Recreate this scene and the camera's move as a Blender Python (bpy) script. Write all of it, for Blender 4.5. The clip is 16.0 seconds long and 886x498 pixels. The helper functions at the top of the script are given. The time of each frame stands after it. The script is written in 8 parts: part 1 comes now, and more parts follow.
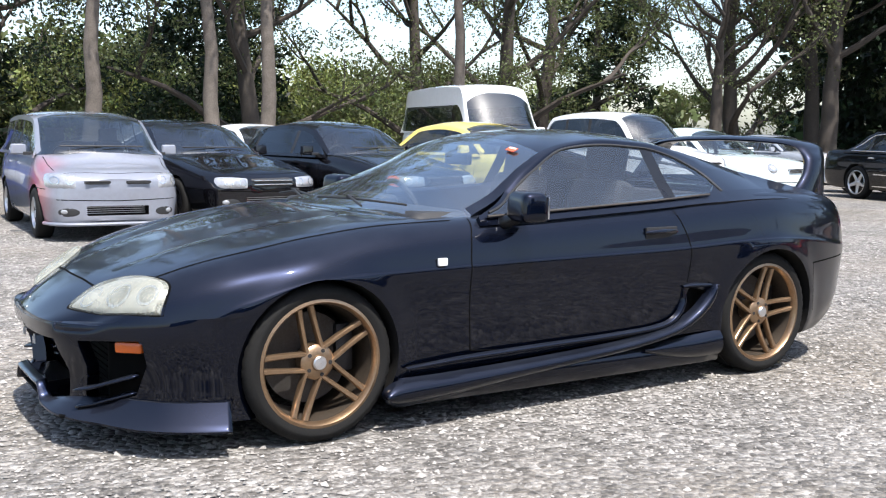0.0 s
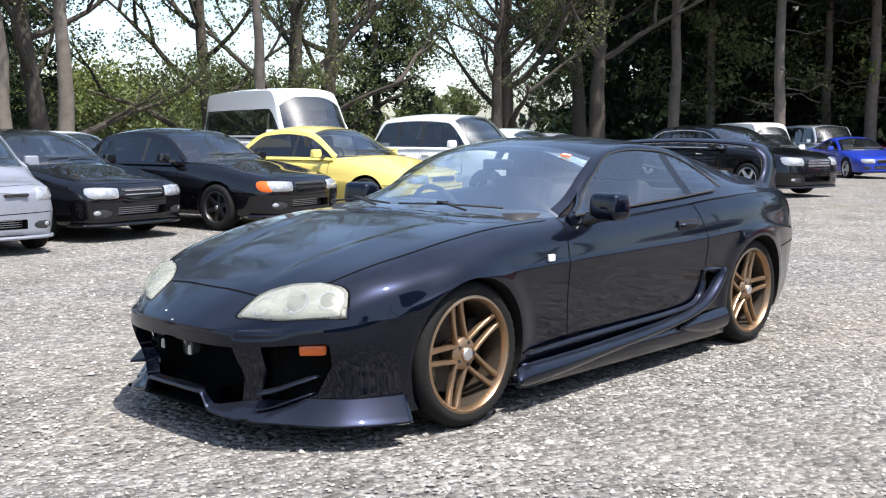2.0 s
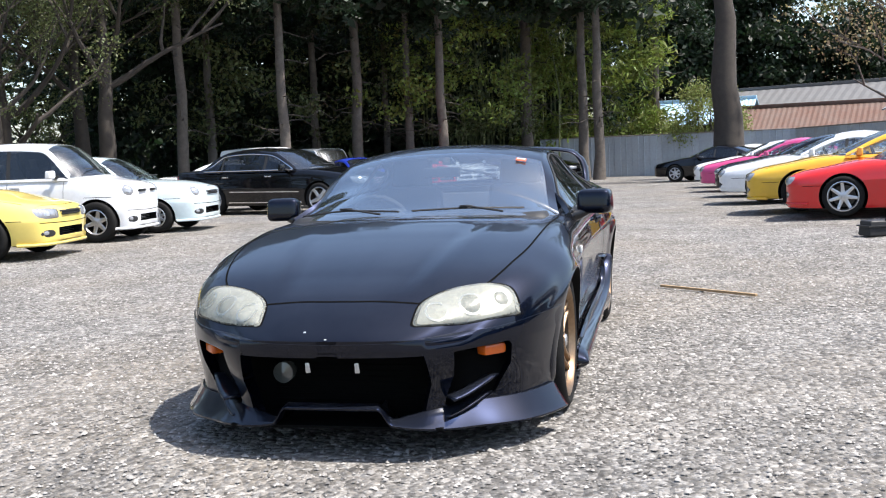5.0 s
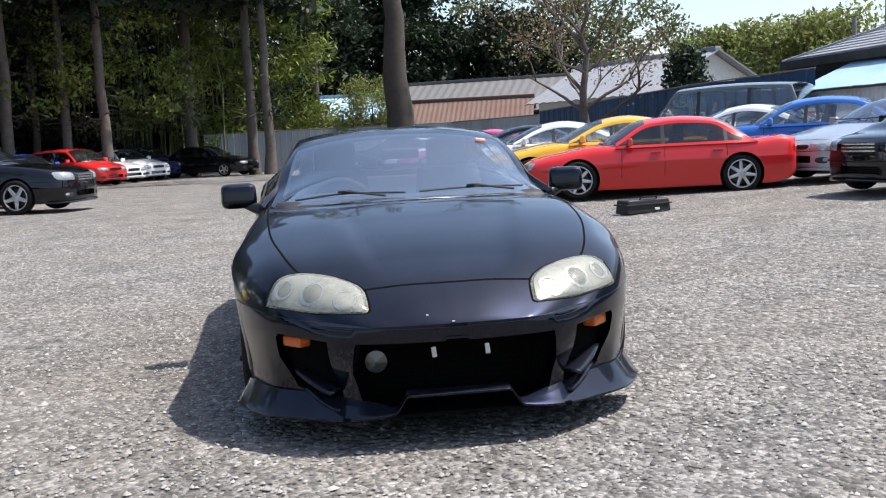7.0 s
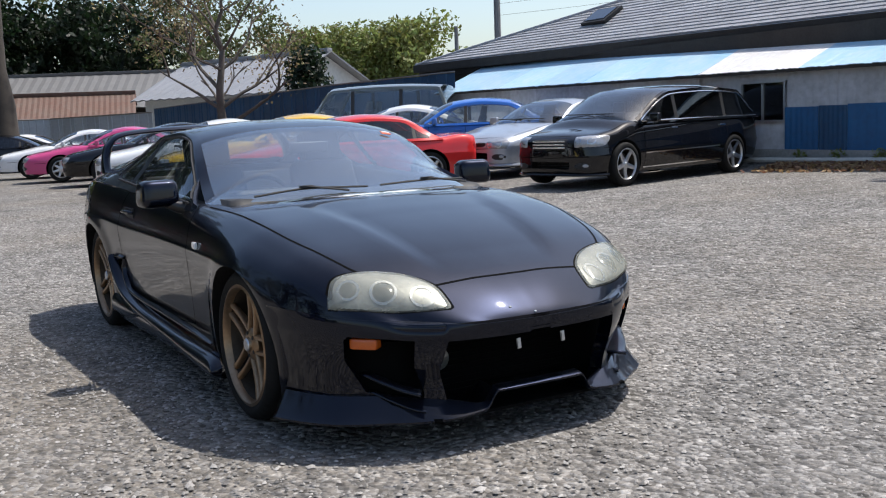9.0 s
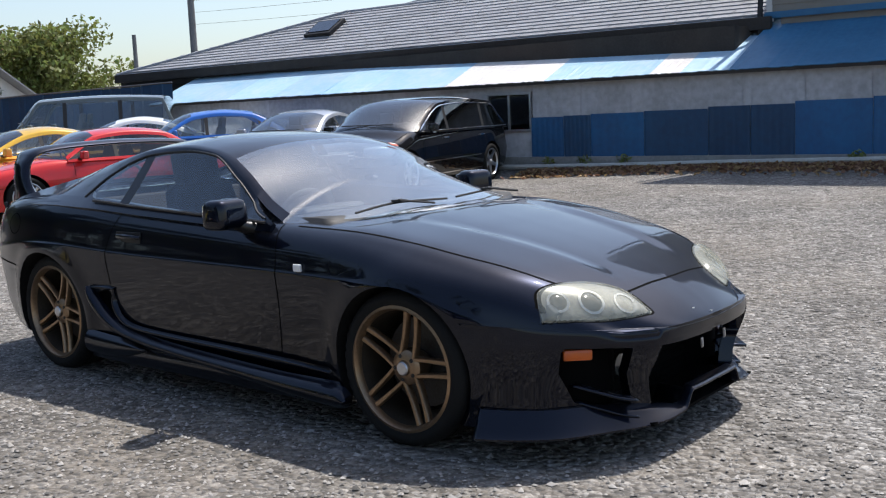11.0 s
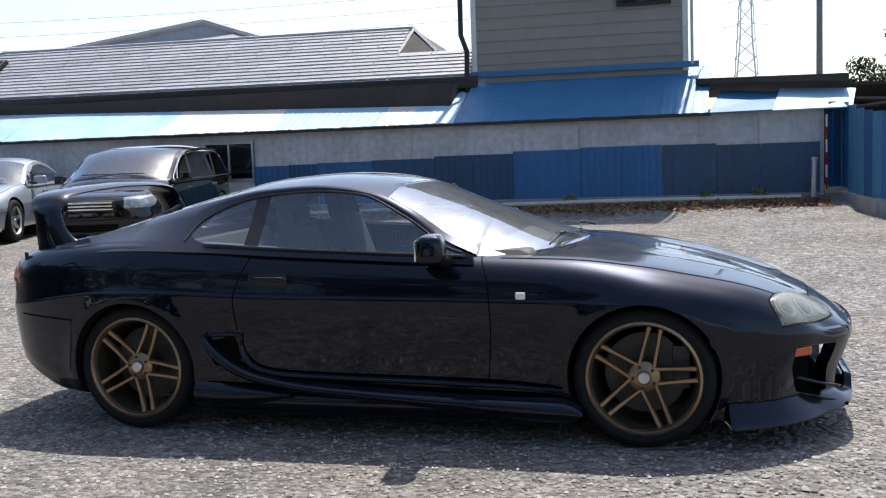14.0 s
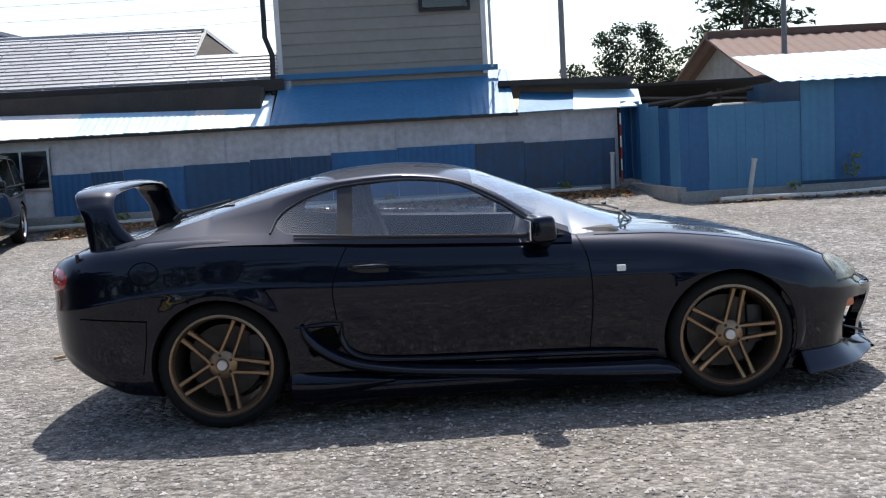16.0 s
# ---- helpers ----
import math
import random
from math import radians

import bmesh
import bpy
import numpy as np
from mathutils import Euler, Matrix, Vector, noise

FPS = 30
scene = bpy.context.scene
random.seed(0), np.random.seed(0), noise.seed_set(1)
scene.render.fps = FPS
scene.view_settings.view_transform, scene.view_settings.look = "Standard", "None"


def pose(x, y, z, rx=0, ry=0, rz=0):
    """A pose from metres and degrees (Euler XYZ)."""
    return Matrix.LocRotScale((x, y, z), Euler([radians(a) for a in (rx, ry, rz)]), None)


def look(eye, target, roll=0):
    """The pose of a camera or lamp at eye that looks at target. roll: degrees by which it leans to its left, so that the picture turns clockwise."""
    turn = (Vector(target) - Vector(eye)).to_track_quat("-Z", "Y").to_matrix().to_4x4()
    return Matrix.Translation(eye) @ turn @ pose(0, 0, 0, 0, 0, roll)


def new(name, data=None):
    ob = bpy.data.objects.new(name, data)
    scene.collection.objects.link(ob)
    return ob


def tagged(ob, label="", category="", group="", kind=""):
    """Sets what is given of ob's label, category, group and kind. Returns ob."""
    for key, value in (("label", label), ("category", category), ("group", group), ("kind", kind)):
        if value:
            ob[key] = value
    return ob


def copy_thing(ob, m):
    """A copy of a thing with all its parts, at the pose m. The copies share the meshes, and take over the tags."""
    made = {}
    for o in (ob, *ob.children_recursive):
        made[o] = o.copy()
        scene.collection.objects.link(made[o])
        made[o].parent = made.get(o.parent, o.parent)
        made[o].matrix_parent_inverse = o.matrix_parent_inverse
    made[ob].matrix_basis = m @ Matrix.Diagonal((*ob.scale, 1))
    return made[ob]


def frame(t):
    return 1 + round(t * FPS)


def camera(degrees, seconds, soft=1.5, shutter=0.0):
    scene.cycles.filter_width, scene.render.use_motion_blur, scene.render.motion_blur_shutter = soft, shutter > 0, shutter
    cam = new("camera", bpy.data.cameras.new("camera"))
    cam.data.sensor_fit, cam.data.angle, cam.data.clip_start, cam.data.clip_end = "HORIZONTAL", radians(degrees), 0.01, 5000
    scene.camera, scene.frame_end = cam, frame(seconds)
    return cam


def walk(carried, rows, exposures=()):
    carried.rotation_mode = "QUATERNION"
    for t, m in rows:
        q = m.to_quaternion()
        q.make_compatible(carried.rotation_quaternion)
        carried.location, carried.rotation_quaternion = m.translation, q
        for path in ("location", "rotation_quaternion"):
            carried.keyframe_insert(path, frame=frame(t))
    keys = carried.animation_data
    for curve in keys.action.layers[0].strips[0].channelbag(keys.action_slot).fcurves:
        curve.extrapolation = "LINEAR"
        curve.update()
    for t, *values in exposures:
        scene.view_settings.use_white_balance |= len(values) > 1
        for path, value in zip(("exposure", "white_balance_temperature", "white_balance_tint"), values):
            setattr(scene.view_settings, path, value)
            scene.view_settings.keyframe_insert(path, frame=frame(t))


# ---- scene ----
cam = camera(46.6, 16.0, 1.15)
PATH = [
    (0, (2.892, 4.525, 1.224), (1.871, 2.82, 1.002), 0.8),
    (0.5, (3.258, 4.464, 1.236), (2.164, 2.805, 1.015), 0.6),
    (1, (3.633, 4.39, 1.24), (2.478, 2.773, 1.013), -0.1),
    (1.5, (4.035, 4.188, 1.254), (2.77, 2.656, 1.028), -0.3),
    (2, (4.438, 3.896, 1.263), (3.033, 2.49, 1.044), -0.2),
    (2.5, (4.774, 3.554, 1.255), (3.242, 2.285, 1.045), -0.8),
    (3, (5.104, 3.192, 1.248), (3.465, 2.064, 1.051), -1.1),
    (3.5, (5.368, 2.803, 1.227), (3.637, 1.818, 1.042), -1.4),
    (4, (5.702, 2.401, 1.228), (3.89, 1.574, 1.05), -1.5),
    (4.5, (5.95, 1.973, 1.217), (4.072, 1.309, 1.038), -1.9),
    (7, (6.049, -0.385, 1.206), (4.072, -0.182, 0.982), -2.8),
    (7.5, (5.957, -0.834, 1.218), (4.01, -0.439, 0.987), -2.6),
    (8, (5.811, -1.279, 1.223), (3.914, -0.695, 0.984), -2.3),
    (8.5, (5.638, -1.712, 1.235), (3.811, -0.937, 0.986), -2.2),
    (9, (5.412, -2.157, 1.252), (3.683, -1.187, 0.992), -2.2),
    (11.5, (3.657, -4.061, 1.336), (2.471, -2.471, 1.082), -2.4),
    (12, (3.276, -4.358, 1.327), (2.196, -2.692, 1.089), -2.2),
    (12.5, (2.893, -4.645, 1.34), (1.932, -2.906, 1.111), -1.9),
    (13, (2.585, -5.116, 1.369), (1.78, -3.299, 1.149), -1.7),
    (13.5, (2.169, -5.323, 1.388), (1.492, -3.453, 1.181), -1.6),
    (14, (1.711, -5.398, 1.386), (1.156, -3.487, 1.187), -2.1),
    (14.5, (1.267, -5.591, 1.38), (0.845, -3.645, 1.189), -2.2),
    (15, (0.798, -5.735, 1.391), (0.514, -3.765, 1.197), -2.4),
    (15.5, (0.33, -5.823, 1.386), (0.19, -3.838, 1.182), -2.7),
    (16, (-0.151, -5.898, 1.373), (-0.142, -3.909, 1.162), -3.2),
]
walk(cam, [(t, look(eye, target, roll)) for t, eye, target, roll in PATH],
     [(0, 1.12), (3.5, 1.08), (7, 0.72), (7.5, 0.56), (8.5, 0.42), (9, 0.36), (11.5, 0.38), (14, 0.64), (16, 0.63)])

# ---- world and light ----
world = bpy.data.worlds.new("sky")
scene.world = world
world.use_nodes = True
wn = world.node_tree
sky = wn.nodes.new("ShaderNodeTexSky")
sky.sky_type = 'NISHITA'
sky.sun_disc = False
SUN_EL, SUN_AZ = 63.0, 86.0
sky.sun_elevation = radians(SUN_EL)
sky.sun_rotation = radians(90.0 - SUN_AZ)
sky.air_density, sky.dust_density, sky.ozone_density = 1.0, 1.8, 1.2
wn.nodes["Background"].inputs[1].default_value = 0.145
wn.links.new(sky.outputs[0], wn.nodes["Background"].inputs[0])
sun_data = bpy.data.lights.new("sun", 'SUN')
sun_data.energy, sun_data.angle, sun_data.color = 4.2, radians(0.55), (1.0, 0.96, 0.915)
sun = new("sun", sun_data)
sd = Vector((math.cos(radians(SUN_EL)) * math.cos(radians(SUN_AZ)), math.cos(radians(SUN_EL)) * math.sin(radians(SUN_AZ)), math.sin(radians(SUN_EL))))
sun.matrix_world = look(sd * 60, (0, 0, 0))


# ---- materials ----
def mat(name, color, rough=0.5, metal=0.0, coat=0.0, var=0.0, scale=8.0, bump=0.0, bscale=60.0, spec=0.5, tint=None, detail=4.0, ior=1.5, island=0.0, objr=0.0):
    """A surface with two scales of variation: var mixes towards tint (or a darker colour), bump gives fine relief."""
    m = bpy.data.materials.new(name)
    m.use_nodes = True
    n, l = m.node_tree.nodes, m.node_tree.links
    b = n["Principled BSDF"]
    b.inputs["Base Color"].default_value = (*color, 1)
    b.inputs["Roughness"].default_value = rough
    b.inputs["Metallic"].default_value = metal
    b.inputs["Coat Weight"].default_value = coat
    b.inputs["Coat Roughness"].default_value = 0.04
    b.inputs["Specular IOR Level"].default_value = spec
    b.inputs["IOR"].default_value = ior
    co = n.new("ShaderNodeTexCoord").outputs["Object"]
    src = None
    if var:
        t1, t2 = n.new("ShaderNodeTexNoise"), n.new("ShaderNodeTexNoise")
        for t, s in ((t1, scale), (t2, scale * 7.3)):
            t.inputs["Scale"].default_value = s
            t.inputs["Detail"].default_value = detail
            l.new(co, t.inputs["Vector"])
        add = n.new("ShaderNodeMath")
        add.operation = 'MULTIPLY_ADD'
        add.inputs[1].default_value = 0.6
        l.new(t2.outputs["Fac"], add.inputs[0])
        mul = n.new("ShaderNodeMath")
        mul.operation = 'MULTIPLY'
        mul.inputs[1].default_value = 0.6
        l.new(t1.outputs["Fac"], mul.inputs[0])
        l.new(mul.outputs[0], add.inputs[2])
        rmp = n.new("ShaderNodeMapRange")
        rmp.inputs[1].default_value, rmp.inputs[2].default_value = 0.42, 0.78
        rmp.inputs[3].default_value, rmp.inputs[4].default_value = 0.0, var
        l.new(add.outputs[0], rmp.inputs[0])
        mx = n.new("ShaderNodeMix")
        mx.data_type = 'RGBA'
        mx.inputs["A"].default_value = (*color, 1)
        mx.inputs["B"].default_value = (*(tint or [c * 0.35 for c in color]), 1)
        l.new(rmp.outputs[0], mx.inputs["Factor"])
        src = mx.outputs["Result"]
        rr = n.new("ShaderNodeMapRange")
        rr.inputs[3].default_value, rr.inputs[4].default_value = max(rough - 0.08, 0.02), min(rough + 0.15, 1)
        if not coat:
            l.new(add.outputs[0], rr.inputs[0])
            l.new(rr.outputs[0], b.inputs["Roughness"])
    if island or objr:
        rnd = n.new("ShaderNodeNewGeometry").outputs["Random Per Island"] if island else n.new("ShaderNodeObjectInfo").outputs["Random"]
        hs = n.new("ShaderNodeHueSaturation")
        mr = n.new("ShaderNodeMapRange")
        k = island or objr
        mr.inputs[3].default_value, mr.inputs[4].default_value = 1 - k, 1 + k
        l.new(rnd, mr.inputs[0])
        l.new(mr.outputs[0], hs.inputs["Value"])
        if src:
            l.new(src, hs.inputs["Color"])
        else:
            hs.inputs["Color"].default_value = (*color, 1)
        src = hs.outputs[0]
    if src:
        l.new(src, b.inputs["Base Color"])
    if bump:
        t = n.new("ShaderNodeTexNoise")
        t.inputs["Scale"].default_value, t.inputs["Detail"].default_value = bscale, 5
        l.new(co, t.inputs["Vector"])
        bp = n.new("ShaderNodeBump")
        bp.inputs["Strength"].default_value, bp.inputs["Distance"].default_value = bump, 0.01
        l.new(t.outputs["Fac"], bp.inputs["Height"])
        l.new(bp.outputs[0], b.inputs["Normal"])
    return m


def glass_mat(name, tint, gloss=0.02, dust=0.05, ior=1.7):
    """A thin tinted pane: clear straight through, mirror-like at a slant, with a film of dust."""
    m = bpy.data.materials.new(name)
    m.use_nodes = True
    n, l = m.node_tree.nodes, m.node_tree.links
    n.remove(n["Principled BSDF"])
    tr, gl, mx, lw = n.new("ShaderNodeBsdfTransparent"), n.new("ShaderNodeBsdfGlossy"), n.new("ShaderNodeMixShader"), n.new("ShaderNodeLayerWeight")
    pw, fr = n.new("ShaderNodeMath"), n.new("ShaderNodeMapRange")
    tr.inputs[0].default_value = (*tint, 1)
    gl.inputs["Roughness"].default_value = gloss
    gl.inputs[0].default_value = (0.95, 0.97, 1, 1)
    lw.inputs[0].default_value = 0.5
    pw.operation = 'POWER'
    pw.inputs[1].default_value = 4.0
    l.new(lw.outputs["Facing"], pw.inputs[0])
    fr.inputs[3].default_value, fr.inputs[4].default_value = 2 * ((ior - 1) / (ior + 1)) ** 2, 1.0
    l.new(pw.outputs[0], fr.inputs[0])
    l.new(fr.outputs[0], mx.inputs[0])
    df, dm, nz, rg = n.new("ShaderNodeBsdfDiffuse"), n.new("ShaderNodeMixShader"), n.new("ShaderNodeTexNoise"), n.new("ShaderNodeMapRange")
    df.inputs[0].default_value = (0.60, 0.67, 0.74, 1)
    nz.inputs["Scale"].default_value, nz.inputs["Detail"].default_value = 5.0, 6.0
    l.new(n.new("ShaderNodeTexCoord").outputs["Object"], nz.inputs["Vector"])
    rg.inputs[1].default_value, rg.inputs[2].default_value = 0.3, 0.75
    rg.inputs[3].default_value, rg.inputs[4].default_value = dust * 0.75, dust * 1.25
    l.new(nz.outputs["Fac"], rg.inputs[0])
    l.new(rg.outputs[0], dm.inputs[0])
    l.new(tr.outputs[0], dm.inputs[1])
    film, sc = n.new("ShaderNodeMixShader"), n.new("ShaderNodeBsdfGlossy")
    sc.inputs["Roughness"].default_value = 0.4
    sc.inputs[0].default_value = (0.9, 0.95, 1, 1)
    film.inputs[0].default_value = 0.8
    l.new(df.outputs[0], film.inputs[1])
    l.new(sc.outputs[0], film.inputs[2])
    l.new(film.outputs[0], dm.inputs[2])
    l.new(dm.outputs[0], mx.inputs[1])
    l.new(gl.outputs[0], mx.inputs[2])
    l.new(mx.outputs[0], n["Material Output"].inputs[0])
    return m


def car_paint(name, color, rough=0.32, dirt=0.15, metal=0.0, tint=None, coat_ior=1.5, spec=0.15):
    m = mat(name, color, rough=rough, metal=metal, coat=1.0, var=dirt, scale=2.5, tint=tint or (0.12, 0.11, 0.1), spec=spec)
    m.node_tree.nodes["Principled BSDF"].inputs["Coat Roughness"].default_value = 0.015
    m.node_tree.nodes["Principled BSDF"].inputs["Coat IOR"].default_value = coat_ior
    return m


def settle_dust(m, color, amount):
    """A pale film on upward faces: painted sky sheen with some dust, streaked and uneven."""
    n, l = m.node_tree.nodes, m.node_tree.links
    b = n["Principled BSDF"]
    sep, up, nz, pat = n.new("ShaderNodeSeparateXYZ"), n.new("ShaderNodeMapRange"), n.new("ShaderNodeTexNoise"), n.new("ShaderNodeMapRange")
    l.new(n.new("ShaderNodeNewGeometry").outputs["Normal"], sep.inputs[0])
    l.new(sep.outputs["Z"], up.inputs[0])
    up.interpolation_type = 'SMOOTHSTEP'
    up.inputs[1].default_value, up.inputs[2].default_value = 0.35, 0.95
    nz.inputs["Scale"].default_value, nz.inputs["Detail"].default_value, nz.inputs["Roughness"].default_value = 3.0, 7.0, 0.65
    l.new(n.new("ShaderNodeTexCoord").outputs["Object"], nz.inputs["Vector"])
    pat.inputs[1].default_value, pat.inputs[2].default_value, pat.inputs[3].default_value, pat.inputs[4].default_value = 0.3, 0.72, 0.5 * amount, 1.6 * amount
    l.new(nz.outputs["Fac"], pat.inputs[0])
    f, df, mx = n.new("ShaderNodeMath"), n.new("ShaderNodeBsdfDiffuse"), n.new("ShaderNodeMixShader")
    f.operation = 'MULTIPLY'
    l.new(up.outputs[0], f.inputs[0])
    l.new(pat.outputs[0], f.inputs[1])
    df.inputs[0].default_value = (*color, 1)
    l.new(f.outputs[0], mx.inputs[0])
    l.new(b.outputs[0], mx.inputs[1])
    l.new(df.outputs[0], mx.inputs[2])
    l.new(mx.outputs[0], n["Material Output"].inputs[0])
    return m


def hazed_cover(name, color, haze):
    """A clouded plastic lens: part clear, part milky, glossy outside."""
    m = bpy.data.materials.new(name)
    m.use_nodes = True
    n, l = m.node_tree.nodes, m.node_tree.links
    b = n["Principled BSDF"]
    b.inputs["Base Color"].default_value = (*color, 1)
    b.inputs["Roughness"].default_value = 0.16
    tr, mx, nz, mr = n.new("ShaderNodeBsdfTransparent"), n.new("ShaderNodeMixShader"), n.new("ShaderNodeTexNoise"), n.new("ShaderNodeMapRange")
    tr.inputs[0].default_value = (0.93, 0.94, 0.90, 1)
    nz.inputs["Scale"].default_value, nz.inputs["Detail"].default_value = 14.0, 3.0
    l.new(n.new("ShaderNodeTexCoord").outputs["Object"], nz.inputs["Vector"])
    mr.inputs[1].default_value, mr.inputs[2].default_value, mr.inputs[3].default_value, mr.inputs[4].default_value = 0.35, 0.68, haze - 0.13, haze + 0.15
    l.new(nz.outputs["Fac"], mr.inputs[0])
    l.new(mr.outputs[0], mx.inputs[0])
    l.new(tr.outputs[0], mx.inputs[1])
    l.new(b.outputs[0], mx.inputs[2])
    l.new(mx.outputs[0], n["Material Output"].inputs[0])
    return m


M = {}
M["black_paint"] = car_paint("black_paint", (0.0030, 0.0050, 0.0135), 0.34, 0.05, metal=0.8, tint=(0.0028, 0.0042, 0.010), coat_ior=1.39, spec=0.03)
# bluish sky sheen painted on the upward faces, mixed with smudges
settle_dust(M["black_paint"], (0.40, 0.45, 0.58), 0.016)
M["black_paint"].node_tree.nodes["Principled BSDF"].inputs["Coat Roughness"].default_value = 0.035
M["dark_trim"] = mat("dark_trim", (0.012, 0.012, 0.013), 0.55, var=0.4, scale=12, tint=(0.03, 0.03, 0.03))
M["gloss_trim"] = mat("gloss_trim", (0.004, 0.004, 0.005), 0.25, var=0.2, scale=12, tint=(0.008, 0.008, 0.008))
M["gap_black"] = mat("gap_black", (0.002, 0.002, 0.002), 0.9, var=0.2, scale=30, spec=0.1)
M["dark_well"] = mat("dark_well", (0.005, 0.005, 0.005), 0.9, var=0.5, scale=9, tint=(0.016, 0.014, 0.012), spec=0.2)
M["rubber"] = mat("rubber", (0.006, 0.006, 0.006), 0.75, var=0.4, scale=14, tint=(0.016, 0.015, 0.013), bump=0.15, bscale=90, spec=0.25)
M["bronze"] = mat("bronze", (0.33, 0.225, 0.14), 0.3, metal=0.85, var=0.4, scale=9, tint=(0.13, 0.08, 0.045))
M["barrel"] = mat("barrel", (0.075, 0.058, 0.042), 0.5, metal=0.6, var=0.5, scale=12, tint=(0.03, 0.024, 0.02))
M["disc_steel"] = mat("disc_steel", (0.09, 0.085, 0.08), 0.5, metal=0.8, var=0.6, scale=18, tint=(0.05, 0.035, 0.025))
M["alloy"] = mat("alloy", (0.62, 0.62, 0.63), 0.3, metal=0.9, var=0.3, scale=9)
M["dark_alloy"] = mat("dark_alloy", (0.06, 0.06, 0.065), 0.35, metal=0.8, var=0.3, scale=9)
M["chrome"] = mat("chrome", (0.8, 0.8, 0.82), 0.12, metal=1.0, var=0.15, scale=20)
M["steel"] = mat("steel", (0.3, 0.29, 0.28), 0.45, metal=0.9, var=0.6, scale=18, tint=(0.14, 0.09, 0.06))
M["screen_glass"] = glass_mat("screen_glass", (0.76, 0.85, 0.85), dust=0.105, ior=2.0)
M["black_glass"] = glass_mat("black_glass", (0.06, 0.063, 0.068), dust=0.004, ior=1.25)
M["parked_screen"] = glass_mat("parked_screen", (0.34, 0.39, 0.39), dust=0.03, ior=1.6)
M["dark_glass"] = glass_mat("dark_glass", (0.16, 0.17, 0.18), dust=0.010, ior=1.42)
M["side_glass"] = glass_mat("side_glass", (0.86, 0.91, 0.92), dust=0.025, ior=1.55)
M["lamp_haze"] = hazed_cover("lamp_haze", (0.40, 0.405, 0.35), 0.40)
M["lamp_bowl"] = mat("lamp_bowl", (0.36, 0.36, 0.33), 0.3, coat=0.5, metal=0.4, var=0.7, scale=9, tint=(0.16, 0.16, 0.15))
M["lens_dark"] = mat("lens_dark", (0.09, 0.095, 0.09), 0.15, coat=1.0, var=0.4, scale=30)
M["clear_lens"] = mat("clear_lens", (0.42, 0.43, 0.45), 0.15, coat=1.0, metal=0.3, var=0.6, scale=18, tint=(0.14, 0.14, 0.15))
M["reflector"] = mat("reflector", (0.7, 0.71, 0.7), 0.18, metal=0.9, var=0.2, scale=20)
M["amber"] = mat("amber", (0.56, 0.105, 0.006), 0.25, coat=0.3, var=0.3, scale=60, tint=(0.4, 0.06, 0.01))
M["red_lens"] = mat("red_lens", (0.4, 0.012, 0.012), 0.2, coat=1.0, var=0.3, scale=30)
M["white_lens"] = mat("white_lens", (0.82, 0.82, 0.8), 0.2, coat=1.0, var=0.15, scale=40)
M["seat_cloth"] = mat("seat_cloth", (0.022, 0.022, 0.024), 0.85, var=0.5, scale=30, bump=0.3, bscale=300)
M["grey_cloth"] = mat("grey_cloth", (0.16, 0.16, 0.165), 0.85, var=0.4, scale=30, bump=0.3, bscale=300)
M["paper"] = mat("paper", (0.75, 0.75, 0.72), 0.7, var=0.2, scale=10)
M["orange_label"] = mat("orange_label", (0.55, 0.10, 0.04), 0.5, var=0.2, scale=20)


# ---- mesh helpers ----
def ob_from(name, verts, faces, material, smooth=True, parent=None, label=""):
    me = bpy.data.meshes.new(name)
    me.from_pydata([tuple(v) for v in verts], [], [tuple(f) for f in faces])
    me.materials.append(material)
    if smooth:
        me.polygons.foreach_set("use_smooth", [True] * len(me.polygons))
    me.validate()
    me.update()
    o = new(name, me)
    if parent is not None:
        o.parent = parent
    if label:
        tagged(o, label)
    return o


def part(name, bm, material, parent, label="", smooth=True, sharp=35.0):
    me = bpy.data.meshes.new(name)
    bmesh.ops.recalc_face_normals(bm, faces=bm.faces)
    bm.to_mesh(me)
    bm.free()
    for mm in (material if isinstance(material, (list, tuple)) else [material]):
        me.materials.append(mm)
    if smooth:
        me.polygons.foreach_set("use_smooth", [True] * len(me.polygons))
        me.set_sharp_from_angle(angle=radians(sharp))
    me.update()
    o = new(name, me)
    if parent is not None:
        o.parent = parent
    if label:
        tagged(o, label)
    return o


def empty(name, m, label, category, group="", kind=""):
    e = new(name)
    e.matrix_basis = m
    return tagged(e, label, category, group, kind)


def add_box(bm, size, m=None, bevel=0.0, seg=2, taper=None):
    """A box with its middle at the origin of m; taper scales the top in x and y."""
    r = bmesh.ops.create_cube(bm, size=1.0)
    vs = r["verts"]
    for v in vs:
        t = taper if taper and v.co.z > 0 else (1, 1)
        v.co = Vector((v.co.x * size[0] * t[0], v.co.y * size[1] * t[1], v.co.z * size[2]))
    if bevel:
        es = list({e for v in vs for e in v.link_edges})
        r2 = bmesh.ops.bevel(bm, geom=es, offset=bevel, segments=seg, profile=0.7, affect='EDGES')
        vs = list({v for f in r2["faces"] for v in f.verts} | {v for v in vs if v.is_valid})
    if m is not None:
        bmesh.ops.transform(bm, matrix=m, verts=[v for v in vs if v.is_valid])
    return vs


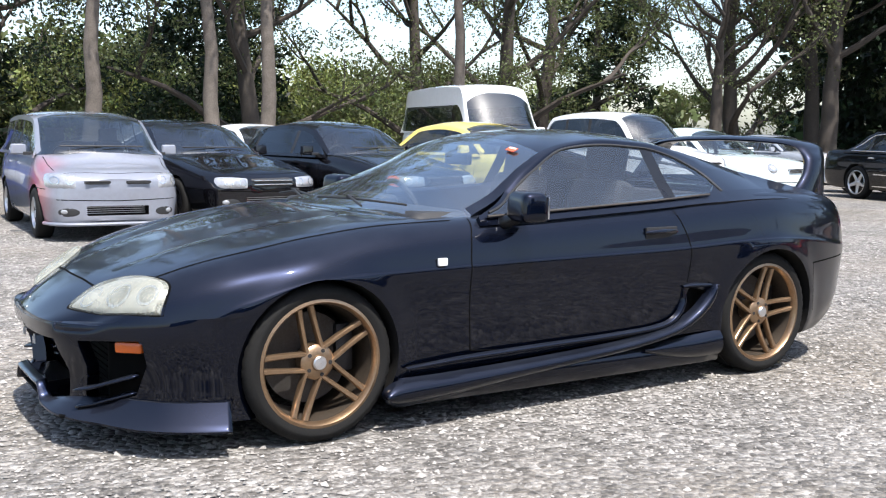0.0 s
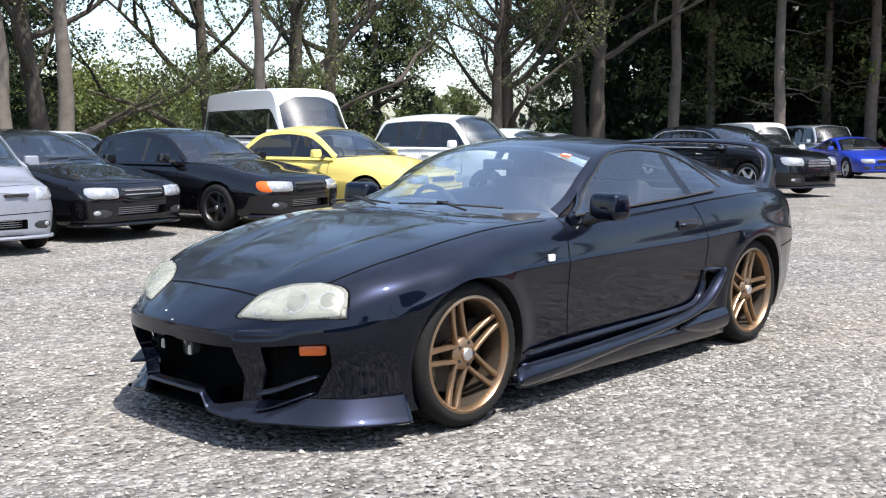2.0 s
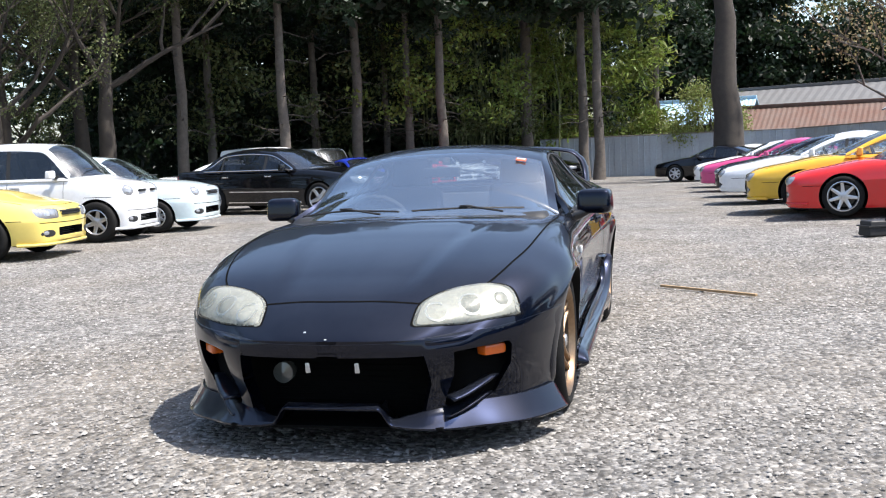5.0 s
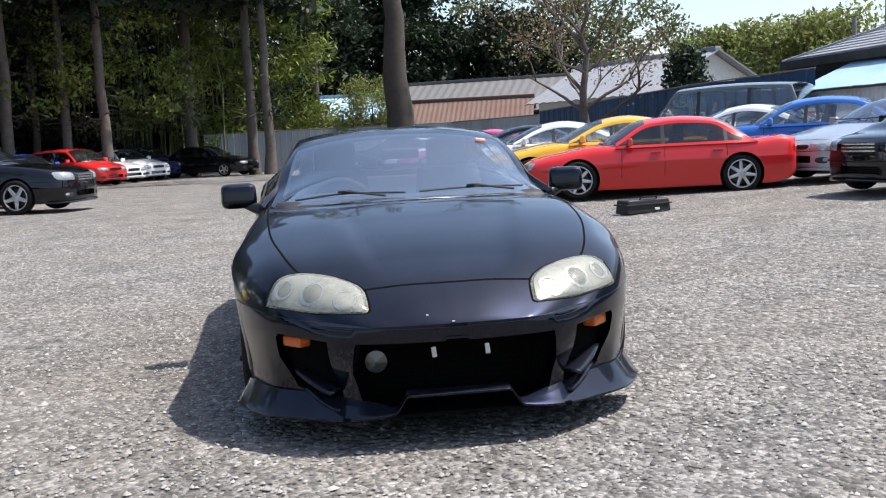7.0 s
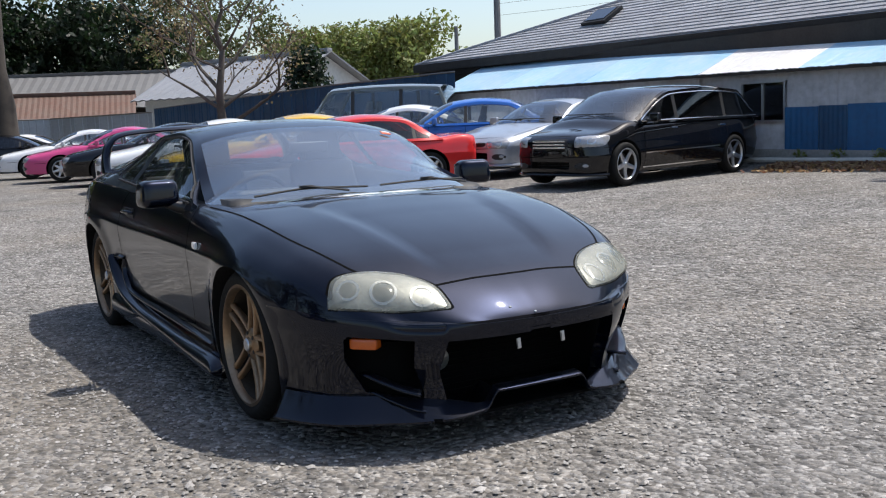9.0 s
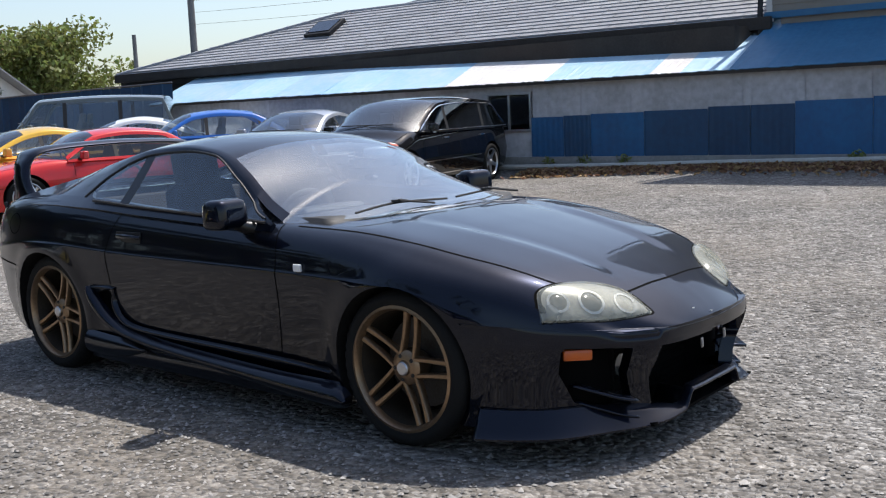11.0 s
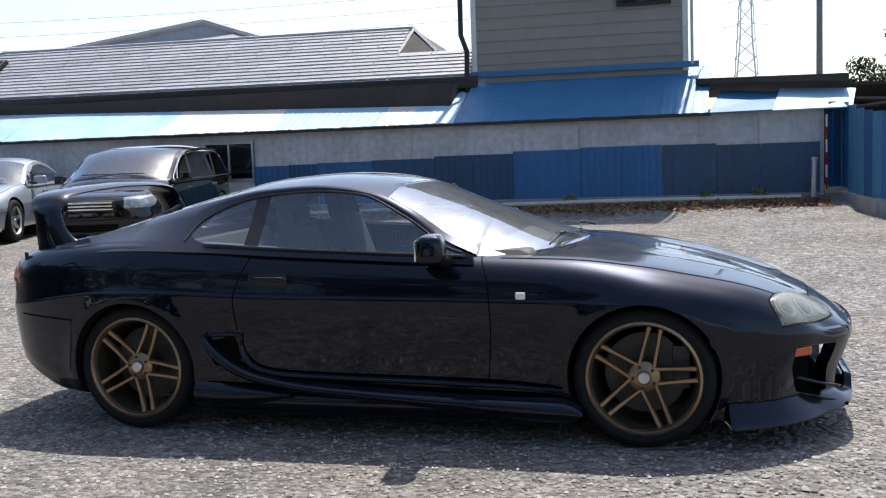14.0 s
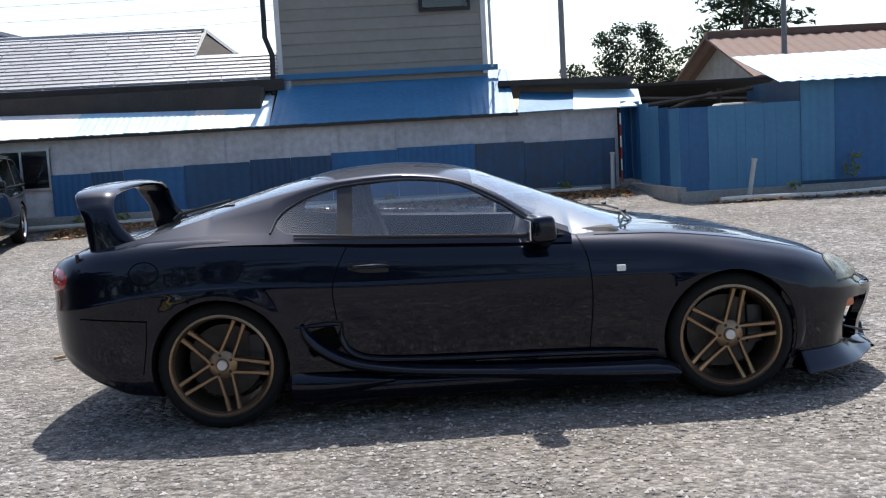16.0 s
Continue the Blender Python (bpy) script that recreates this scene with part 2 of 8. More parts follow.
def add_tube(bm, pts, radii, seg=8, cap=True):
    """A round tube along points; radii: one number or one a point."""
    pts = [Vector(p) for p in pts]
    rr = radii if isinstance(radii, (list, tuple)) else [radii] * len(pts)
    rings, up = [], Vector((0, 0, 1))
    for i, p in enumerate(pts):
        d = (pts[min(i + 1, len(pts) - 1)] - pts[max(i - 1, 0)]).normalized()
        a = d.cross(up if abs(d.dot(up)) < 0.95 else Vector((1, 0, 0))).normalized()
        b = d.cross(a)
        rings.append([bm.verts.new(p + (a * math.cos(2 * math.pi * k / seg) + b * math.sin(2 * math.pi * k / seg)) * rr[i]) for k in range(seg)])
    for r0, r1 in zip(rings, rings[1:]):
        for k in range(seg):
            bm.faces.new((r0[k], r0[(k + 1) % seg], r1[(k + 1) % seg], r1[k]))
    if cap:
        bm.faces.new(rings[0][::-1])
        bm.faces.new(rings[-1])


def add_lathe(bm, prof, seg=32, m=None, close=False):
    """Turns a profile of (radius, along) round the y axis."""
    rings = []
    for r, a in prof:
        rings.append([bm.verts.new((r * math.cos(2 * math.pi * k / seg), a, r * math.sin(2 * math.pi * k / seg))) for k in range(seg)])
    pairs = list(zip(rings, rings[1:])) + ([(rings[-1], rings[0])] if close else [])
    for r0, r1 in pairs:
        for k in range(seg):
            bm.faces.new((r0[k], r0[(k + 1) % seg], r1[(k + 1) % seg], r1[k]))
    if m is not None:
        bmesh.ops.transform(bm, matrix=m, verts=[v for r in rings for v in r])


def curve_fn(pts):
    """A smooth curve through (x, value) knots that does not overshoot."""
    pts = sorted(pts)
    x = np.array([p[0] for p in pts], float)
    y = np.array([p[1] for p in pts], float)
    d = np.diff(y) / np.diff(x)
    s = np.zeros(len(x))
    s[0], s[-1] = d[0], d[-1]
    for i in range(1, len(x) - 1):
        s[i] = 0 if d[i - 1] * d[i] <= 0 else 2 * d[i - 1] * d[i] / (d[i - 1] + d[i])

    def f(v):
        v = min(max(v, x[0]), x[-1])
        i = min(max(int(np.searchsorted(x, v)) - 1, 0), len(x) - 2)
        h = x[i + 1] - x[i]
        t = (v - x[i]) / h
        return float((2 * t**3 - 3 * t**2 + 1) * y[i] + (t**3 - 2 * t**2 + t) * h * s[i] + (-2 * t**3 + 3 * t**2) * y[i + 1] + (t**3 - t**2) * h * s[i + 1])
    return f


def spline(pts, n):
    """n points on a smooth line through the given points (any dimension)."""
    p = np.array(pts, float)
    q = np.vstack([2 * p[0] - p[1], p, 2 * p[-1] - p[-2]])
    out = []
    for k in range(n):
        u = k / (n - 1) * (len(p) - 1)
        i = min(int(u), len(p) - 2)
        t = u - i
        a, b, c, d = q[i], q[i + 1], q[i + 2], q[i + 3]
        out.append(0.5 * ((2 * b) + (c - a) * t + (2 * a - 5 * b + 4 * c - d) * t * t + (3 * b - a - 3 * c + d) * t**3))
    return np.array(out)


# ---- motor cars ----
def section(w, bot, cr, sh, top, m, soft=0.5):
    """Half a cross-section of a car's lower body, from the middle of the floor to the middle of the top."""
    pts = [(0, bot), (0.55 * w, bot), (0.89 * w, bot + 0.005), (0.952 * w, bot + 0.06), (0.974 * w, bot + 0.45 * (cr - bot)), (w, cr - 0.02), (0.992 * w, cr + 0.03),
           (0.962 * w, cr + 0.62 * (sh - cr)), (0.90 * w, sh - 0.012), (0.80 * w, sh + 0.30 * (top - sh) + 0.006), (0.60 * w, sh + 0.68 * (top - sh)), (0.3 * w, top - 0.06 * (top - sh)), (0, top)]
    return spline(pts, m)


def lower_body(C, stations=72, m=37):
    """The closed lower shell of a car from its plan, heights and profile curves."""
    f = {k: curve_fn(C[k]) for k in ("w", "bot", "cr", "sh", "top")}
    xr, xf = C["w"][0][0], C["w"][-1][0]
    verts, faces = [], []
    mid = (xf + xr) / 2
    xs = C.get("stations")
    if xs is None:
        us = [0.55 * (2 * i / (stations - 1) - 1) - 0.45 * math.cos(math.pi * i / (stations - 1)) for i in range(stations)]
        xs = [mid + u * (xf - xr) / 2 for u in us]
    stations = len(xs)
    for x in xs:
        s = section(f["w"](x), f["bot"](x), f["cr"](x), f["sh"](x), f["top"](x), m)
        if "crease" in C:
            x0, x1, yy, hh = C["crease"]
            amt = min(max((x - x0) / 0.5, 0), 1) * min(max((x1 - x) / 0.15, 0), 1)
            yc = yy * (1.25 - 0.5 * (x - x0) / (x1 - x0))
            for q in s[m // 2:]:
                q[1] += hh * amt * min(max((yc - q[0]) / 0.05, 0), 1)
        for ax, az, swell in C.get("arches", ()):
            for q in s:
                r = math.hypot(x - ax, q[1] - az)
                if q[0] > 0.6 and q[1] < 0.86:
                    q[0] += swell * math.exp(-((r - 0.35) / 0.055) ** 2) * min(max((0.86 - q[1]) / 0.12, 0), 1)
        ring = [(x, y, z) for y, z in s] + [(x, -y, z) for y, z in s[-2:0:-1]]
        verts += ring
    k = 2 * m - 2
    for i in range(stations - 1):
        for j in range(k):
            a, b = i * k + j, i * k + (j + 1) % k
            faces.append((a, b, b + k, a + k))
    faces.append(tuple(range(k))[::-1])
    faces.append(tuple(range((stations - 1) * k, stations * k)))
    me = bpy.data.meshes.new("body")
    me.from_pydata(verts, [], faces)
    return me


def carve(me, cutters, mats):
    """Cuts solids out of a mesh: wheel wells, the cabin, air intakes. Returns the cut mesh; cut faces take the cutter's material."""
    base = new("body_blank", me)
    for mm in mats:
        me.materials.append(mm)
    tmp = []
    for bm in cutters:
        cme = bpy.data.meshes.new("cutter")
        bmesh.ops.recalc_face_normals(bm, faces=bm.faces)
        bm.to_mesh(cme)
        bm.free()
        for mm in mats:
            cme.materials.append(mm)
        cme.polygons.foreach_set("material_index", [1] * len(cme.polygons))
        co = new("cutter", cme)
        tmp.append(co)
        md = base.modifiers.new("cut", 'BOOLEAN')
        md.operation, md.object, md.solver = 'DIFFERENCE', co, 'EXACT'
    dg = bpy.context.evaluated_depsgraph_get()
    dg.update()
    out = bpy.data.meshes.new_from_object(base.evaluated_get(dg))
    for o in tmp + [base]:
        d = o.data
        bpy.data.objects.remove(o)
        bpy.data.meshes.remove(d)
    out.polygons.foreach_set("use_smooth", [True] * len(out.polygons))
    out.set_sharp_from_angle(angle=radians(38))
    return out


def cutter_wheel(x, y0, y1, z, r):
    bm = bmesh.new()
    prof = [(0.001, y0), (r, y0), (r, y1), (0.001, y1)]
    add_lathe(bm, prof, 40, Matrix.Translation((x, 0, z)))
    bmesh.ops.remove_doubles(bm, verts=bm.verts, dist=0.003)
    return bm


def cutter_box(size, m, bevel=0.04, taper=None):
    bm = bmesh.new()
    add_box(bm, size, m, bevel, 3, taper)
    return bm


def patch_rows(rows, name, material, parent, label=""):
    """A skin over rows of points of equal length, thickened by a few millimetres inwards."""
    n = len(rows[0])
    verts = [p for r in rows for p in r]
    faces = [(i * n + j, i * n + j + 1, (i + 1) * n + j + 1, (i + 1) * n + j) for i in range(len(rows) - 1) for j in range(n - 1)]
    return ob_from(name, verts, faces, material, True, parent, label)


def greenhouse(C, parent, paint, screen, side, nx=64):
    """Windscreen, roof, pillars, side windows and rear window over the belt line."""
    zc, zr, yr = curve_fn(C["zc"]), curve_fn(C["zr"]), curve_fn(C["yr"])
    zb, yb, dlo = curve_fn(C["zb"]), curve_fn(C["yb"]), curve_fn(C["dlo"])
    low = curve_fn(C["dlo_low"]) if "dlo_low" in C else (lambda x: 0.0)
    x_base, x_edge, x_rear = C["ws_base"], C["ws_edge"], C["gh_end"]
    xs = [x_base + (x_rear - x_base) * i / (nx - 1) for i in range(nx)]
    for key in ("ws_top", "rg_top", "rg_bot"):
        k = min(range(nx), key=lambda j: abs(xs[j] - C[key]))
        xs[k] = C[key]
    xs[min(range(nx), key=lambda j: abs(xs[j] - x_edge))] = x_edge
    top_n, side_n = 13, 9

    def top_row(x, sgn):
        if x > x_edge:
            k = math.sqrt(max(0.0, 1 - ((x - x_edge) / (x_base - x_edge + 1e-6)) ** 2))
            ye, ze = max(yr(x_edge) * k, 0.004), zb(x_edge) + (zc(x) - zb(x_edge)) * (1 - k) * 0.9
            ze = min(ze, zc(x))
        else:
            ye, ze = yr(x), zr(x)
        out = []
        for j in range(top_n):
            s = j / (top_n - 1)
            s = s * 0.8 + 0.2 * s * s
            y = ye * (1 - s)
            z = ze + (zc(x) - ze) * (1 - (1 - s) ** C.get("round", 2.2))
            out.append((x, sgn * y, z))
        return out

    def side_row(x, sgn):
        b, t = zb(x), zr(x)
        d = min(max(dlo(x), b + 0.02), t - 0.012)
        lo = min(max(b + 0.012, low(x)), d - 0.004)
        hs = [b - 0.03, lo] + [lo + (d - lo) * k / 4 for k in range(1, 5)] + [d + (t - d) * k / 3 for k in range(1, 4)]
        out = []
        for h in hs:
            v = min(max((h - b) / max(t - b, 0.1), -0.15), 1.0)
            out.append((x, sgn * (yb(x) + (yr(x) - yb(x)) * (v + C.get("bow", 0.16) * v * (1 - v) * 1.0) ), h))
        return out

    pil = C.get("pillar", 2)
    bins = {}

    def quad(key, a, b, c, d):
        bins.setdefault(key, []).append((a, b, c, d))

    for sgn in (1, -1):
        for i in range(nx - 1):
            x0, x1 = xs[i], xs[i + 1]
            xm = (x0 + x1) / 2
            r0, r1 = top_row(x0, sgn), top_row(x1, sgn)
            for j in range(top_n - 1):
                if xm > C["ws_top"] and (j >= 1 or xm > x_edge):
                    key = ("windscreen", 0)
                elif C["rg_bot"] < xm < C["rg_top"] and j >= pil:
                    key = ("rear_window", 0)
                else:
                    key = ("roof", 0)
                quad(key, r0[j], r0[j + 1], r1[j + 1], r1[j])
            if xm < x_edge:
                s0, s1 = side_row(x0, sgn), side_row(x1, sgn)
                for j in range(len(s0) - 1):
                    key = ("roof", 0)
                    if 1 <= j <= 4 and C["dlo_rear"] < xm < C["dlo_front"] and dlo(xm) - max(zb(xm), low(xm)) > 0.012:
                        seg = next((q for q, (a, b) in enumerate(C["panes"]) if a < xm < b), None)
                        key = ("pillar", (sgn, sum(a > xm for a, b in C["panes"]))) if seg is None else ("side_window", (sgn, seg))
                    quad(key, s0[j], s0[j + 1], s1[j + 1], s1[j])
    for (kind, tag), qs in sorted(bins.items(), key=lambda q: str(q[0])):
        index, verts, faces = {}, [], []
        for q in qs:
            fc = []
            for p in q:
                kk = (round(p[0], 4), round(p[1], 4), round(p[2], 4))
                if kk not in index:
                    index[kk] = len(verts)
                    verts.append(p)
                if index[kk] not in fc:
                    fc.append(index[kk])
            if len(fc) > 2:
                faces.append(fc)
        mm = {"windscreen": screen, "rear_window": C.get("rear_glass", side), "side_window": side, "pillar": C.get("pillar_mat", M["dark_trim"]), "roof": paint}[kind]
        o = ob_from(kind, verts, faces, mm, True, parent)
        bm = bmesh.new()
        bm.from_mesh(o.data)
        bmesh.ops.recalc_face_normals(bm, faces=bm.faces)
        cz = Vector((-0.3, 0, 0.6))
        if sum((f.calc_center_median() - cz).dot(f.normal) for f in bm.faces) < 0:
            bmesh.ops.reverse_faces(bm, faces=bm.faces)
        bm.to_mesh(o.data)
        bm.free()
        o.data.polygons.foreach_set("use_smooth", [True] * len(o.data.polygons))
        if kind == "roof":
            bm = bmesh.new()
            bm.from_mesh(o.data)
            bm.normal_update()
            twin = {v: bm.verts.new(v.co - v.normal * 0.024) for v in list(bm.verts)}
            edges = [e for e in bm.edges if len(e.link_faces) == 1]
            for f in list(bm.faces):
                bm.faces.new([twin[v] for v in reversed(f.verts)])
            for e in edges:
                bm.faces.new((e.verts[1], e.verts[0], twin[e.verts[0]], twin[e.verts[1]]))
            bm.to_mesh(o.data)
            bm.free()
            o.data.polygons.foreach_set("use_smooth", [True] * len(o.data.polygons))
            o.data.set_sharp_from_angle(angle=radians(50))
        else:
            o.visible_shadow = kind == "pillar"


def wheel(parent, x, y, z, r, width, rim_r, spokes, rim, twin=False, out=1, detail=True, caliper=False, phase=0.31):
    """A wheel as one part: tyre, rim, spokes, hub cap, brake disc. out: +1 where the outer face looks to +y."""
    seg = 48 if detail else 26
    base = Matrix.Translation((x, y, z)) @ (Matrix.Identity(4) if out > 0 else Matrix.Rotation(math.pi, 4, 'Z'))
    hub = bmesh.new()
    h = width / 2
    k = rim_r
    add_lathe(hub, [(k, h - 0.004), (k - 0.012, h), (k - 0.02, h - 0.010), (k - 0.024, h - 0.032)], seg, base)
    w = part("wheel", hub, rim, parent, sharp=40)
    bm = bmesh.new()
    add_lathe(bm, [(k - 0.023, h - 0.030), (k - 0.03, h - 0.06), (k - 0.04, -h + 0.03), (k - 0.02, -h)], seg, base)
    part("barrel", bm, M["barrel"], w, sharp=40)
    bm = bmesh.new()
    prof = [(k - 0.004, -h + 0.004), (k + 0.02, -h - 0.004), (r - 0.03, -h - 0.003), (r - 0.008, -h + 0.012), (r, -h + 0.035), (r + 0.001, 0), (r, h - 0.035), (r - 0.008, h - 0.012), (r - 0.03, h + 0.003), (k + 0.02, h + 0.004), (k - 0.004, h - 0.006)]
    if detail:
        prof = prof[:4] + [(r, -h + 0.03), (r, -0.045), (r - 0.006, -0.042), (r - 0.006, -0.034), (r, -0.031), (r, 0.031), (r - 0.006, 0.034), (r - 0.006, 0.042), (r, 0.045), (r, h - 0.03)] + prof[7:]
        add_lathe(bm, prof, 132, None)
        for v in bm.verts:
            rad = math.hypot(v.co.x, v.co.z)
            if rad > r - 0.012 and 0.045 < abs(v.co.y) < h - 0.002:
                a = math.atan2(v.co.z, v.co.x) + abs(v.co.y) * 1.5
                if int(a / (2 * math.pi) * 132 + 264) % 3 == 0:
                    v.co.x *= 1 - 0.006 / rad
                    v.co.z *= 1 - 0.006 / rad
        bmesh.ops.transform(bm, matrix=base, verts=bm.verts)
    else:
        add_lathe(bm, prof, seg, base)
    part("tyre", bm, M["rubber"], w, sharp=50)
    bm = bmesh.new()
    add_lathe(bm, [(0.001, -0.03), (k * 0.72, -0.03), (k * 0.72, -0.05), (0.001, -0.05)], 30, base)
    part("brake_disc", bm, M["disc_steel"], w)
    if not detail:
        bm = bmesh.new()
        add_lathe(bm, [(0.001, -0.055), (k - 0.03, -0.055)], 24, base)
        part("wheel_back", bm, M["dark_well"], w)
    bm = bmesh.new()
    add_lathe(bm, [(0.001, h - 0.018), (0.028, h - 0.02), (0.033, h - 0.03), (0.06, h - 0.034), (0.072, h - 0.045), (0.075, h - 0.09), (0.05, -0.02)], 26, base)
    part("hub", bm, rim, w)
    bm = bmesh.new()
    add_lathe(bm, [(0.001, h - 0.013), (0.024, h - 0.014), (0.029, h - 0.02)], 20, base)
    part("hub_cap", bm, M["alloy"], w)
    for s in range(spokes):
        offs = (-1, 1) if twin else (0,)
        for t in offs:
            rot = base @ Matrix.Rotation(2 * math.pi * s / spokes + phase, 4, 'Y')
            bm = bmesh.new()
            n = 7
            rings = []
            for q in range(n):
                f = q / (n - 1)
                rad = 0.04 + f * (k - 0.026 - 0.04)
                lat = t * (0.034 - 0.008 * f) if twin else 0.0
                wd = (0.0085 + 0.003 * f * f) if twin else (0.034 - 0.012 * f) * 5.0 / max(spokes, 5) + 0.004
                dep = h - 0.034 - 0.004 * math.sin(math.pi * f) + 0.012 * f * f
                th = 0.03 - 0.008 * f
                rings.append([bm.verts.new((rad, dep - b * th, lat + a * wd * (1.0 if b == 0 else 1.15))) for a, b in ((-1, 1), (-1, 0.25), (-0.65, 0), (0.65, 0), (1, 0.25), (1, 1))])
            for r0, r1 in zip(rings, rings[1:]):
                for q in range(6):
                    bm.faces.new((r0[q], r0[(q + 1) % 6], r1[(q + 1) % 6], r1[q]))
            bmesh.ops.transform(bm, matrix=rot, verts=bm.verts)
            part("spoke", bm, rim, w, sharp=45)
    if detail:
        for s in range(5):
            bm = bmesh.new()
            a = 2 * math.pi * s / 5 + phase + 0.63
            mm = base @ Matrix.Translation((0.05 * math.cos(a), h - 0.03, -0.05 * math.sin(a)))
            add_lathe(bm, [(0.001, 0.0), (0.008, 0.0), (0.0085, -0.02)], 10, mm)
            part("wheel_nut", bm, M["dark_trim"], w)
    if caliper:
        bm = bmesh.new()
        add_box(bm, (0.08, 0.05, 0.2), base @ Matrix.Translation((-k * 0.62, -0.03, 0.03)), 0.015)
        part("brake_caliper", bm, M["dark_alloy"], w)
    return w


# ---- the sports coupe ----
from mathutils.bvhtree import BVHTree


def surface_of(me):
    return BVHTree.FromPolygons([v.co[:] for v in me.vertices], [tuple(p.vertices) for p in me.polygons])


def seam(tree, pts, way, width, parent, n=40, name="shut_line", material=None, lift=0.0012):
    """A narrow strip that follows the skin below the given line, as seen along way."""
    way = Vector(way).normalized()
    hits = []
    for p in spline(pts, n):
        loc, nor, _, _ = tree.ray_cast(Vector(p) - way * 0.6, way)
        if loc:
            if nor.dot(way) > 0:
                nor = -nor
            hits.append((loc, nor))
    verts, faces = [], []
    for i, (p, nn) in enumerate(hits):
        t = (hits[min(i + 1, len(hits) - 1)][0] - hits[max(i - 1, 0)][0]).normalized()
        s = nn.cross(t).normalized() * width / 2
        verts += [p - s + nn * lift, p + s + nn * lift]
    for i in range(len(hits) - 1):
        a = 2 * i
        if (hits[i][0] - hits[i + 1][0]).length < 0.12:
            faces.append((a, a + 1, a + 3, a + 2))
    return ob_from(name, verts, faces, material or M["gap_black"], True, parent)


def skin_patch(tree, outline, way, lift, bulge, name, material, parent, label="", rings=7, n=48):
    """A flush cover on the skin inside a closed outline, bulging in its middle."""
    way = Vector(way).normalized()
    o = spline(list(outline) + [outline[0]], n + 1)[:-1]
    c = o.mean(axis=0)
    verts, faces = [], []
    for k in range(rings + 1):
        f = k / rings
        for q in o:
            p = Vector(c + (q - c) * f)
            loc, nor, _, _ = tree.ray_cast(p - way * 0.5, way)
            if loc is None:
                loc, nor = p, -way
            if nor.dot(way) > 0:
                nor = -nor
            verts.append(loc + (-way * 0.5 + nor * 0.5) * (lift + bulge * (1 - f ** 3)) * (1.0 if k < rings else 0.05))
            if k == 0:
                break
    for j in range(n):
        faces.append((0, 1 + j, 1 + (j + 1) % n))
    for k in range(1, rings):
        for j in range(n):
            a, b = 1 + (k - 1) * n + j, 1 + (k - 1) * n + (j + 1) % n
            faces.append((a, a + n, b + n, b))
    return ob_from(name, verts, faces, material, True, parent, label)


# the nose in plan, from the middle to the front wheel arch
NOSE = [(0.0, 2.235), (0.15, 2.231), (0.30, 2.215), (0.40, 2.188), (0.49, 2.132), (0.575, 2.055), (0.655, 1.985), (0.735, 1.89), (0.797, 1.78), (0.842, 1.66), (0.860, 1.56), (0.866, 1.48)]
NOSE_X = curve_fn(NOSE)

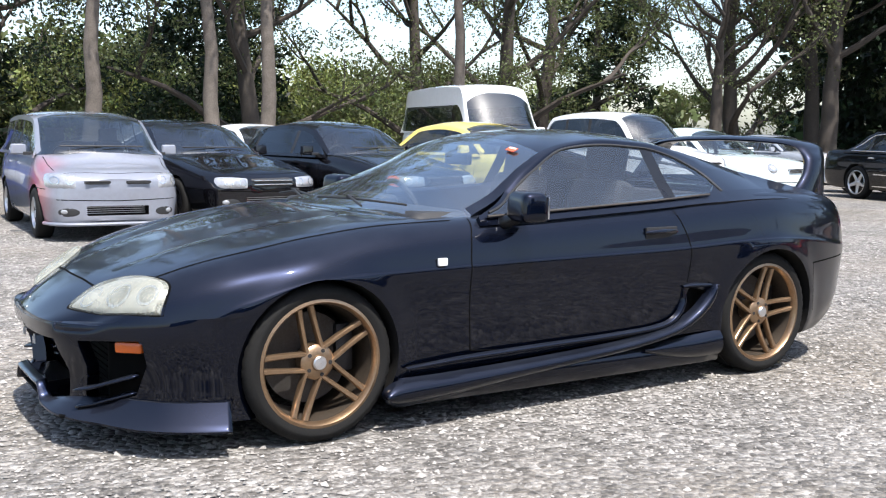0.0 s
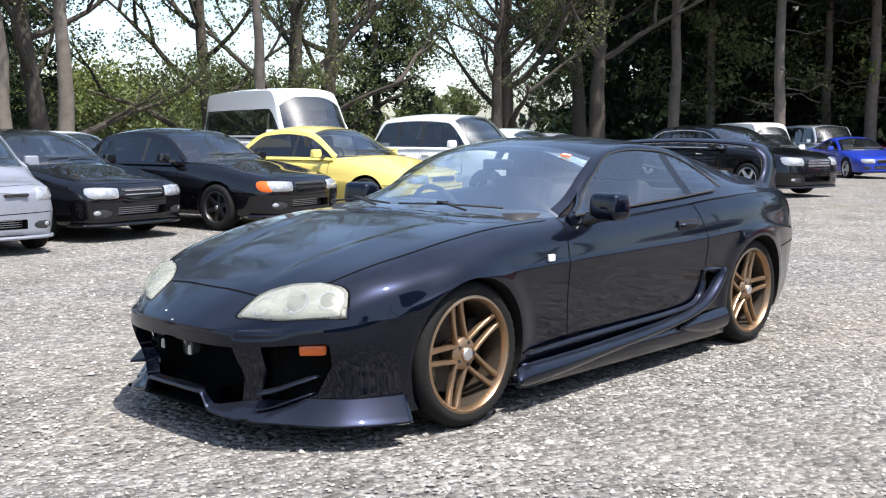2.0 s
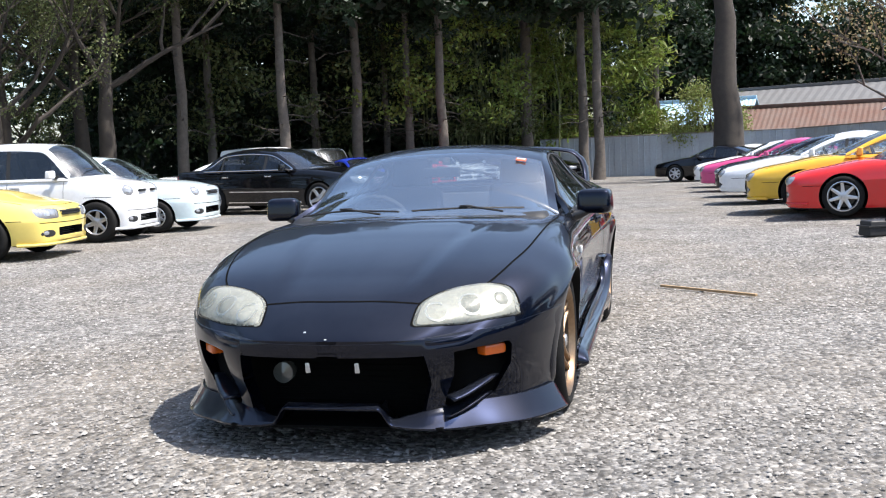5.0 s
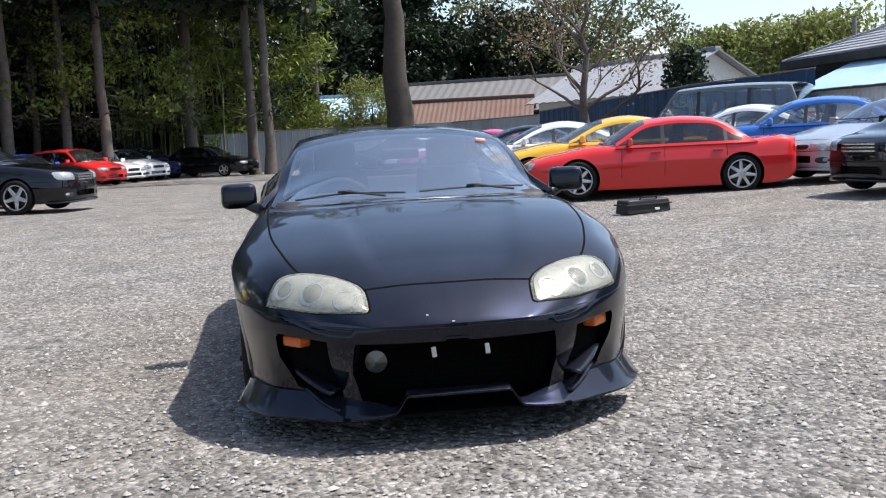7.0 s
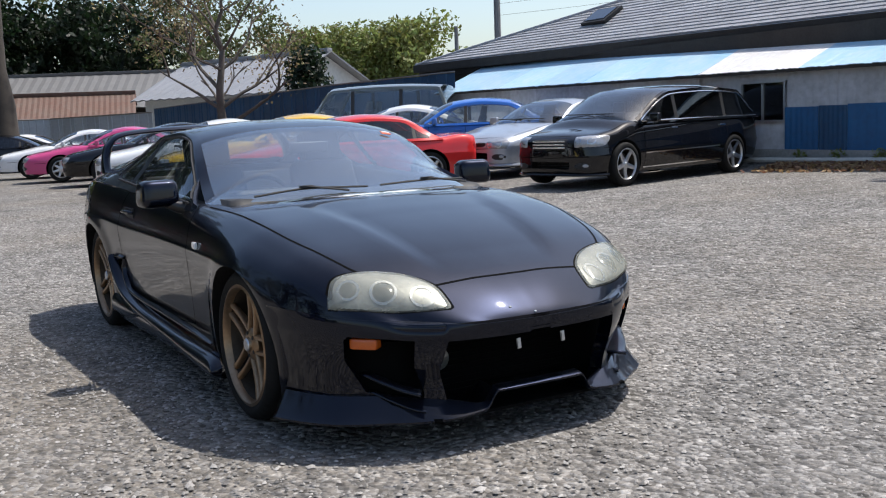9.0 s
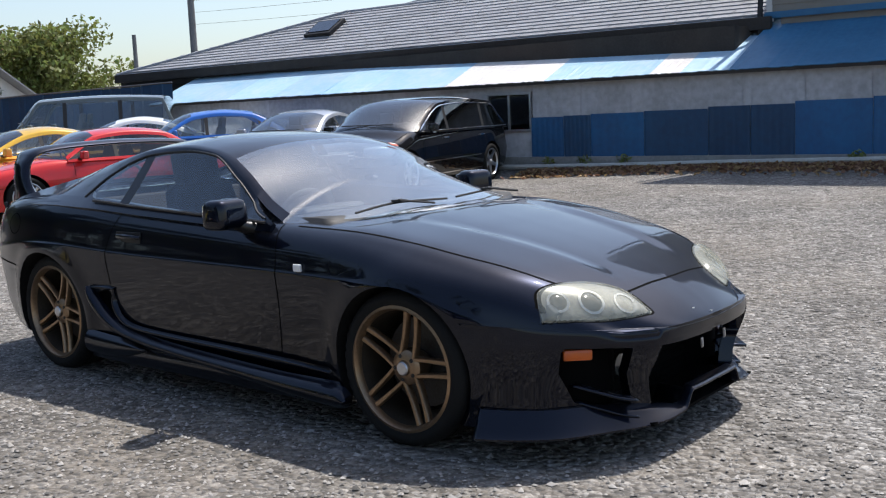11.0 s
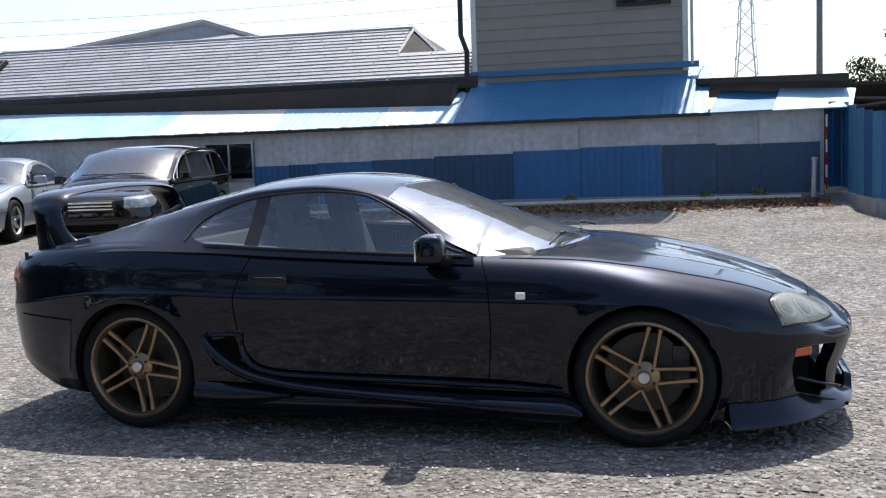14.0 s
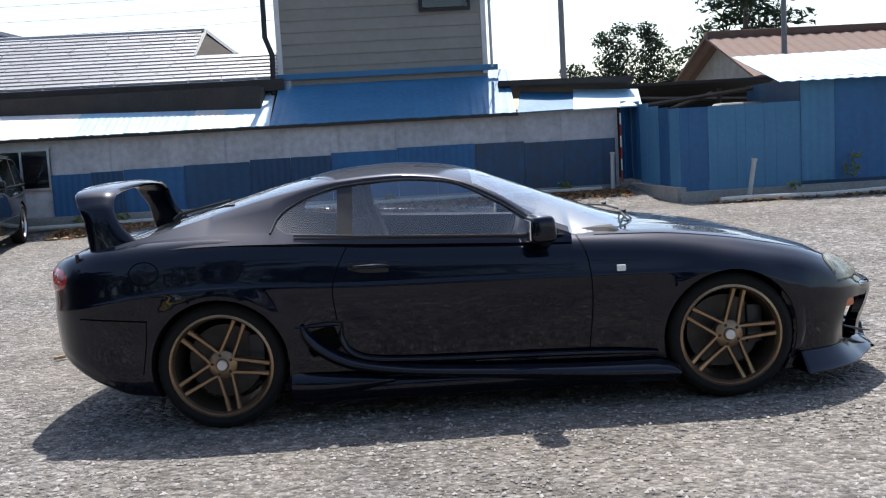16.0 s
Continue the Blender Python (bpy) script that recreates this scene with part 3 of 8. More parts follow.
HERO = dict(
    w=[(-2.225, 0.06), (-2.22, 0.20), (-2.205, 0.36), (-2.18, 0.50), (-2.13, 0.63), (-2.03, 0.745), (-1.87, 0.82), (-1.6, 0.878), (-1.27, 0.903), (-0.9, 0.888), (-0.5, 0.868), (0, 0.860), (0.6, 0.866), (0.95, 0.878), (1.27, 0.888)] + sorted((x - 0.008, max(y - 0.002, 0.03)) for y, x in NOSE[:-1]),
    bot=[(-2.225, 0.42), (-2.1, 0.34), (-1.92, 0.24), (-1.7, 0.17), (-1.5, 0.165), (1.6, 0.15), (1.64, 0.16), (1.72, 0.40), (1.82, 0.43), (2.235, 0.428)],
    cr=[(-2.225, 0.60), (-1.27, 0.70), (-0.5, 0.67), (0.6, 0.655), (1.27, 0.64), (1.6, 0.56), (1.8, 0.49), (2.0, 0.462), (2.235, 0.443)],
    sh=[(-2.225, 0.80), (-2.08, 0.86), (-1.8, 0.915), (-1.27, 0.945), (-0.9, 0.935), (-0.5, 0.905), (0.4, 0.86), (0.9, 0.835), (1.27, 0.785), (1.6, 0.715), (1.75, 0.675), (1.86, 0.628), (1.95, 0.582), (2.03, 0.535), (2.10, 0.490), (2.17, 0.462), (2.235, 0.447)],
    top=[(-2.225, 0.82), (-2.11, 0.88), (-1.9, 0.945), (-1.6, 0.965), (-1.0, 0.95), (0.0, 0.90), (0.7, 0.885), (0.95, 0.885), (1.2, 0.86), (1.5, 0.805), (1.8, 0.722), (2.0, 0.632), (2.1, 0.575), (2.175, 0.520), (2.21, 0.488), (2.235, 0.452)],
    zc=[(0.95, 0.889), (0.8, 0.928), (0.5, 1.035), (0.2, 1.15), (0.05, 1.205), (-0.15, 1.243), (-0.38, 1.258), (-0.65, 1.243), (-0.95, 1.185), (-1.3, 1.095), (-1.6, 1.01), (-1.78, 0.958)],
    zr=[(0.5, 0.872), (0.36, 0.93), (0.15, 1.07), (-0.05, 1.16), (-0.2, 1.19), (-0.38, 1.205), (-0.65, 1.19), (-0.95, 1.135), (-1.3, 1.05), (-1.6, 0.975), (-1.78, 0.935)],
    yr=[(0.5, 0.73), (0.15, 0.655), (-0.1, 0.595), (-0.38, 0.575), (-0.9, 0.575), (-1.3, 0.58), (-1.6, 0.60), (-1.78, 0.62)],
    zb=[(0.5, 0.862), (0.0, 0.885), (-0.5, 0.91), (-0.9, 0.935), (-1.3, 0.945), (-1.78, 0.92)],
    yb=[(0.5, 0.795), (0, 0.79), (-0.5, 0.795), (-0.9, 0.80), (-1.3, 0.80), (-1.78, 0.74)],
    dlo=[(0.5, 0.87), (0.36, 0.912), (0.15, 1.045), (-0.12, 1.165), (-0.34, 1.183), (-0.62, 1.168), (-0.80, 1.125), (-0.90, 1.078), (-0.955, 1.04), (-0.985, 1.0), (-1.0, 0.955), (-1.78, 0.93)],
    panes=[(-0.585, 0.45), (-1.0, -0.665)], dlo_front=0.45, dlo_rear=-0.998, ws_base=0.95, ws_edge=0.5, ws_top=0.03, rg_top=-0.8, rg_bot=-1.64, gh_end=-1.78, pillar=2, round=2.6, crease=(0.85, 1.98, 0.40, -0.014),
    dlo_low=[(-1.1, 1.04), (-0.985, 0.998), (-0.965, 0.978), (-0.93, 0.957), (-0.88, 0.947), (-0.8, 0.93), (0.5, 0.80)],
    arches=[(1.275, 0.318, 0.014), (-1.275, 0.318, 0.016)],
)
HERO["stations"] = ([-2.225, -2.2225, -2.219, -2.214, -2.206, -2.195, -2.18, -2.16, -2.13, -2.10, -2.065] + [round(-2.03 + 0.03 * k, 3) for k in range(131)]
                    + [NOSE_X(y) - 0.008 for y in np.linspace(0.715, 0.02, 30)])


def smooth(a, b, v):
    t = min(max((v - a) / (b - a), 0.0), 1.0)
    return t * t * (3 - 2 * t)


def rounded(px, py, poly, r):
    """Signed distance from a point to a polygon with rounded corners (inside is negative)."""
    n = len(poly)
    best, inside = 1e9, False
    for k in range(n):
        (ax, ay), (bx, by) = poly[k], poly[(k + 1) % n]
        dx, dy = bx - ax, by - ay
        t = min(max(((px - ax) * dx + (py - ay) * dy) / (dx * dx + dy * dy), 0), 1)
        best = min(best, math.hypot(px - ax - t * dx, py - ay - t * dy))
        if (ay > py) != (by > py) and px < (bx - ax) * (py - ay) / (by - ay) + ax:
            inside = not inside
    return (-best if inside else best) - r


def nose_line(n=6000):
    """Evenly spaced points of half the nose in plan: arc length, x, y and the outward normal."""
    p = spline([(x, y) for y, x in NOSE], n)
    d = np.gradient(p, axis=0)
    ln = np.hypot(d[:, 0], d[:, 1])
    seg = np.concatenate(([0], np.cumsum(np.hypot(*np.diff(p, axis=0).T))))
    return seg, p, np.column_stack((d[:, 1] / ln, -d[:, 0] / ln))


def front_bumper(tree, car, paint):
    """The bumper cover: brow under the bonnet, hollow waist, wide mouth and two corner vents with their returns."""
    seg, p, nrm = nose_line()
    length_of = lambda y: float(np.interp(y, p[:, 1], seg))
    S = float(seg[-1])
    fine = np.linspace(0.0, S, 600)
    bell = np.exp(-0.5 * (np.arange(-30, 31) / 11.0) ** 2)
    bell /= bell.sum()

    def eased(vals, flip):
        """The line's values with the kinks between its stations rounded off, mirrored at the middle."""
        v = np.interp(fine, seg, vals)
        ends = np.concatenate((flip * v[30:0:-1], v, 2 * v[-1] - v[-2:-32:-1]))
        return np.convolve(ends, bell, mode="valid")
    px, py, nx, ny = eased(p[:, 0], 1), eased(p[:, 1], -1), eased(nrm[:, 0], 1), eased(nrm[:, 1], -1)
    at = lambda sv, a: np.interp(sv, fine, a)
    mouth = [(-0.37, 0.416), (0.37, 0.416), (length_of(0.40), 0.30), (length_of(0.375), 0.20), (length_of(0.32), 0.15), (-length_of(0.32), 0.15), (-length_of(0.375), 0.20), (-length_of(0.40), 0.30)]
    vent = [(length_of(0.515), 0.422), (length_of(0.685), 0.422), (length_of(0.69), 0.35), (length_of(0.65), 0.24), (length_of(0.575), 0.212), (length_of(0.50), 0.212), (length_of(0.525), 0.32)]
    hole = lambda a, z: min(rounded(a, z, mouth, 0.026), rounded(abs(a), z, vent, 0.022))
    brow = curve_fn([(0, 0.446), (0.45, 0.444), (0.8, 0.448), (S, 0.46)])
    seam_z = curve_fn([(0, 0.474), (0.25, 0.478), (0.40, 0.488), (0.6, 0.500), (0.80, 0.512), (1.0, 0.528), (S, 0.545)])
    waist = curve_fn([(0, 0.030), (0.45, 0.042), (0.6, 0.050), (0.75, 0.036), (0.9, 0.014), (S, 0.008)])

    def put_on(a, z):
        sg, a = (1 if a >= 0 else -1), abs(a)
        w = waist(a) * smooth(0.0, 0.22, brow(a) - z) + 0.004 + 0.09 * max(brow(a) - z, 0.0)
        x, y = at(a, px) - w * at(a, nx), at(a, py) - w * at(a, ny)
        return Vector((x, sg * max(y, 0.0), z))

    cols, low, up = 260, 52, 9
    verts, pos = [], []
    for i in range(cols + 1):
        for k in range(low + 1):
            f = -1 + 2 * i / cols
            z = 0.125 + (brow(abs(f) * S) - 0.125) * k / low
            reach = 1.279 + math.sqrt(max(0.345 ** 2 - (z - 0.318) ** 2, 0.0))
            end = float(np.interp(-reach, -p[:, 0], seg))
            a = f * S if abs(f) < 0.72 else math.copysign(0.72 * S + (abs(f) - 0.72) / 0.28 * (end - 0.72 * S), f)
            d = hole(a, z)
            if abs(d) < 0.0055:
                e = 0.002
                ga, gz = (hole(a + e, z) - hole(a - e, z)) / (2 * e), (hole(a, z + e) - hole(a, z - e)) / (2 * e)
                g2 = ga * ga + gz * gz
                if g2 > 0.2 and 0 < i < cols and 0 < k < low:
                    a, z = a - d * ga / g2, z - d * gz / g2
                    d = 0.0
            pos.append((a, z, d))
            verts.append(put_on(a, z))
    for i in range(cols + 1):
        a, z, _ = pos[i * (low + 1) + low]
        b = verts[i * (low + 1) + low]
        m = abs(a)
        n3 = Vector((at(m, nx), math.copysign(at(m, ny), a), 0))
        zt = seam_z(m)
        loc, nor, _, _ = tree.ray_cast(Vector((b.x, b.y, zt)) + n3 * 0.3, -n3)
        t = (loc + n3 * 0.004) if loc else Vector((b.x, b.y, zt))
        c = Vector((b.x, b.y, b.z + (zt - b.z) * 0.75))
        for k in range(1, up + 1):
            q = k / up
            verts.append(b * (1 - q) ** 2 + c * 2 * q * (1 - q) + t * q * q)
            pos.append((a, zt, 1.0))
    base = (cols + 1) * (low + 1)
    faces = []
    for i in range(cols):
        for k in range(low):
            q = (i * (low + 1) + k, (i + 1) * (low + 1) + k, (i + 1) * (low + 1) + k + 1, i * (low + 1) + k + 1)
            if sum(pos[v][2] for v in q) > 0.0:
                faces.append(q)
        for k in range(up):
            a0 = i * (low + 1) + low if k == 0 else base + i * up + k - 1
            a1 = (i + 1) * (low + 1) + low if k == 0 else base + (i + 1) * up + k - 1
            faces.append((a0, a1, base + (i + 1) * up + k, base + i * up + k))
    bm = bmesh.new()
    vs = [bm.verts.new(v) for v in verts]
    for f in faces:
        bm.faces.new([vs[k] for k in f])
    bmesh.ops.delete(bm, geom=[v for v in bm.verts if not v.link_faces], context='VERTS')
    bmesh.ops.recalc_face_normals(bm, faces=bm.faces)
    if sum(f.normal.x for f in bm.faces) < 0:
        bmesh.ops.reverse_faces(bm, faces=bm.faces)
    # returns of the openings and the edges, turned inwards
    edges = [e for e in bm.edges if len(e.link_faces) == 1]
    for depth in (0.008, 0.05):
        ext = bmesh.ops.extrude_edge_only(bm, edges=edges)
        moved = [g for g in ext["geom"] if isinstance(g, bmesh.types.BMVert)]
        for v in moved:
            v.co -= Vector((0.80, math.copysign(min(abs(v.co.y), 0.5), v.co.y) * 0.9, 0)).normalized() * depth
        edges = [g for g in ext["geom"] if isinstance(g, bmesh.types.BMEdge) and len(g.link_faces) == 1]
    shell = part("front_bumper", bm, paint, car, sharp=50)
    # near-black liner behind the openings, their deep shade put into its colour
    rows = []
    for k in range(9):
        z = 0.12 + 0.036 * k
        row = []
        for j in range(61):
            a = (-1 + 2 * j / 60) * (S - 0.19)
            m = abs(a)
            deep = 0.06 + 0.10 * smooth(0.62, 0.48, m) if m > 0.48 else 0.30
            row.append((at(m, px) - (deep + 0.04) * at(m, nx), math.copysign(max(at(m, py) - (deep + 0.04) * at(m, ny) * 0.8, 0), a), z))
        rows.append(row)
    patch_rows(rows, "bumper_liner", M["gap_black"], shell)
    return shell


def front_lip(car, paint):
    """The splitter: two flared corner pieces with a notch and a raised bar between them."""
    seg, p, nrm = nose_line()
    at = lambda sv, a: float(np.interp(sv, seg, a))
    end = float(np.interp(-1.645, -p[:, 0], seg))
    s0 = 0.253
    out = curve_fn([(0, -0.012), (s0, -0.006), (0.45, 0.004), (0.65, 0.016), (0.85, 0.034), (end, 0.040)])
    zo = curve_fn([(0, 0.206), (0.195, 0.206), (s0, 0.140), (0.42, 0.122), (0.62, 0.112), (0.85, 0.104), (end, 0.098)])
    rise = curve_fn([(0, 0.006), (0.20, 0.006), (s0, 0.010), (0.32, 0.030), (0.46, 0.058), (0.7, 0.080), (end, 0.092)])
    back = curve_fn([(0, 0.03), (0.2, 0.03), (s0, 0.035), (0.34, 0.06), (0.5, 0.075), (0.7, 0.078), (0.9, 0.066), (end, 0.062)])
    vals = [end - (end - 0.30) * k / 50 for k in range(51)] + list(np.linspace(0.29, 0.17, 14)) + list(np.linspace(0.15, 0.0, 5))
    rows = []
    for a in vals + [-v for v in vals[-2::-1]]:
        m, sg = abs(a), (1 if a >= 0 else -1)
        n = Vector((at(m, nrm[:, 0]), sg * at(m, nrm[:, 1]), 0))
        c = Vector((at(m, p[:, 0]), sg * at(m, p[:, 1]), 0))
        o, z, r, b = out(m), zo(m), rise(m), back(m)
        prof = [(o - 0.16, z + 0.004), (o - 0.006, z), (o, z + 0.004), (o, z + 0.011), (o - 0.006, z + 0.016), (o - 0.3 * b, z + 0.016 + 0.22 * r), (o - 0.65 * b, z + 0.016 + 0.58 * r), (o - b, z + 0.016 + r), (o - b - 0.012, z + 0.018 + r)]
        rows.append([tuple(c + n * u + Vector((0, 0, v))) for u, v in prof])
    o = patch_rows(rows, "front_lip", paint, car)
    o.modifiers.new("thickness", 'SOLIDIFY').thickness = 0.006
    o.data.set_sharp_from_angle(angle=radians(40))
    return o


def strip_along(pts, widths, y_of, bulge, s, name, paint, parent):
    """A rounded moulding on the car's flank along (x, z) points."""
    n = 46
    line = spline(pts, n)
    wf = spline([(w,) for w in widths], n)
    rows = []
    for k in range(n):
        t = line[min(k + 1, n - 1)] - line[max(k - 1, 0)]
        t = t / np.hypot(*t)
        nr = np.array((-t[1], t[0]))
        half = max(float(wf[k][0]), 0.002) / 2
        row = []
        for a in np.linspace(-1, 1, 11):
            q = line[k] + nr * half * a
            row.append((q[0], s * (y_of(q[0]) + bulge * min(1.0, half / 0.02) * (1 - abs(a) ** 2.4) - 0.012 * abs(a) ** 3), q[1]))
        rows.append(row)
    return patch_rows(rows, name, paint, parent)


def seat(parent, x, y, z, cloth, w=0.5):
    bm = bmesh.new()
    add_box(bm, (0.5, w, 0.16), Matrix.Translation((x, y, z)), 0.06, 3)
    add_box(bm, (0.15, w * 0.98, 0.58), Matrix.Translation((x - 0.27, y, z + 0.3)) @ Matrix.Rotation(-0.28, 4, 'Y'), 0.06, 3, (0.8, 0.8))
    add_box(bm, (0.09, w * 0.52, 0.19), Matrix.Translation((x - 0.36, y, z + 0.66)) @ Matrix.Rotation(-0.2, 4, 'Y'), 0.04, 3)
    return part("seat", bm, cloth, parent)


def steering(parent, x, y, z, r=0.185):
    bm = bmesh.new()
    pts = [(x + 0.35 * r * math.sin(a), y + r * math.cos(a), z + r * 0.93 * math.sin(a)) for a in [2 * math.pi * k / 24 for k in range(25)]]
    add_tube(bm, pts, 0.016, 8, False)
    add_box(bm, (0.05, 0.1, 0.09), Matrix.Translation((x, y, z)), 0.02)
    add_box(bm, (0.02, r * 1.9, 0.03), Matrix.Translation((x, y, z)), 0.005)
    add_tube(bm, [(x, y, z), (x + 0.3, y, z - 0.1)], 0.03, 8)
    return part("steering_wheel", bm, M["dark_trim"], parent)


def coupe():
    car = empty("sports_coupe", pose(0, 0.0, 0.0, 0, 0, 1.2), "black two-door sports coupe with bronze wheels and hoop wing on gravel", "car")
    paint = M["black_paint"]
    cut = []
    for x in (1.275, -1.275):
        for s in (1, -1):
            y0, y1 = (0.5, 1.2) if s > 0 else (-1.2, -0.5)
            cut.append(cutter_wheel(x, y0, y1, 0.318, 0.342))
    bm = bmesh.new()
    add_box(bm, (1.95, 1.42, 0.75), Matrix.Translation((-0.33, 0, 0.70)), 0.08, 3)
    cut.append(bm)
    for s in (1, -1):
        cut.append(cutter_box((0.16, 0.22, 0.13), Matrix.Translation((-0.765, s * 0.90, 0.415)) @ Matrix.Rotation(-0.25, 4, 'Y'), 0.04))
    me = carve(lower_body(HERO, 110, 81), cut, [paint, M["dark_well"]])
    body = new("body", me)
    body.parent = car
    tree = surface_of(me)
    C = dict(HERO)
    C["rear_glass"] = M["side_glass"]
    C["pillar_mat"] = M["gloss_trim"]
    greenhouse(C, car, paint, M["screen_glass"], M["side_glass"], 180)
    # shut lines of bonnet, doors, bumpers and fuel flap
    down = (0, 0, -1)
    for s in (1, -1):
        seam(tree, [(0.62, s * 0.745, 1.2), (1.0, s * 0.735, 1.2), (1.4, s * 0.71, 1.1), (1.65, s * 0.66, 1.1), (1.78, s * 0.62, 1.1), (1.86, s * 0.58, 1.0)], down, 0.009, body)
        side = (0, -s, 0)
        seam(tree, [(0.53, s * 0.9, 0.86), (0.57, s * 0.9, 0.75), (0.585, s * 0.9, 0.55), (0.565, s * 0.9, 0.30)], side, 0.0055, body)
        seam(tree, [(-0.605, s * 0.9, 0.90), (-0.66, s * 0.9, 0.80), (-0.70, s * 0.9, 0.68), (-0.69, s * 0.9, 0.52)], side, 0.0055, body)
        seam(tree, [(0.565, s * 0.9, 0.30), (0.2, s * 0.9, 0.272), (-0.3, s * 0.9, 0.272), (-0.58, s * 0.9, 0.30)], side, 0.005, body)
        seam(tree, [(-1.62, s * 0.9, 0.565), (-1.8, s * 0.9, 0.575), (-2.0, s * 0.9, 0.585)], (0.25, -s, 0), 0.008, body)
        seam(tree, [(-1.62, s * 0.9, 0.565), (-1.63, s * 0.9, 0.45), (-1.66, s * 0.9, 0.3)], side, 0.005, body)
    seam(tree, [(2.012, 0.335, 1.0), (2.020, 0.2, 1.0), (2.027, 0, 1.0), (2.020, -0.2, 1.0), (2.012, -0.335, 1.0)], down, 0.009, body)
    ang = [2 * math.pi * k / 16 for k in range(17)]
    seam(tree, [(-1.62 + 0.075 * math.cos(a), -0.9, 0.80 + 0.055 * math.sin(a)) for a in ang], (0, 1, 0), 0.005, body, 60)
    # headlamps: bright bowl, two lens rings, clouded cover
    for s in (1, -1):
        way = (-0.72, -0.32 * s, -0.6)
        line = [(2.098, s * 0.335, 0.515), (2.100, s * 0.322, 0.530), (2.07, s * 0.326, 0.565), (2.028, s * 0.338, 0.606), (1.985, s * 0.370, 0.634), (1.925, s * 0.44, 0.656), (1.865, s * 0.545, 0.664), (1.828, s * 0.63, 0.655), (1.815, s * 0.675, 0.632), (1.828, s * 0.698, 0.590), (1.848, s * 0.714, 0.540), (1.862, s * 0.710, 0.526), (1.93, s * 0.64, 0.520), (2.01, s * 0.53, 0.515), (2.065, s * 0.42, 0.511)]
        lamp = skin_patch(tree, line, way, 0.014, 0.016, "headlamp", M["lamp_haze"], car, "clouded cream headlamp", 8, 80)
        lamp.visible_shadow = False
        mid = np.mean(np.array(line), axis=0)
        grow = lambda k: [tuple(mid + (np.array(q) - mid) * k) for q in line]
        skin_patch(tree, grow(1.045), way, 0.0015, 0.002, "lamp_surround", M["gap_black"], lamp, "", 7, 72)
        bowl = skin_patch(tree, grow(0.975), way, 0.004, 0.002, "lamp_bowl", M["lamp_bowl"], lamp, "", 7, 72)
        cover = surface_of(bowl.data)
        u = Vector(way).normalized()
        e1 = u.cross(Vector((0, 0, 1))).normalized()
        e2 = u.cross(e1)
        for f, r in ((0.40, 0.040), (0.04, 0.050), (-0.36, 0.046)):
            c = np.array(mid) + np.array((-0.22 * f, s * 0.30 * f, 0.02 * f - 0.005))
            circle = lambda k: [tuple(Vector(c) + e1 * r * k * math.cos(q) * 0.95 + e2 * r * k * math.sin(q)) for q in ang[:-1]]
            if f > -0.2:
                skin_patch(cover, circle(0.86), way, 0.002, 0.004, "lens", M["lens_dark"], lamp, "", 4, 32)
            seam(cover, circle(1.0) + circle(1.0)[:1], way, 0.011, lamp, 60, "lens_ring", M["reflector"], 0.003)
        # turn lamps
        bm = bmesh.new()
        add_box(bm, (0.06, 0.112, 0.044), Matrix.Translation((1.950, s * 0.612, 0.411)) @ Matrix.Rotation(s * 0.86, 4, 'Z'), 0.019, 4)
        part("turn_lamp", bm, M["amber"], car, "amber turn lamp")
        # blades in the bumper vents
        for z, d in ((0.232, 0.0), (0.160, 0.03)):
            fin = spline([(2.130 - d * 0.5, s * (0.492 - d), z), (2.085 - d * 0.3, s * (0.535 - d), z + 0.012), (2.03, s * (0.585 - d), z + 0.036), (1.965, s * (0.635 - d), z + 0.062)], 12)
            o = patch_rows([[(p[0] + 0.012 - 0.05 * (k / 11) ** 2, p[1], p[2]), (p[0] - 0.03, p[1] - s * 0.03, p[2] + 0.002), (p[0] - 0.085, p[1] - s * 0.075, p[2] - 0.004)] for k, p in enumerate(fin)], "vent_blade", paint, body)
            o.modifiers.new("thickness", 'SOLIDIFY').thickness = 0.010
        # side repeater, handle, mirror
        bm = bmesh.new()
        add_box(bm, (0.046, 0.016, 0.034), Matrix.Translation((0.73, s * 0.868, 0.695)), 0.009, 3)
        part("side_repeater", bm, M["white_lens"], car, "white side repeater lamp")
        loc, nor, _, _ = tree.ray_cast(Vector((-0.52, s * 1.2, 0.768)), Vector((0, -s, 0)))
        bm = bmesh.new()
        add_box(bm, (0.20, 0.012, 0.055), Matrix.Translation((-0.52, loc.y, 0.768)), 0.005)
        h = part("door_handle", bm, M["dark_trim"], body)
        bm = bmesh.new()
        add_tube(bm, [(-0.615, loc.y + s * 0.004, 0.772), (-0.58, loc.y + s * 0.024, 0.775), (-0.50, loc.y + s * 0.028, 0.776), (-0.44, loc.y + s * 0.022, 0.774), (-0.42, loc.y + s * 0.004, 0.77)], [0.009, 0.011, 0.012, 0.011, 0.008], 10)
        part("pull", bm, paint, h)
        bm = bmesh.new()
        add_box(bm, (0.135, 0.195, 0.135), Matrix.Translation((0.33, s * 0.912, 0.918)) @ Matrix.Rotation(-s * 0.16, 4, 'Z'), 0.060, 8, (0.86, 0.94))
        mir = part("door_mirror", bm, paint, car)
        bm = bmesh.new()
        add_box(bm, (0.008, 0.155, 0.095), Matrix.Translation((0.266, s * 0.912, 0.915)) @ Matrix.Rotation(-s * 0.10, 4, 'Z'), 0.003)
        part("mirror_glass", bm, M["chrome"], mir)
        bm = bmesh.new()
        add_tube(bm, [(0.372, s * 0.785, 0.842), (0.362, s * 0.825, 0.85), (0.348, s * 0.87, 0.872)], [0.036, 0.030, 0.028], 12)
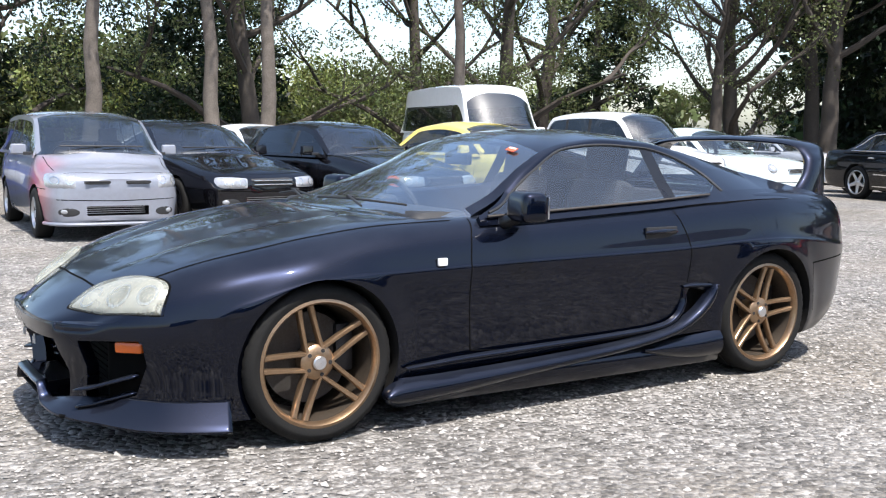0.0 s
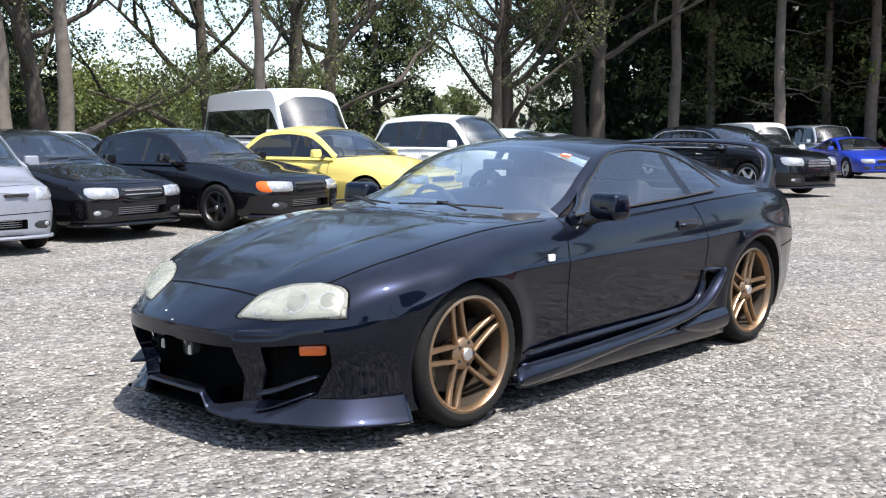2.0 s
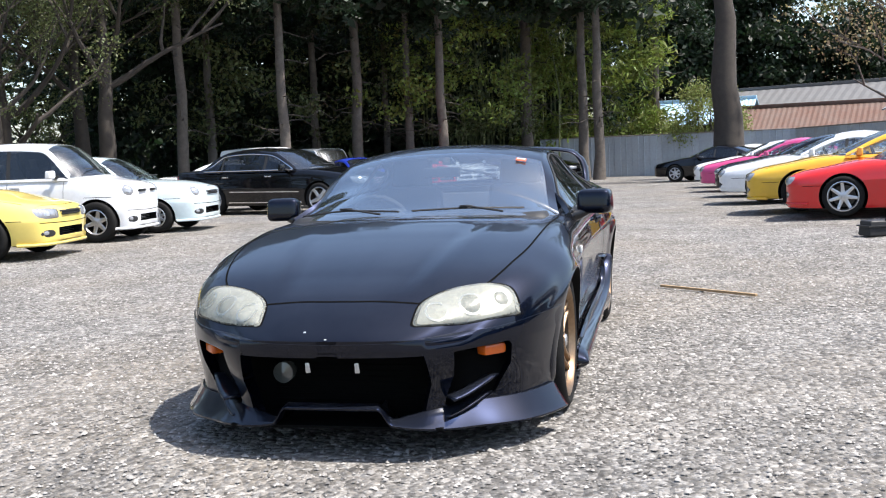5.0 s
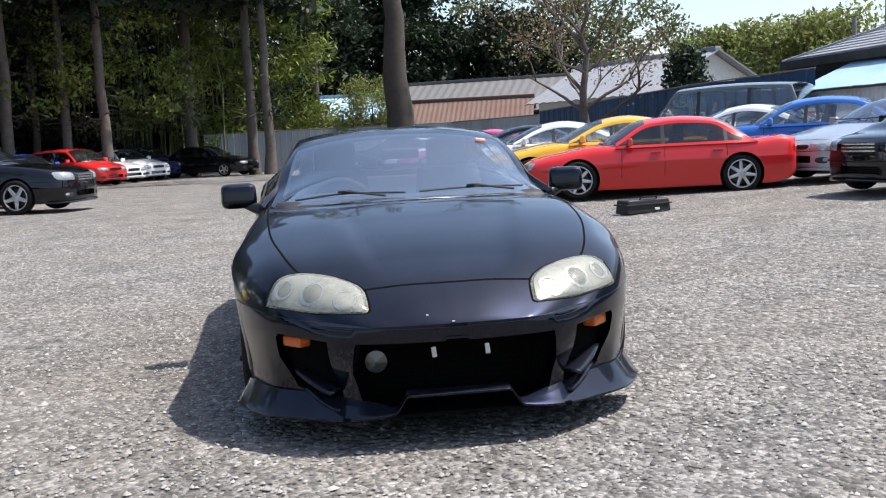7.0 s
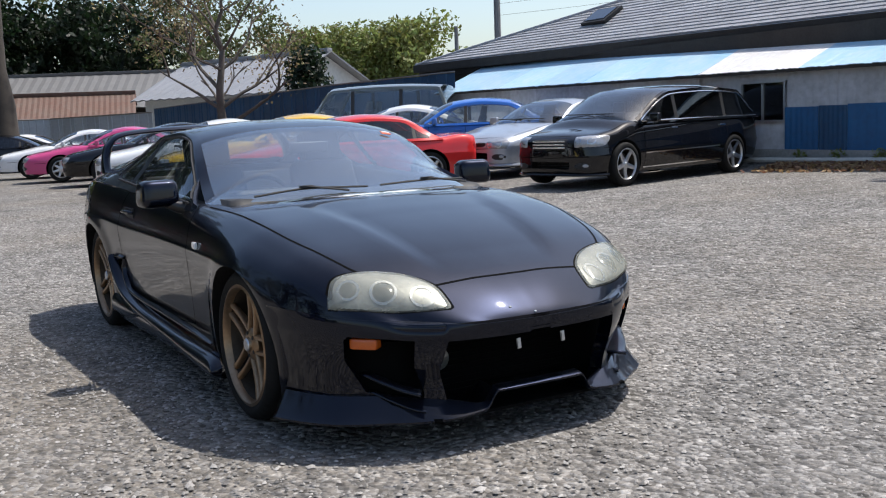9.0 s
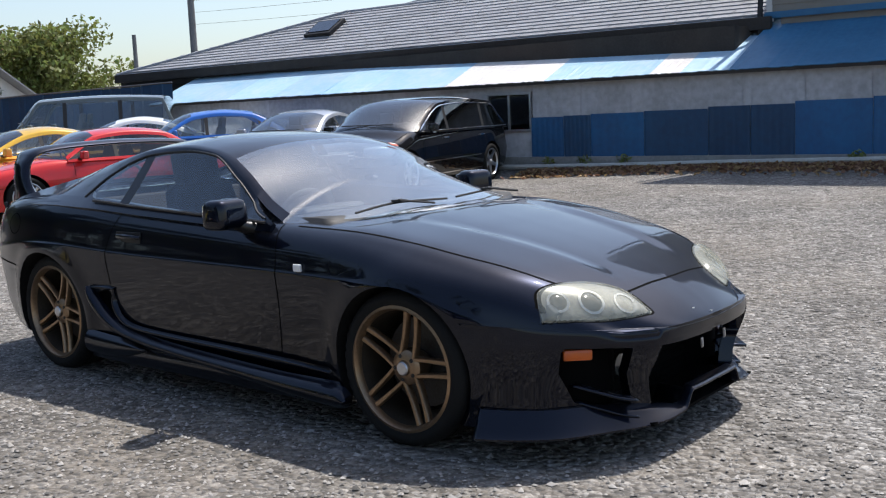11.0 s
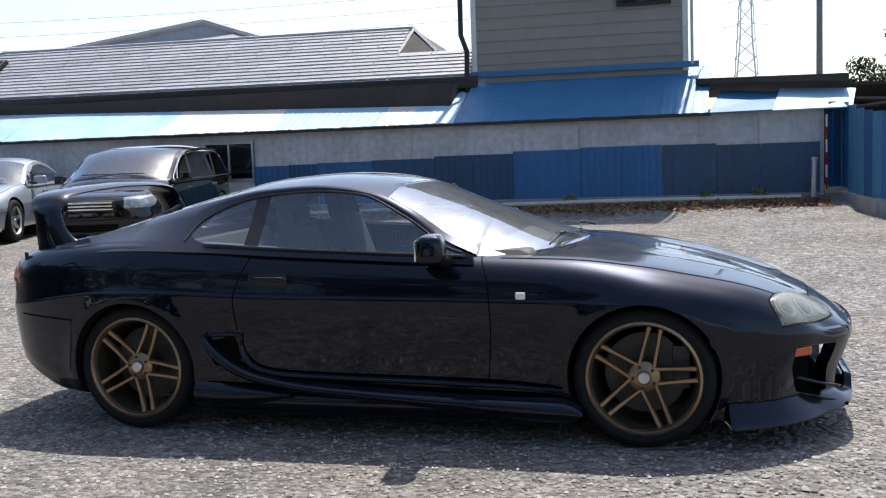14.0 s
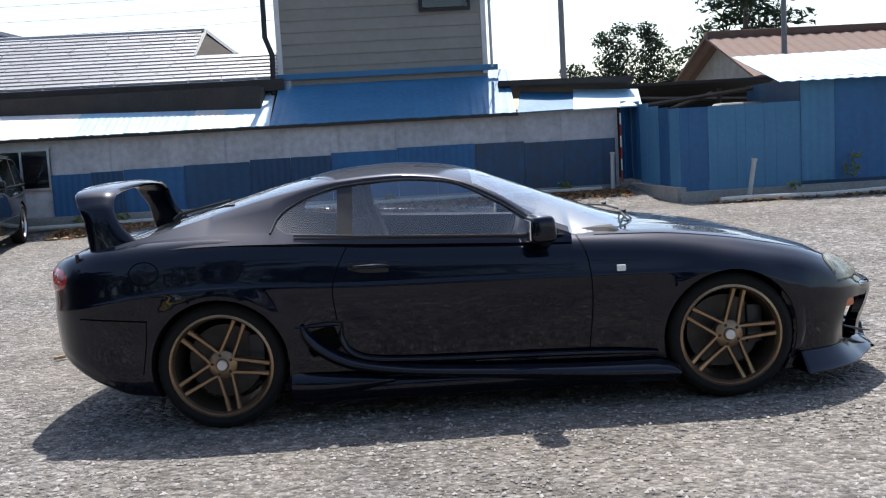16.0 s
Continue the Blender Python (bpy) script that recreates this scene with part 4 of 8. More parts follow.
        part("mirror_stalk", bm, M["gloss_trim"], mir)
        zb, yb = curve_fn(HERO["zb"]), curve_fn(HERO["yb"])
        bm = bmesh.new()
        add_tube(bm, [(x, s * (yb(x) + 0.006), zb(x) + 0.008) for x in np.linspace(0.46, -0.88, 24)], 0.006, 6)
        part("belt_strip", bm, M["disc_steel"], car, "dull metal belt strip")
        dl, zr_, yr_ = curve_fn(HERO["dlo"]), curve_fn(HERO["zr"]), curve_fn(HERO["yr"])
        arc = []
        for x in np.linspace(0.44, -0.998, 60):
            v = min(max((dl(x) - zb(x)) / max(zr_(x) - zb(x), 0.1), 0), 1)
            arc.append((x, s * (yb(x) + (yr_(x) - yb(x)) * (v + 0.16 * v * (1 - v)) + 0.003), dl(x)))
        bm = bmesh.new()
        add_tube(bm, arc, 0.006, 6)
        part("window_seal", bm, M["dark_trim"], car)
        # under-sill, the swept moulding that rises behind the side duct, its brow and the piece before the rear wheel
        rows = []
        for k in range(20):
            x = 0.93 - k / 19 * 1.86
            rows.append([(x, s * 0.70, 0.105), (x, s * 0.83, 0.100), (x, s * 0.852, 0.112), (x, s * 0.858, 0.16), (x, s * 0.850, 0.22)])
        sk = patch_rows(rows, "side_skirt", paint, car)
        sk.modifiers.new("thickness", 'SOLIDIFY').thickness = 0.008
        flank = curve_fn([(-1.0, 0.878), (-0.6, 0.868), (0.0, 0.864), (0.6, 0.874), (1.02, 0.878)])
        strip_along([(1.012, 0.150), (0.99, 0.158), (0.92, 0.163), (0.7, 0.172), (0.4, 0.190), (0.0, 0.215), (-0.35, 0.245), (-0.60, 0.288), (-0.74, 0.350), (-0.83, 0.430), (-0.862, 0.500)], [0.004, 0.07, 0.108, 0.105, 0.085, 0.068, 0.060, 0.064, 0.070, 0.066, 0.03], flank, 0.040, s, "sill_moulding", paint, sk)
        strip_along([(0.90, 0.262), (0.6, 0.276), (0.2, 0.284), (-0.2, 0.292), (-0.5, 0.308), (-0.62, 0.345), (-0.672, 0.42), (-0.665, 0.49)], [0.012, 0.026, 0.028, 0.028, 0.030, 0.034, 0.034, 0.012], flank, 0.012, s, "door_edge", paint, body)
        strip_along([(-0.66, 0.498), (-0.74, 0.500), (-0.90, 0.492)], [0.014, 0.030, 0.014], flank, 0.022, s, "duct_brow", paint, body)
        strip_along([(-0.42, 0.205), (-0.55, 0.198), (-0.75, 0.192), (-0.93, 0.200)], [0.02, 0.075, 0.115, 0.125], flank, 0.020, s, "rear_spat", paint, sk)
        # tail lamps
        tl = [(-2.2, s * 0.36, 0.80), (-2.2, s * 0.5, 0.83), (-2.12, s * 0.7, 0.82), (-2.12, s * 0.72, 0.74), (-2.2, s * 0.5, 0.70), (-2.2, s * 0.36, 0.71)]
        skin_patch(tree, tl, (0.9, -0.4 * s, -0.1), 0.004, 0.008, "tail_lamp", M["red_lens"], car, "red tail lamp", 5, 32)
    front_bumper(tree, car, paint)
    front_lip(car, paint)
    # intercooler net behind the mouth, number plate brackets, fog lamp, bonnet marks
    # core and fins are near-black: the mouth's shade is put into their colour
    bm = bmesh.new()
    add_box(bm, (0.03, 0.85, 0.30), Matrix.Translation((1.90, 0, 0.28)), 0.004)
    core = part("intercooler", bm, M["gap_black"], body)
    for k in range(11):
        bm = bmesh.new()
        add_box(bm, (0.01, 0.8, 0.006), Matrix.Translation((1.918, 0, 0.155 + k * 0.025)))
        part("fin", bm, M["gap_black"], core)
    # dark tray added below the mouth, closing off the bright ground
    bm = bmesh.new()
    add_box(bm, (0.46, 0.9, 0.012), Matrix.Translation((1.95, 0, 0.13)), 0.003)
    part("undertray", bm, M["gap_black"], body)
    for y in (-0.090, 0.117):
        bm = bmesh.new()
        add_box(bm, (0.005, 0.018, 0.04), Matrix.Translation((2.205, y, 0.378)) @ Matrix.Rotation(0.12, 4, 'X'), 0.002)
        add_box(bm, (0.007, 0.008, 0.028), Matrix.Translation((2.208, y - 0.004, 0.375)), 0.001)
        part("plate_bracket", bm, M["alloy"], car)
    bm = bmesh.new()
    add_lathe(bm, [(0.001, 0.02), (0.045, 0.012), (0.05, 0), (0.05, -0.06), (0.001, -0.07)], 24, Matrix.Translation((1.945, -0.300, 0.302)) @ Matrix.Rotation(-math.pi / 2, 4, 'Z'))
    part("fog_lamp", bm, M["lens_dark"], car)
    for x, y in ((2.176, -0.106), (2.206, -0.01)):
        bm = bmesh.new()
        loc, nor, _, _ = tree.ray_cast(Vector((x, y, 1.0)), Vector((0, 0, -1)))
        add_box(bm, (0.010, 0.010, 0.005), Matrix.Translation(loc), 0.002)
        part("bolt_mark", bm, M["white_lens"], body)
    # wing: a hoop of airfoil section on two fins
    wp = spline([(0.685, 0.885), (0.675, 0.95), (0.655, 1.06), (0.615, 1.14), (0.53, 1.19), (0.3, 1.212), (0.0, 1.22)], 34)
    le = curve_fn([(0.885, -1.555), (0.92, -1.61), (0.97, -1.70), (1.06, -1.775), (1.14, -1.80), (1.19, -1.80), (1.22, -1.79)])
    te = curve_fn([(0.885, -1.915), (0.97, -1.93), (1.06, -1.945), (1.14, -1.985), (1.19, -2.01), (1.22, -2.015)])
    path = [(y, z) for y, z in wp] + [(-y, z) for y, z in wp[-2::-1]]
    rows = []
    for i, (y, z) in enumerate(path):
        a, b = path[max(i - 1, 0)], path[min(i + 1, len(path) - 1)]
        t = Vector((0, b[0] - a[0], b[1] - a[1])).normalized()
        nn = Vector((0, -t.z, t.y))
        if nn.z < 0 and abs(t.y) > 0.3 or abs(t.y) <= 0.3 and nn.y * y < 0:
            nn = -nn
        l0, t0 = le(z), te(z)
        th = 0.019 + 0.010 * smooth(1.17, 1.10, z)
        ring = []
        for f, g in ((0, 0), (0.06, 0.6), (0.3, 1.0), (0.7, 0.6), (0.97, 0.2), (1, 0), (0.97, -0.2), (0.6, -0.6), (0.2, -0.8), (0.04, -0.5)):
            ring.append(tuple(Vector((l0 + (t0 - l0) * f, y, z + (0.012 * f if abs(y) < 0.6 else 0))) + nn * th * g))
        rows.append(ring + [ring[0]])
    wing = patch_rows(rows, "rear_wing", paint, car, "tall black hoop wing")
    # wipers, washer marks, aerial stub, sticker, mirror
    for pts in ([(0.83, -0.60, 0.905), (0.845, -0.35, 0.927), (0.90, -0.05, 0.92)], [(0.90, 0.02, 0.922), (0.86, 0.3, 0.928), (0.74, 0.58, 0.915)]):
        bm = bmesh.new()
        add_tube(bm, spline(pts, 10), 0.0055, 6)
        q = pts[1]
        add_tube(bm, [(q[0] + 0.02, q[1], q[2] + 0.012), (q[0] + 0.06, q[1] + 0.2, q[2] - 0.018)], 0.006, 6)
        add_box(bm, (0.016, 0.07, 0.012), Matrix.Translation((q[0] + 0.01, q[1], q[2] + 0.010)), 0.004)
        part("wiper", bm, M["dark_trim"], car)
    bm = bmesh.new()
    add_tube(bm, spline([(-1.25, -0.35, 1.115), (-1.45, -0.12, 1.07), (-1.62, 0.0, 1.03)], 8), 0.009, 6)
    add_tube(bm, [(-1.64, 0.0, 1.0), (-1.60, 0.0, 1.035)], 0.016, 8)
    part("rear_wiper", bm, M["dark_trim"], car)
    bm = bmesh.new()
    add_box(bm, (0.034, 0.060, 0.003), Matrix.Translation((0.105, 0.475, 1.157)) @ Matrix.Rotation(0.45, 4, 'Y') @ Matrix.Rotation(-0.16, 4, 'X'))
    st = part("windscreen_sticker", bm, M["orange_label"], car, "small orange and white sticker")
    bm = bmesh.new()
    add_box(bm, (0.010, 0.048, 0.003), Matrix.Translation((0.10, 0.475, 1.1615)) @ Matrix.Rotation(0.45, 4, 'Y') @ Matrix.Rotation(-0.16, 4, 'X'))
    part("label_bar", bm, M["paper"], st)
    bm = bmesh.new()
    add_box(bm, (0.03, 0.22, 0.06), Matrix.Translation((0.10, 0.0, 1.10)), 0.015, 3)
    part("inner_mirror", bm, M["dark_trim"], car)
    bm = bmesh.new()
    add_tube(bm, [(-1.98, -0.70, 0.86), (-1.98, -0.705, 0.90)], [0.012, 0.009], 8)
    part("aerial", bm, M["dark_trim"], car)
    # cabin
    bm = bmesh.new()
    add_box(bm, (0.5, 1.42, 0.30), Matrix.Translation((0.62, 0, 0.74)), 0.08, 3, (0.6, 1))
    add_box(bm, (0.12, 0.42, 0.10), Matrix.Translation((0.42, -0.36, 0.86)), 0.04, 3)
    part("dashboard", bm, M["dark_trim"], car)
    for y in (0.36, -0.36):
        seat(car, -0.22, y, 0.42, M["seat_cloth"])
    bm = bmesh.new()
    add_box(bm, (0.18, 1.2, 0.5), Matrix.Translation((-1.12, 0, 0.68)) @ Matrix.Rotation(-0.5, 4, 'Y'), 0.06, 3)
    part("rear_seat", bm, M["seat_cloth"], car)
    steering(car, 0.22, -0.36, 0.80)
    for x in (1.275, -1.275):
        for s in (1, -1):
            wheel(car, x, s * 0.735, 0.319, 0.319, 0.245, 0.259, 5, M["bronze"], True, s, True, True, {(1, 1): 1.204, (1, -1): 0.716, (-1, 1): 0.733, (-1, -1): 0.506}[(1 if x > 0 else -1, s)])
    return car


coupe()


# ---- ground ----
def ground_z(x, y):
    """Height of the yard: level round the coupe, rising to the building, falling away to the wood."""
    u = max(0.0, y - 2.2)
    low = (0.044 * u if u < 5 else 0.22 + 0.012 * (min(u, 7.8) - 5)) * (1 - 0.3 * min(max((-x - 3) / 3, 0), 1))
    rise = low if u < 7.8 else low + (0.4456 - low) * min((u - 7.8) / 1.5, 1) + 0.004 * max(u - 9.3, 0)
    fall = 0.009 * min(max(0.0, -x - 14), 45)
    return rise * (1 - min(max((-x - 12) / 25, 0), 1) * 0.8) - fall + 0.03 * min(max((-x - 3) / 5, 0), 1) * min(max((-y - 3) / 4, 0), 1)


def gravel_mat():
    m = bpy.data.materials.new("gravel_ground")
    m.use_nodes = True
    n, l = m.node_tree.nodes, m.node_tree.links
    b = n["Principled BSDF"]
    b.inputs["Roughness"].default_value = 0.9
    co = n.new("ShaderNodeTexCoord").outputs["Object"]

    def tex(kind, sc, **kw):
        t = n.new(kind)
        t.inputs["Scale"].default_value = sc
        for k, v in kw.items():
            t.inputs[k].default_value = v
        l.new(co, t.inputs["Vector"])
        return t
    v1, v2 = tex("ShaderNodeTexVoronoi", 26), tex("ShaderNodeTexVoronoi", 70)
    big, mid = tex("ShaderNodeTexNoise", 0.35, Detail=4.0), tex("ShaderNodeTexNoise", 3.0, Detail=5.0)
    ramp = n.new("ShaderNodeValToRGB")
    e = ramp.color_ramp.elements
    e[0].position, e[0].color = 0.0, (0.055, 0.051, 0.047, 1)
    e[1].position, e[1].color = 1.0, (0.37, 0.358, 0.340, 1)
    q = e.new(0.5)
    q.color = (0.170, 0.161, 0.149, 1)
    sep = n.new("ShaderNodeSeparateColor")
    l.new(v1.outputs["Color"], sep.inputs[0])
    sep2 = n.new("ShaderNodeSeparateColor")
    l.new(v2.outputs["Color"], sep2.inputs[0])
    mixv = n.new("ShaderNodeMath")
    mixv.operation = 'MULTIPLY_ADD'
    mixv.inputs[1].default_value = 0.5
    l.new(sep.outputs[0], mixv.inputs[0])
    half = n.new("ShaderNodeMath")
    half.operation = 'MULTIPLY'
    half.inputs[1].default_value = 0.5
    l.new(sep2.outputs[0], half.inputs[0])
    l.new(half.outputs[0], mixv.inputs[2])
    l.new(mixv.outputs[0], ramp.inputs[0])
    mx = n.new("ShaderNodeMix")
    mx.data_type = 'RGBA'
    l.new(ramp.outputs[0], mx.inputs["A"])
    mx.inputs["B"].default_value = (0.185, 0.155, 0.118, 1)
    mr = n.new("ShaderNodeMapRange")
    mr.inputs[1].default_value, mr.inputs[2].default_value, mr.inputs[3].default_value, mr.inputs[4].default_value = 0.44, 0.7, 0.08, 0.6
    l.new(big.outputs["Fac"], mr.inputs[0])
    l.new(mr.outputs[0], mx.inputs["Factor"])
    pat = tex("ShaderNodeTexNoise", 1.3, Detail=6.0, Roughness=0.65)
    pv = n.new("ShaderNodeMapRange")
    pv.inputs[1].default_value, pv.inputs[2].default_value, pv.inputs[3].default_value, pv.inputs[4].default_value = 0.32, 0.7, 0.68, 1.28
    l.new(pat.outputs["Fac"], pv.inputs[0])
    fine = tex("ShaderNodeTexNoise", 11.0, Detail=7.0, Roughness=0.8)
    fv = n.new("ShaderNodeMapRange")
    fv.inputs[1].default_value, fv.inputs[2].default_value, fv.inputs[3].default_value, fv.inputs[4].default_value = 0.36, 0.66, 0.5, 1.5
    l.new(fine.outputs["Fac"], fv.inputs[0])
    both = n.new("ShaderNodeMath")
    both.operation = 'MULTIPLY'
    l.new(pv.outputs[0], both.inputs[0])
    l.new(fv.outputs[0], both.inputs[1])
    hv = n.new("ShaderNodeHueSaturation")
    l.new(mx.outputs["Result"], hv.inputs["Color"])
    l.new(both.outputs[0], hv.inputs["Value"])
    l.new(hv.outputs[0], b.inputs["Base Color"])
    hsum = n.new("ShaderNodeMath")
    hsum.operation = 'MULTIPLY_ADD'
    hsum.inputs[1].default_value = -1.0
    l.new(v1.outputs["Distance"], hsum.inputs[0])
    l.new(mid.outputs["Fac"], hsum.inputs[2])
    bp = n.new("ShaderNodeBump")
    bp.inputs["Strength"].default_value, bp.inputs["Distance"].default_value = 1.0, 0.03
    l.new(hsum.outputs[0], bp.inputs["Height"])
    l.new(bp.outputs[0], b.inputs["Normal"])
    return m


def sheet():
    xs = sorted(set([-900, -400, -200, -120] + [-90 + 3 * i for i in range(27)] + [round(-9 + 0.25 * i, 3) for i in range(80)] + [12 + 4 * i for i in range(12)] + [90, 200, 900]))
    ys = sorted(set([-900, -300, -120, -70] + [-50 + 2.5 * i for i in range(16)] + [round(-9.5 + 0.25 * i, 3) for i in range(92)] + [14 + 3 * i for i in range(14)] + [90, 250, 900]))
    verts = []
    for x in xs:
        for y in ys:
            bumpy = 0.012 * noise.noise(Vector((x * 0.7, y * 0.7, 0))) if abs(x) < 12 and abs(y) < 12 else 0
            if abs(x) < 2.4 and abs(y) < 1.2:
                bumpy = 0
            verts.append((x, y, ground_z(x, y) + bumpy - 0.004))
    k = len(ys)
    faces = [(i * k + j, (i + 1) * k + j, (i + 1) * k + j + 1, i * k + j + 1) for i in range(len(xs) - 1) for j in range(k - 1)]
    g = ob_from("ground", verts, faces, gravel_mat(), True)
    return tagged(g, "grey gravel yard with brown earthy patches", "ground", kind="structure")


sheet()


def scatter_stones(name, count, label, rng, region, size, material, kind="stuff"):
    """Loose stones as one heap of small uneven solids."""
    r = np.random.RandomState(rng)
    base = np.array([(1, 0, -0.3), (-1, 0, -0.3), (0, 1, -0.3), (0, -1, -0.3), (0.25, 0.1, 1)], float)
    tri = np.array([(0, 2, 4), (2, 1, 4), (1, 3, 4), (3, 0, 4)])
    verts, faces = [], []
    made = 0
    while made < count:
        x, y = region(r)
        s = size * (0.45 + 1.1 * r.rand() ** 2.2)
        a = r.rand() * 6.283
        sc = np.array([s * (0.8 + 0.6 * r.rand()), s * (0.7 + 0.5 * r.rand()), s * (0.4 + 0.35 * r.rand())])
        p = base * sc * (0.75 + 0.5 * r.rand(5, 1))
        c, sn = math.cos(a), math.sin(a)
        q = np.column_stack((p[:, 0] * c - p[:, 1] * sn + x, p[:, 0] * sn + p[:, 1] * c + y, p[:, 2] + ground_z(x, y) + sc[2] * 0.25))
        faces.append(tri + made * 5)
        verts.append(q)
        made += 1
    me = bpy.data.meshes.new(name)
    v, f = np.vstack(verts), np.vstack(faces)
    me.vertices.add(len(v))
    me.vertices.foreach_set("co", v.ravel())
    me.loops.add(f.size)
    me.loops.foreach_set("vertex_index", f.ravel())
    me.polygons.add(len(f))
    me.polygons.foreach_set("loop_start", np.arange(0, f.size, 3))
    me.polygons.foreach_set("loop_total", np.full(len(f), 3))
    me.update(calc_edges=True)
    me.materials.append(material)
    return tagged(new(name, me), label, name.split("_")[0], kind=kind)


def near_region(r):
    while True:
        a, d = r.rand() * 6.283, 11.5 * r.rand() ** 0.72
        x, y = 0.3 + d * math.cos(a) * 1.0, d * math.sin(a) * 0.95
        if abs(x - 1.275) < 0.2 and 0.6 < abs(y) < 0.9 or abs(x + 1.275) < 0.2 and 0.6 < abs(y) < 0.9:
            continue
        return x, y


M["stone"] = mat("stone", (0.285, 0.272, 0.255), 0.85, var=0.5, scale=25, tint=(0.11, 0.095, 0.08), island=0.6)
scatter_stones("gravel", 150000, "loose crushed grey stones over the yard", 5, near_region, 0.0078, M["stone"])
scatter_stones("coarse_gravel", 14000, "larger pale and dark stones strewn over the yard", 6, near_region, 0.0128, M["stone"])


# ---- the long building and its fence ----
# darker blue that carries the tower's shadow on the awning sheets
M["awning_blue"] = mat("awning_blue", (0.04, 0.185, 0.34), 0.5, var=0.5, scale=1.8, tint=(0.03, 0.11, 0.22), bump=0.12, bscale=12, objr=0.08)
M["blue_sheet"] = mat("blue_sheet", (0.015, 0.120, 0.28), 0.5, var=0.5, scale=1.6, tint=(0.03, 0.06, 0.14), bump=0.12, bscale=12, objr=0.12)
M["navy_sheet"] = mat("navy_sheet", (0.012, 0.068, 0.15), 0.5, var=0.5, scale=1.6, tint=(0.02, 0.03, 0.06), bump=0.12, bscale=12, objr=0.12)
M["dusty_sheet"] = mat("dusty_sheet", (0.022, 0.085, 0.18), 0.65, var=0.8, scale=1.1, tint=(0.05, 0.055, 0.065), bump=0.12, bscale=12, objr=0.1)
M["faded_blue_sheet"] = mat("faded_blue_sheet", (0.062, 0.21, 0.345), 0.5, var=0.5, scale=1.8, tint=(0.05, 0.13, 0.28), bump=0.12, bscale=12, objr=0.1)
M["grey_sheet"] = mat("grey_sheet", (0.52, 0.525, 0.55), 0.6, var=0.5, scale=1.4, tint=(0.17, 0.16, 0.15), bump=0.15, bscale=10, objr=0.1)
M["fence_grey"] = mat("fence_grey", (0.36, 0.40, 0.44), 0.55, var=0.4, scale=1.5, tint=(0.22, 0.23, 0.24), objr=0.12)
M["pale_blue_roof"] = mat("pale_blue_roof", (0.30, 0.52, 0.68), 0.42, var=0.6, scale=1.1, tint=(0.55, 0.63, 0.70), objr=0.1)
M["white_sheet"] = mat("white_sheet", (0.78, 0.78, 0.77), 0.4, var=0.4, scale=1.5, tint=(0.42, 0.33, 0.27), objr=0.06)
M["roof_slate"] = mat("roof_slate", (0.33, 0.335, 0.35), 0.42, var=0.45, scale=2.0, tint=(0.18, 0.18, 0.185), objr=0.14, island=0.12)
M["roof_tile"] = mat("roof_tile", (0.15, 0.148, 0.145), 0.6, var=0.6, scale=2.0, tint=(0.11, 0.105, 0.1), island=0.15)
M["siding"] = mat("siding", (0.27, 0.25, 0.215), 0.65, var=0.5, scale=1.2, tint=(0.2, 0.18, 0.15), objr=0.06)
M["rust"] = mat("rust", (0.13, 0.060, 0.040), 0.75, var=0.8, scale=0.9, tint=(0.15, 0.115, 0.095), objr=0.1)
M["plaster"] = mat("plaster", (0.7, 0.69, 0.66), 0.8, var=0.3, scale=1.0)
# dark timber; on the building core it stands in for eave shade
M["dark_wood_and_shade"] = mat("dark_wood_and_shade", (0.05, 0.042, 0.036), 0.8, var=0.5, scale=4)
M["concrete"] = mat("concrete", (0.33, 0.32, 0.30), 0.85, var=0.5, scale=3, bump=0.3, bscale=40)
M["plastic_pipe"] = mat("plastic_pipe", (0.55, 0.54, 0.50), 0.5, var=0.4, scale=5)
M["pole_grey"] = mat("pole_grey", (0.22, 0.22, 0.22), 0.7, var=0.4, scale=2)


def structure(name, m, label, category):
    e = new(name)
    e.matrix_basis = m
    return tagged(e, label, category, kind="structure")


def wall_line(x):
    return 11.2 + 0.06 * x


def sheet_piece(parent, name, x0, x1, z0, z1, material, proud=0.0, ridges=6):
    """A ribbed metal sheet on the building's front."""
    n = ridges * 4
    verts, faces = [], []
    for i in range(n + 1):
        x = x0 + (x1 - x0) * i / n
        d = (0.004 if i % 4 in (1, 2) else 0.0) + proud
        for z in (z0, z1):
            verts.append((x, wall_line(x) - d, z))
    for i in range(n):
        faces.append((2 * i, 2 * i + 2, 2 * i + 3, 2 * i + 1))
    return ob_from(name, verts, faces, material, False, parent)


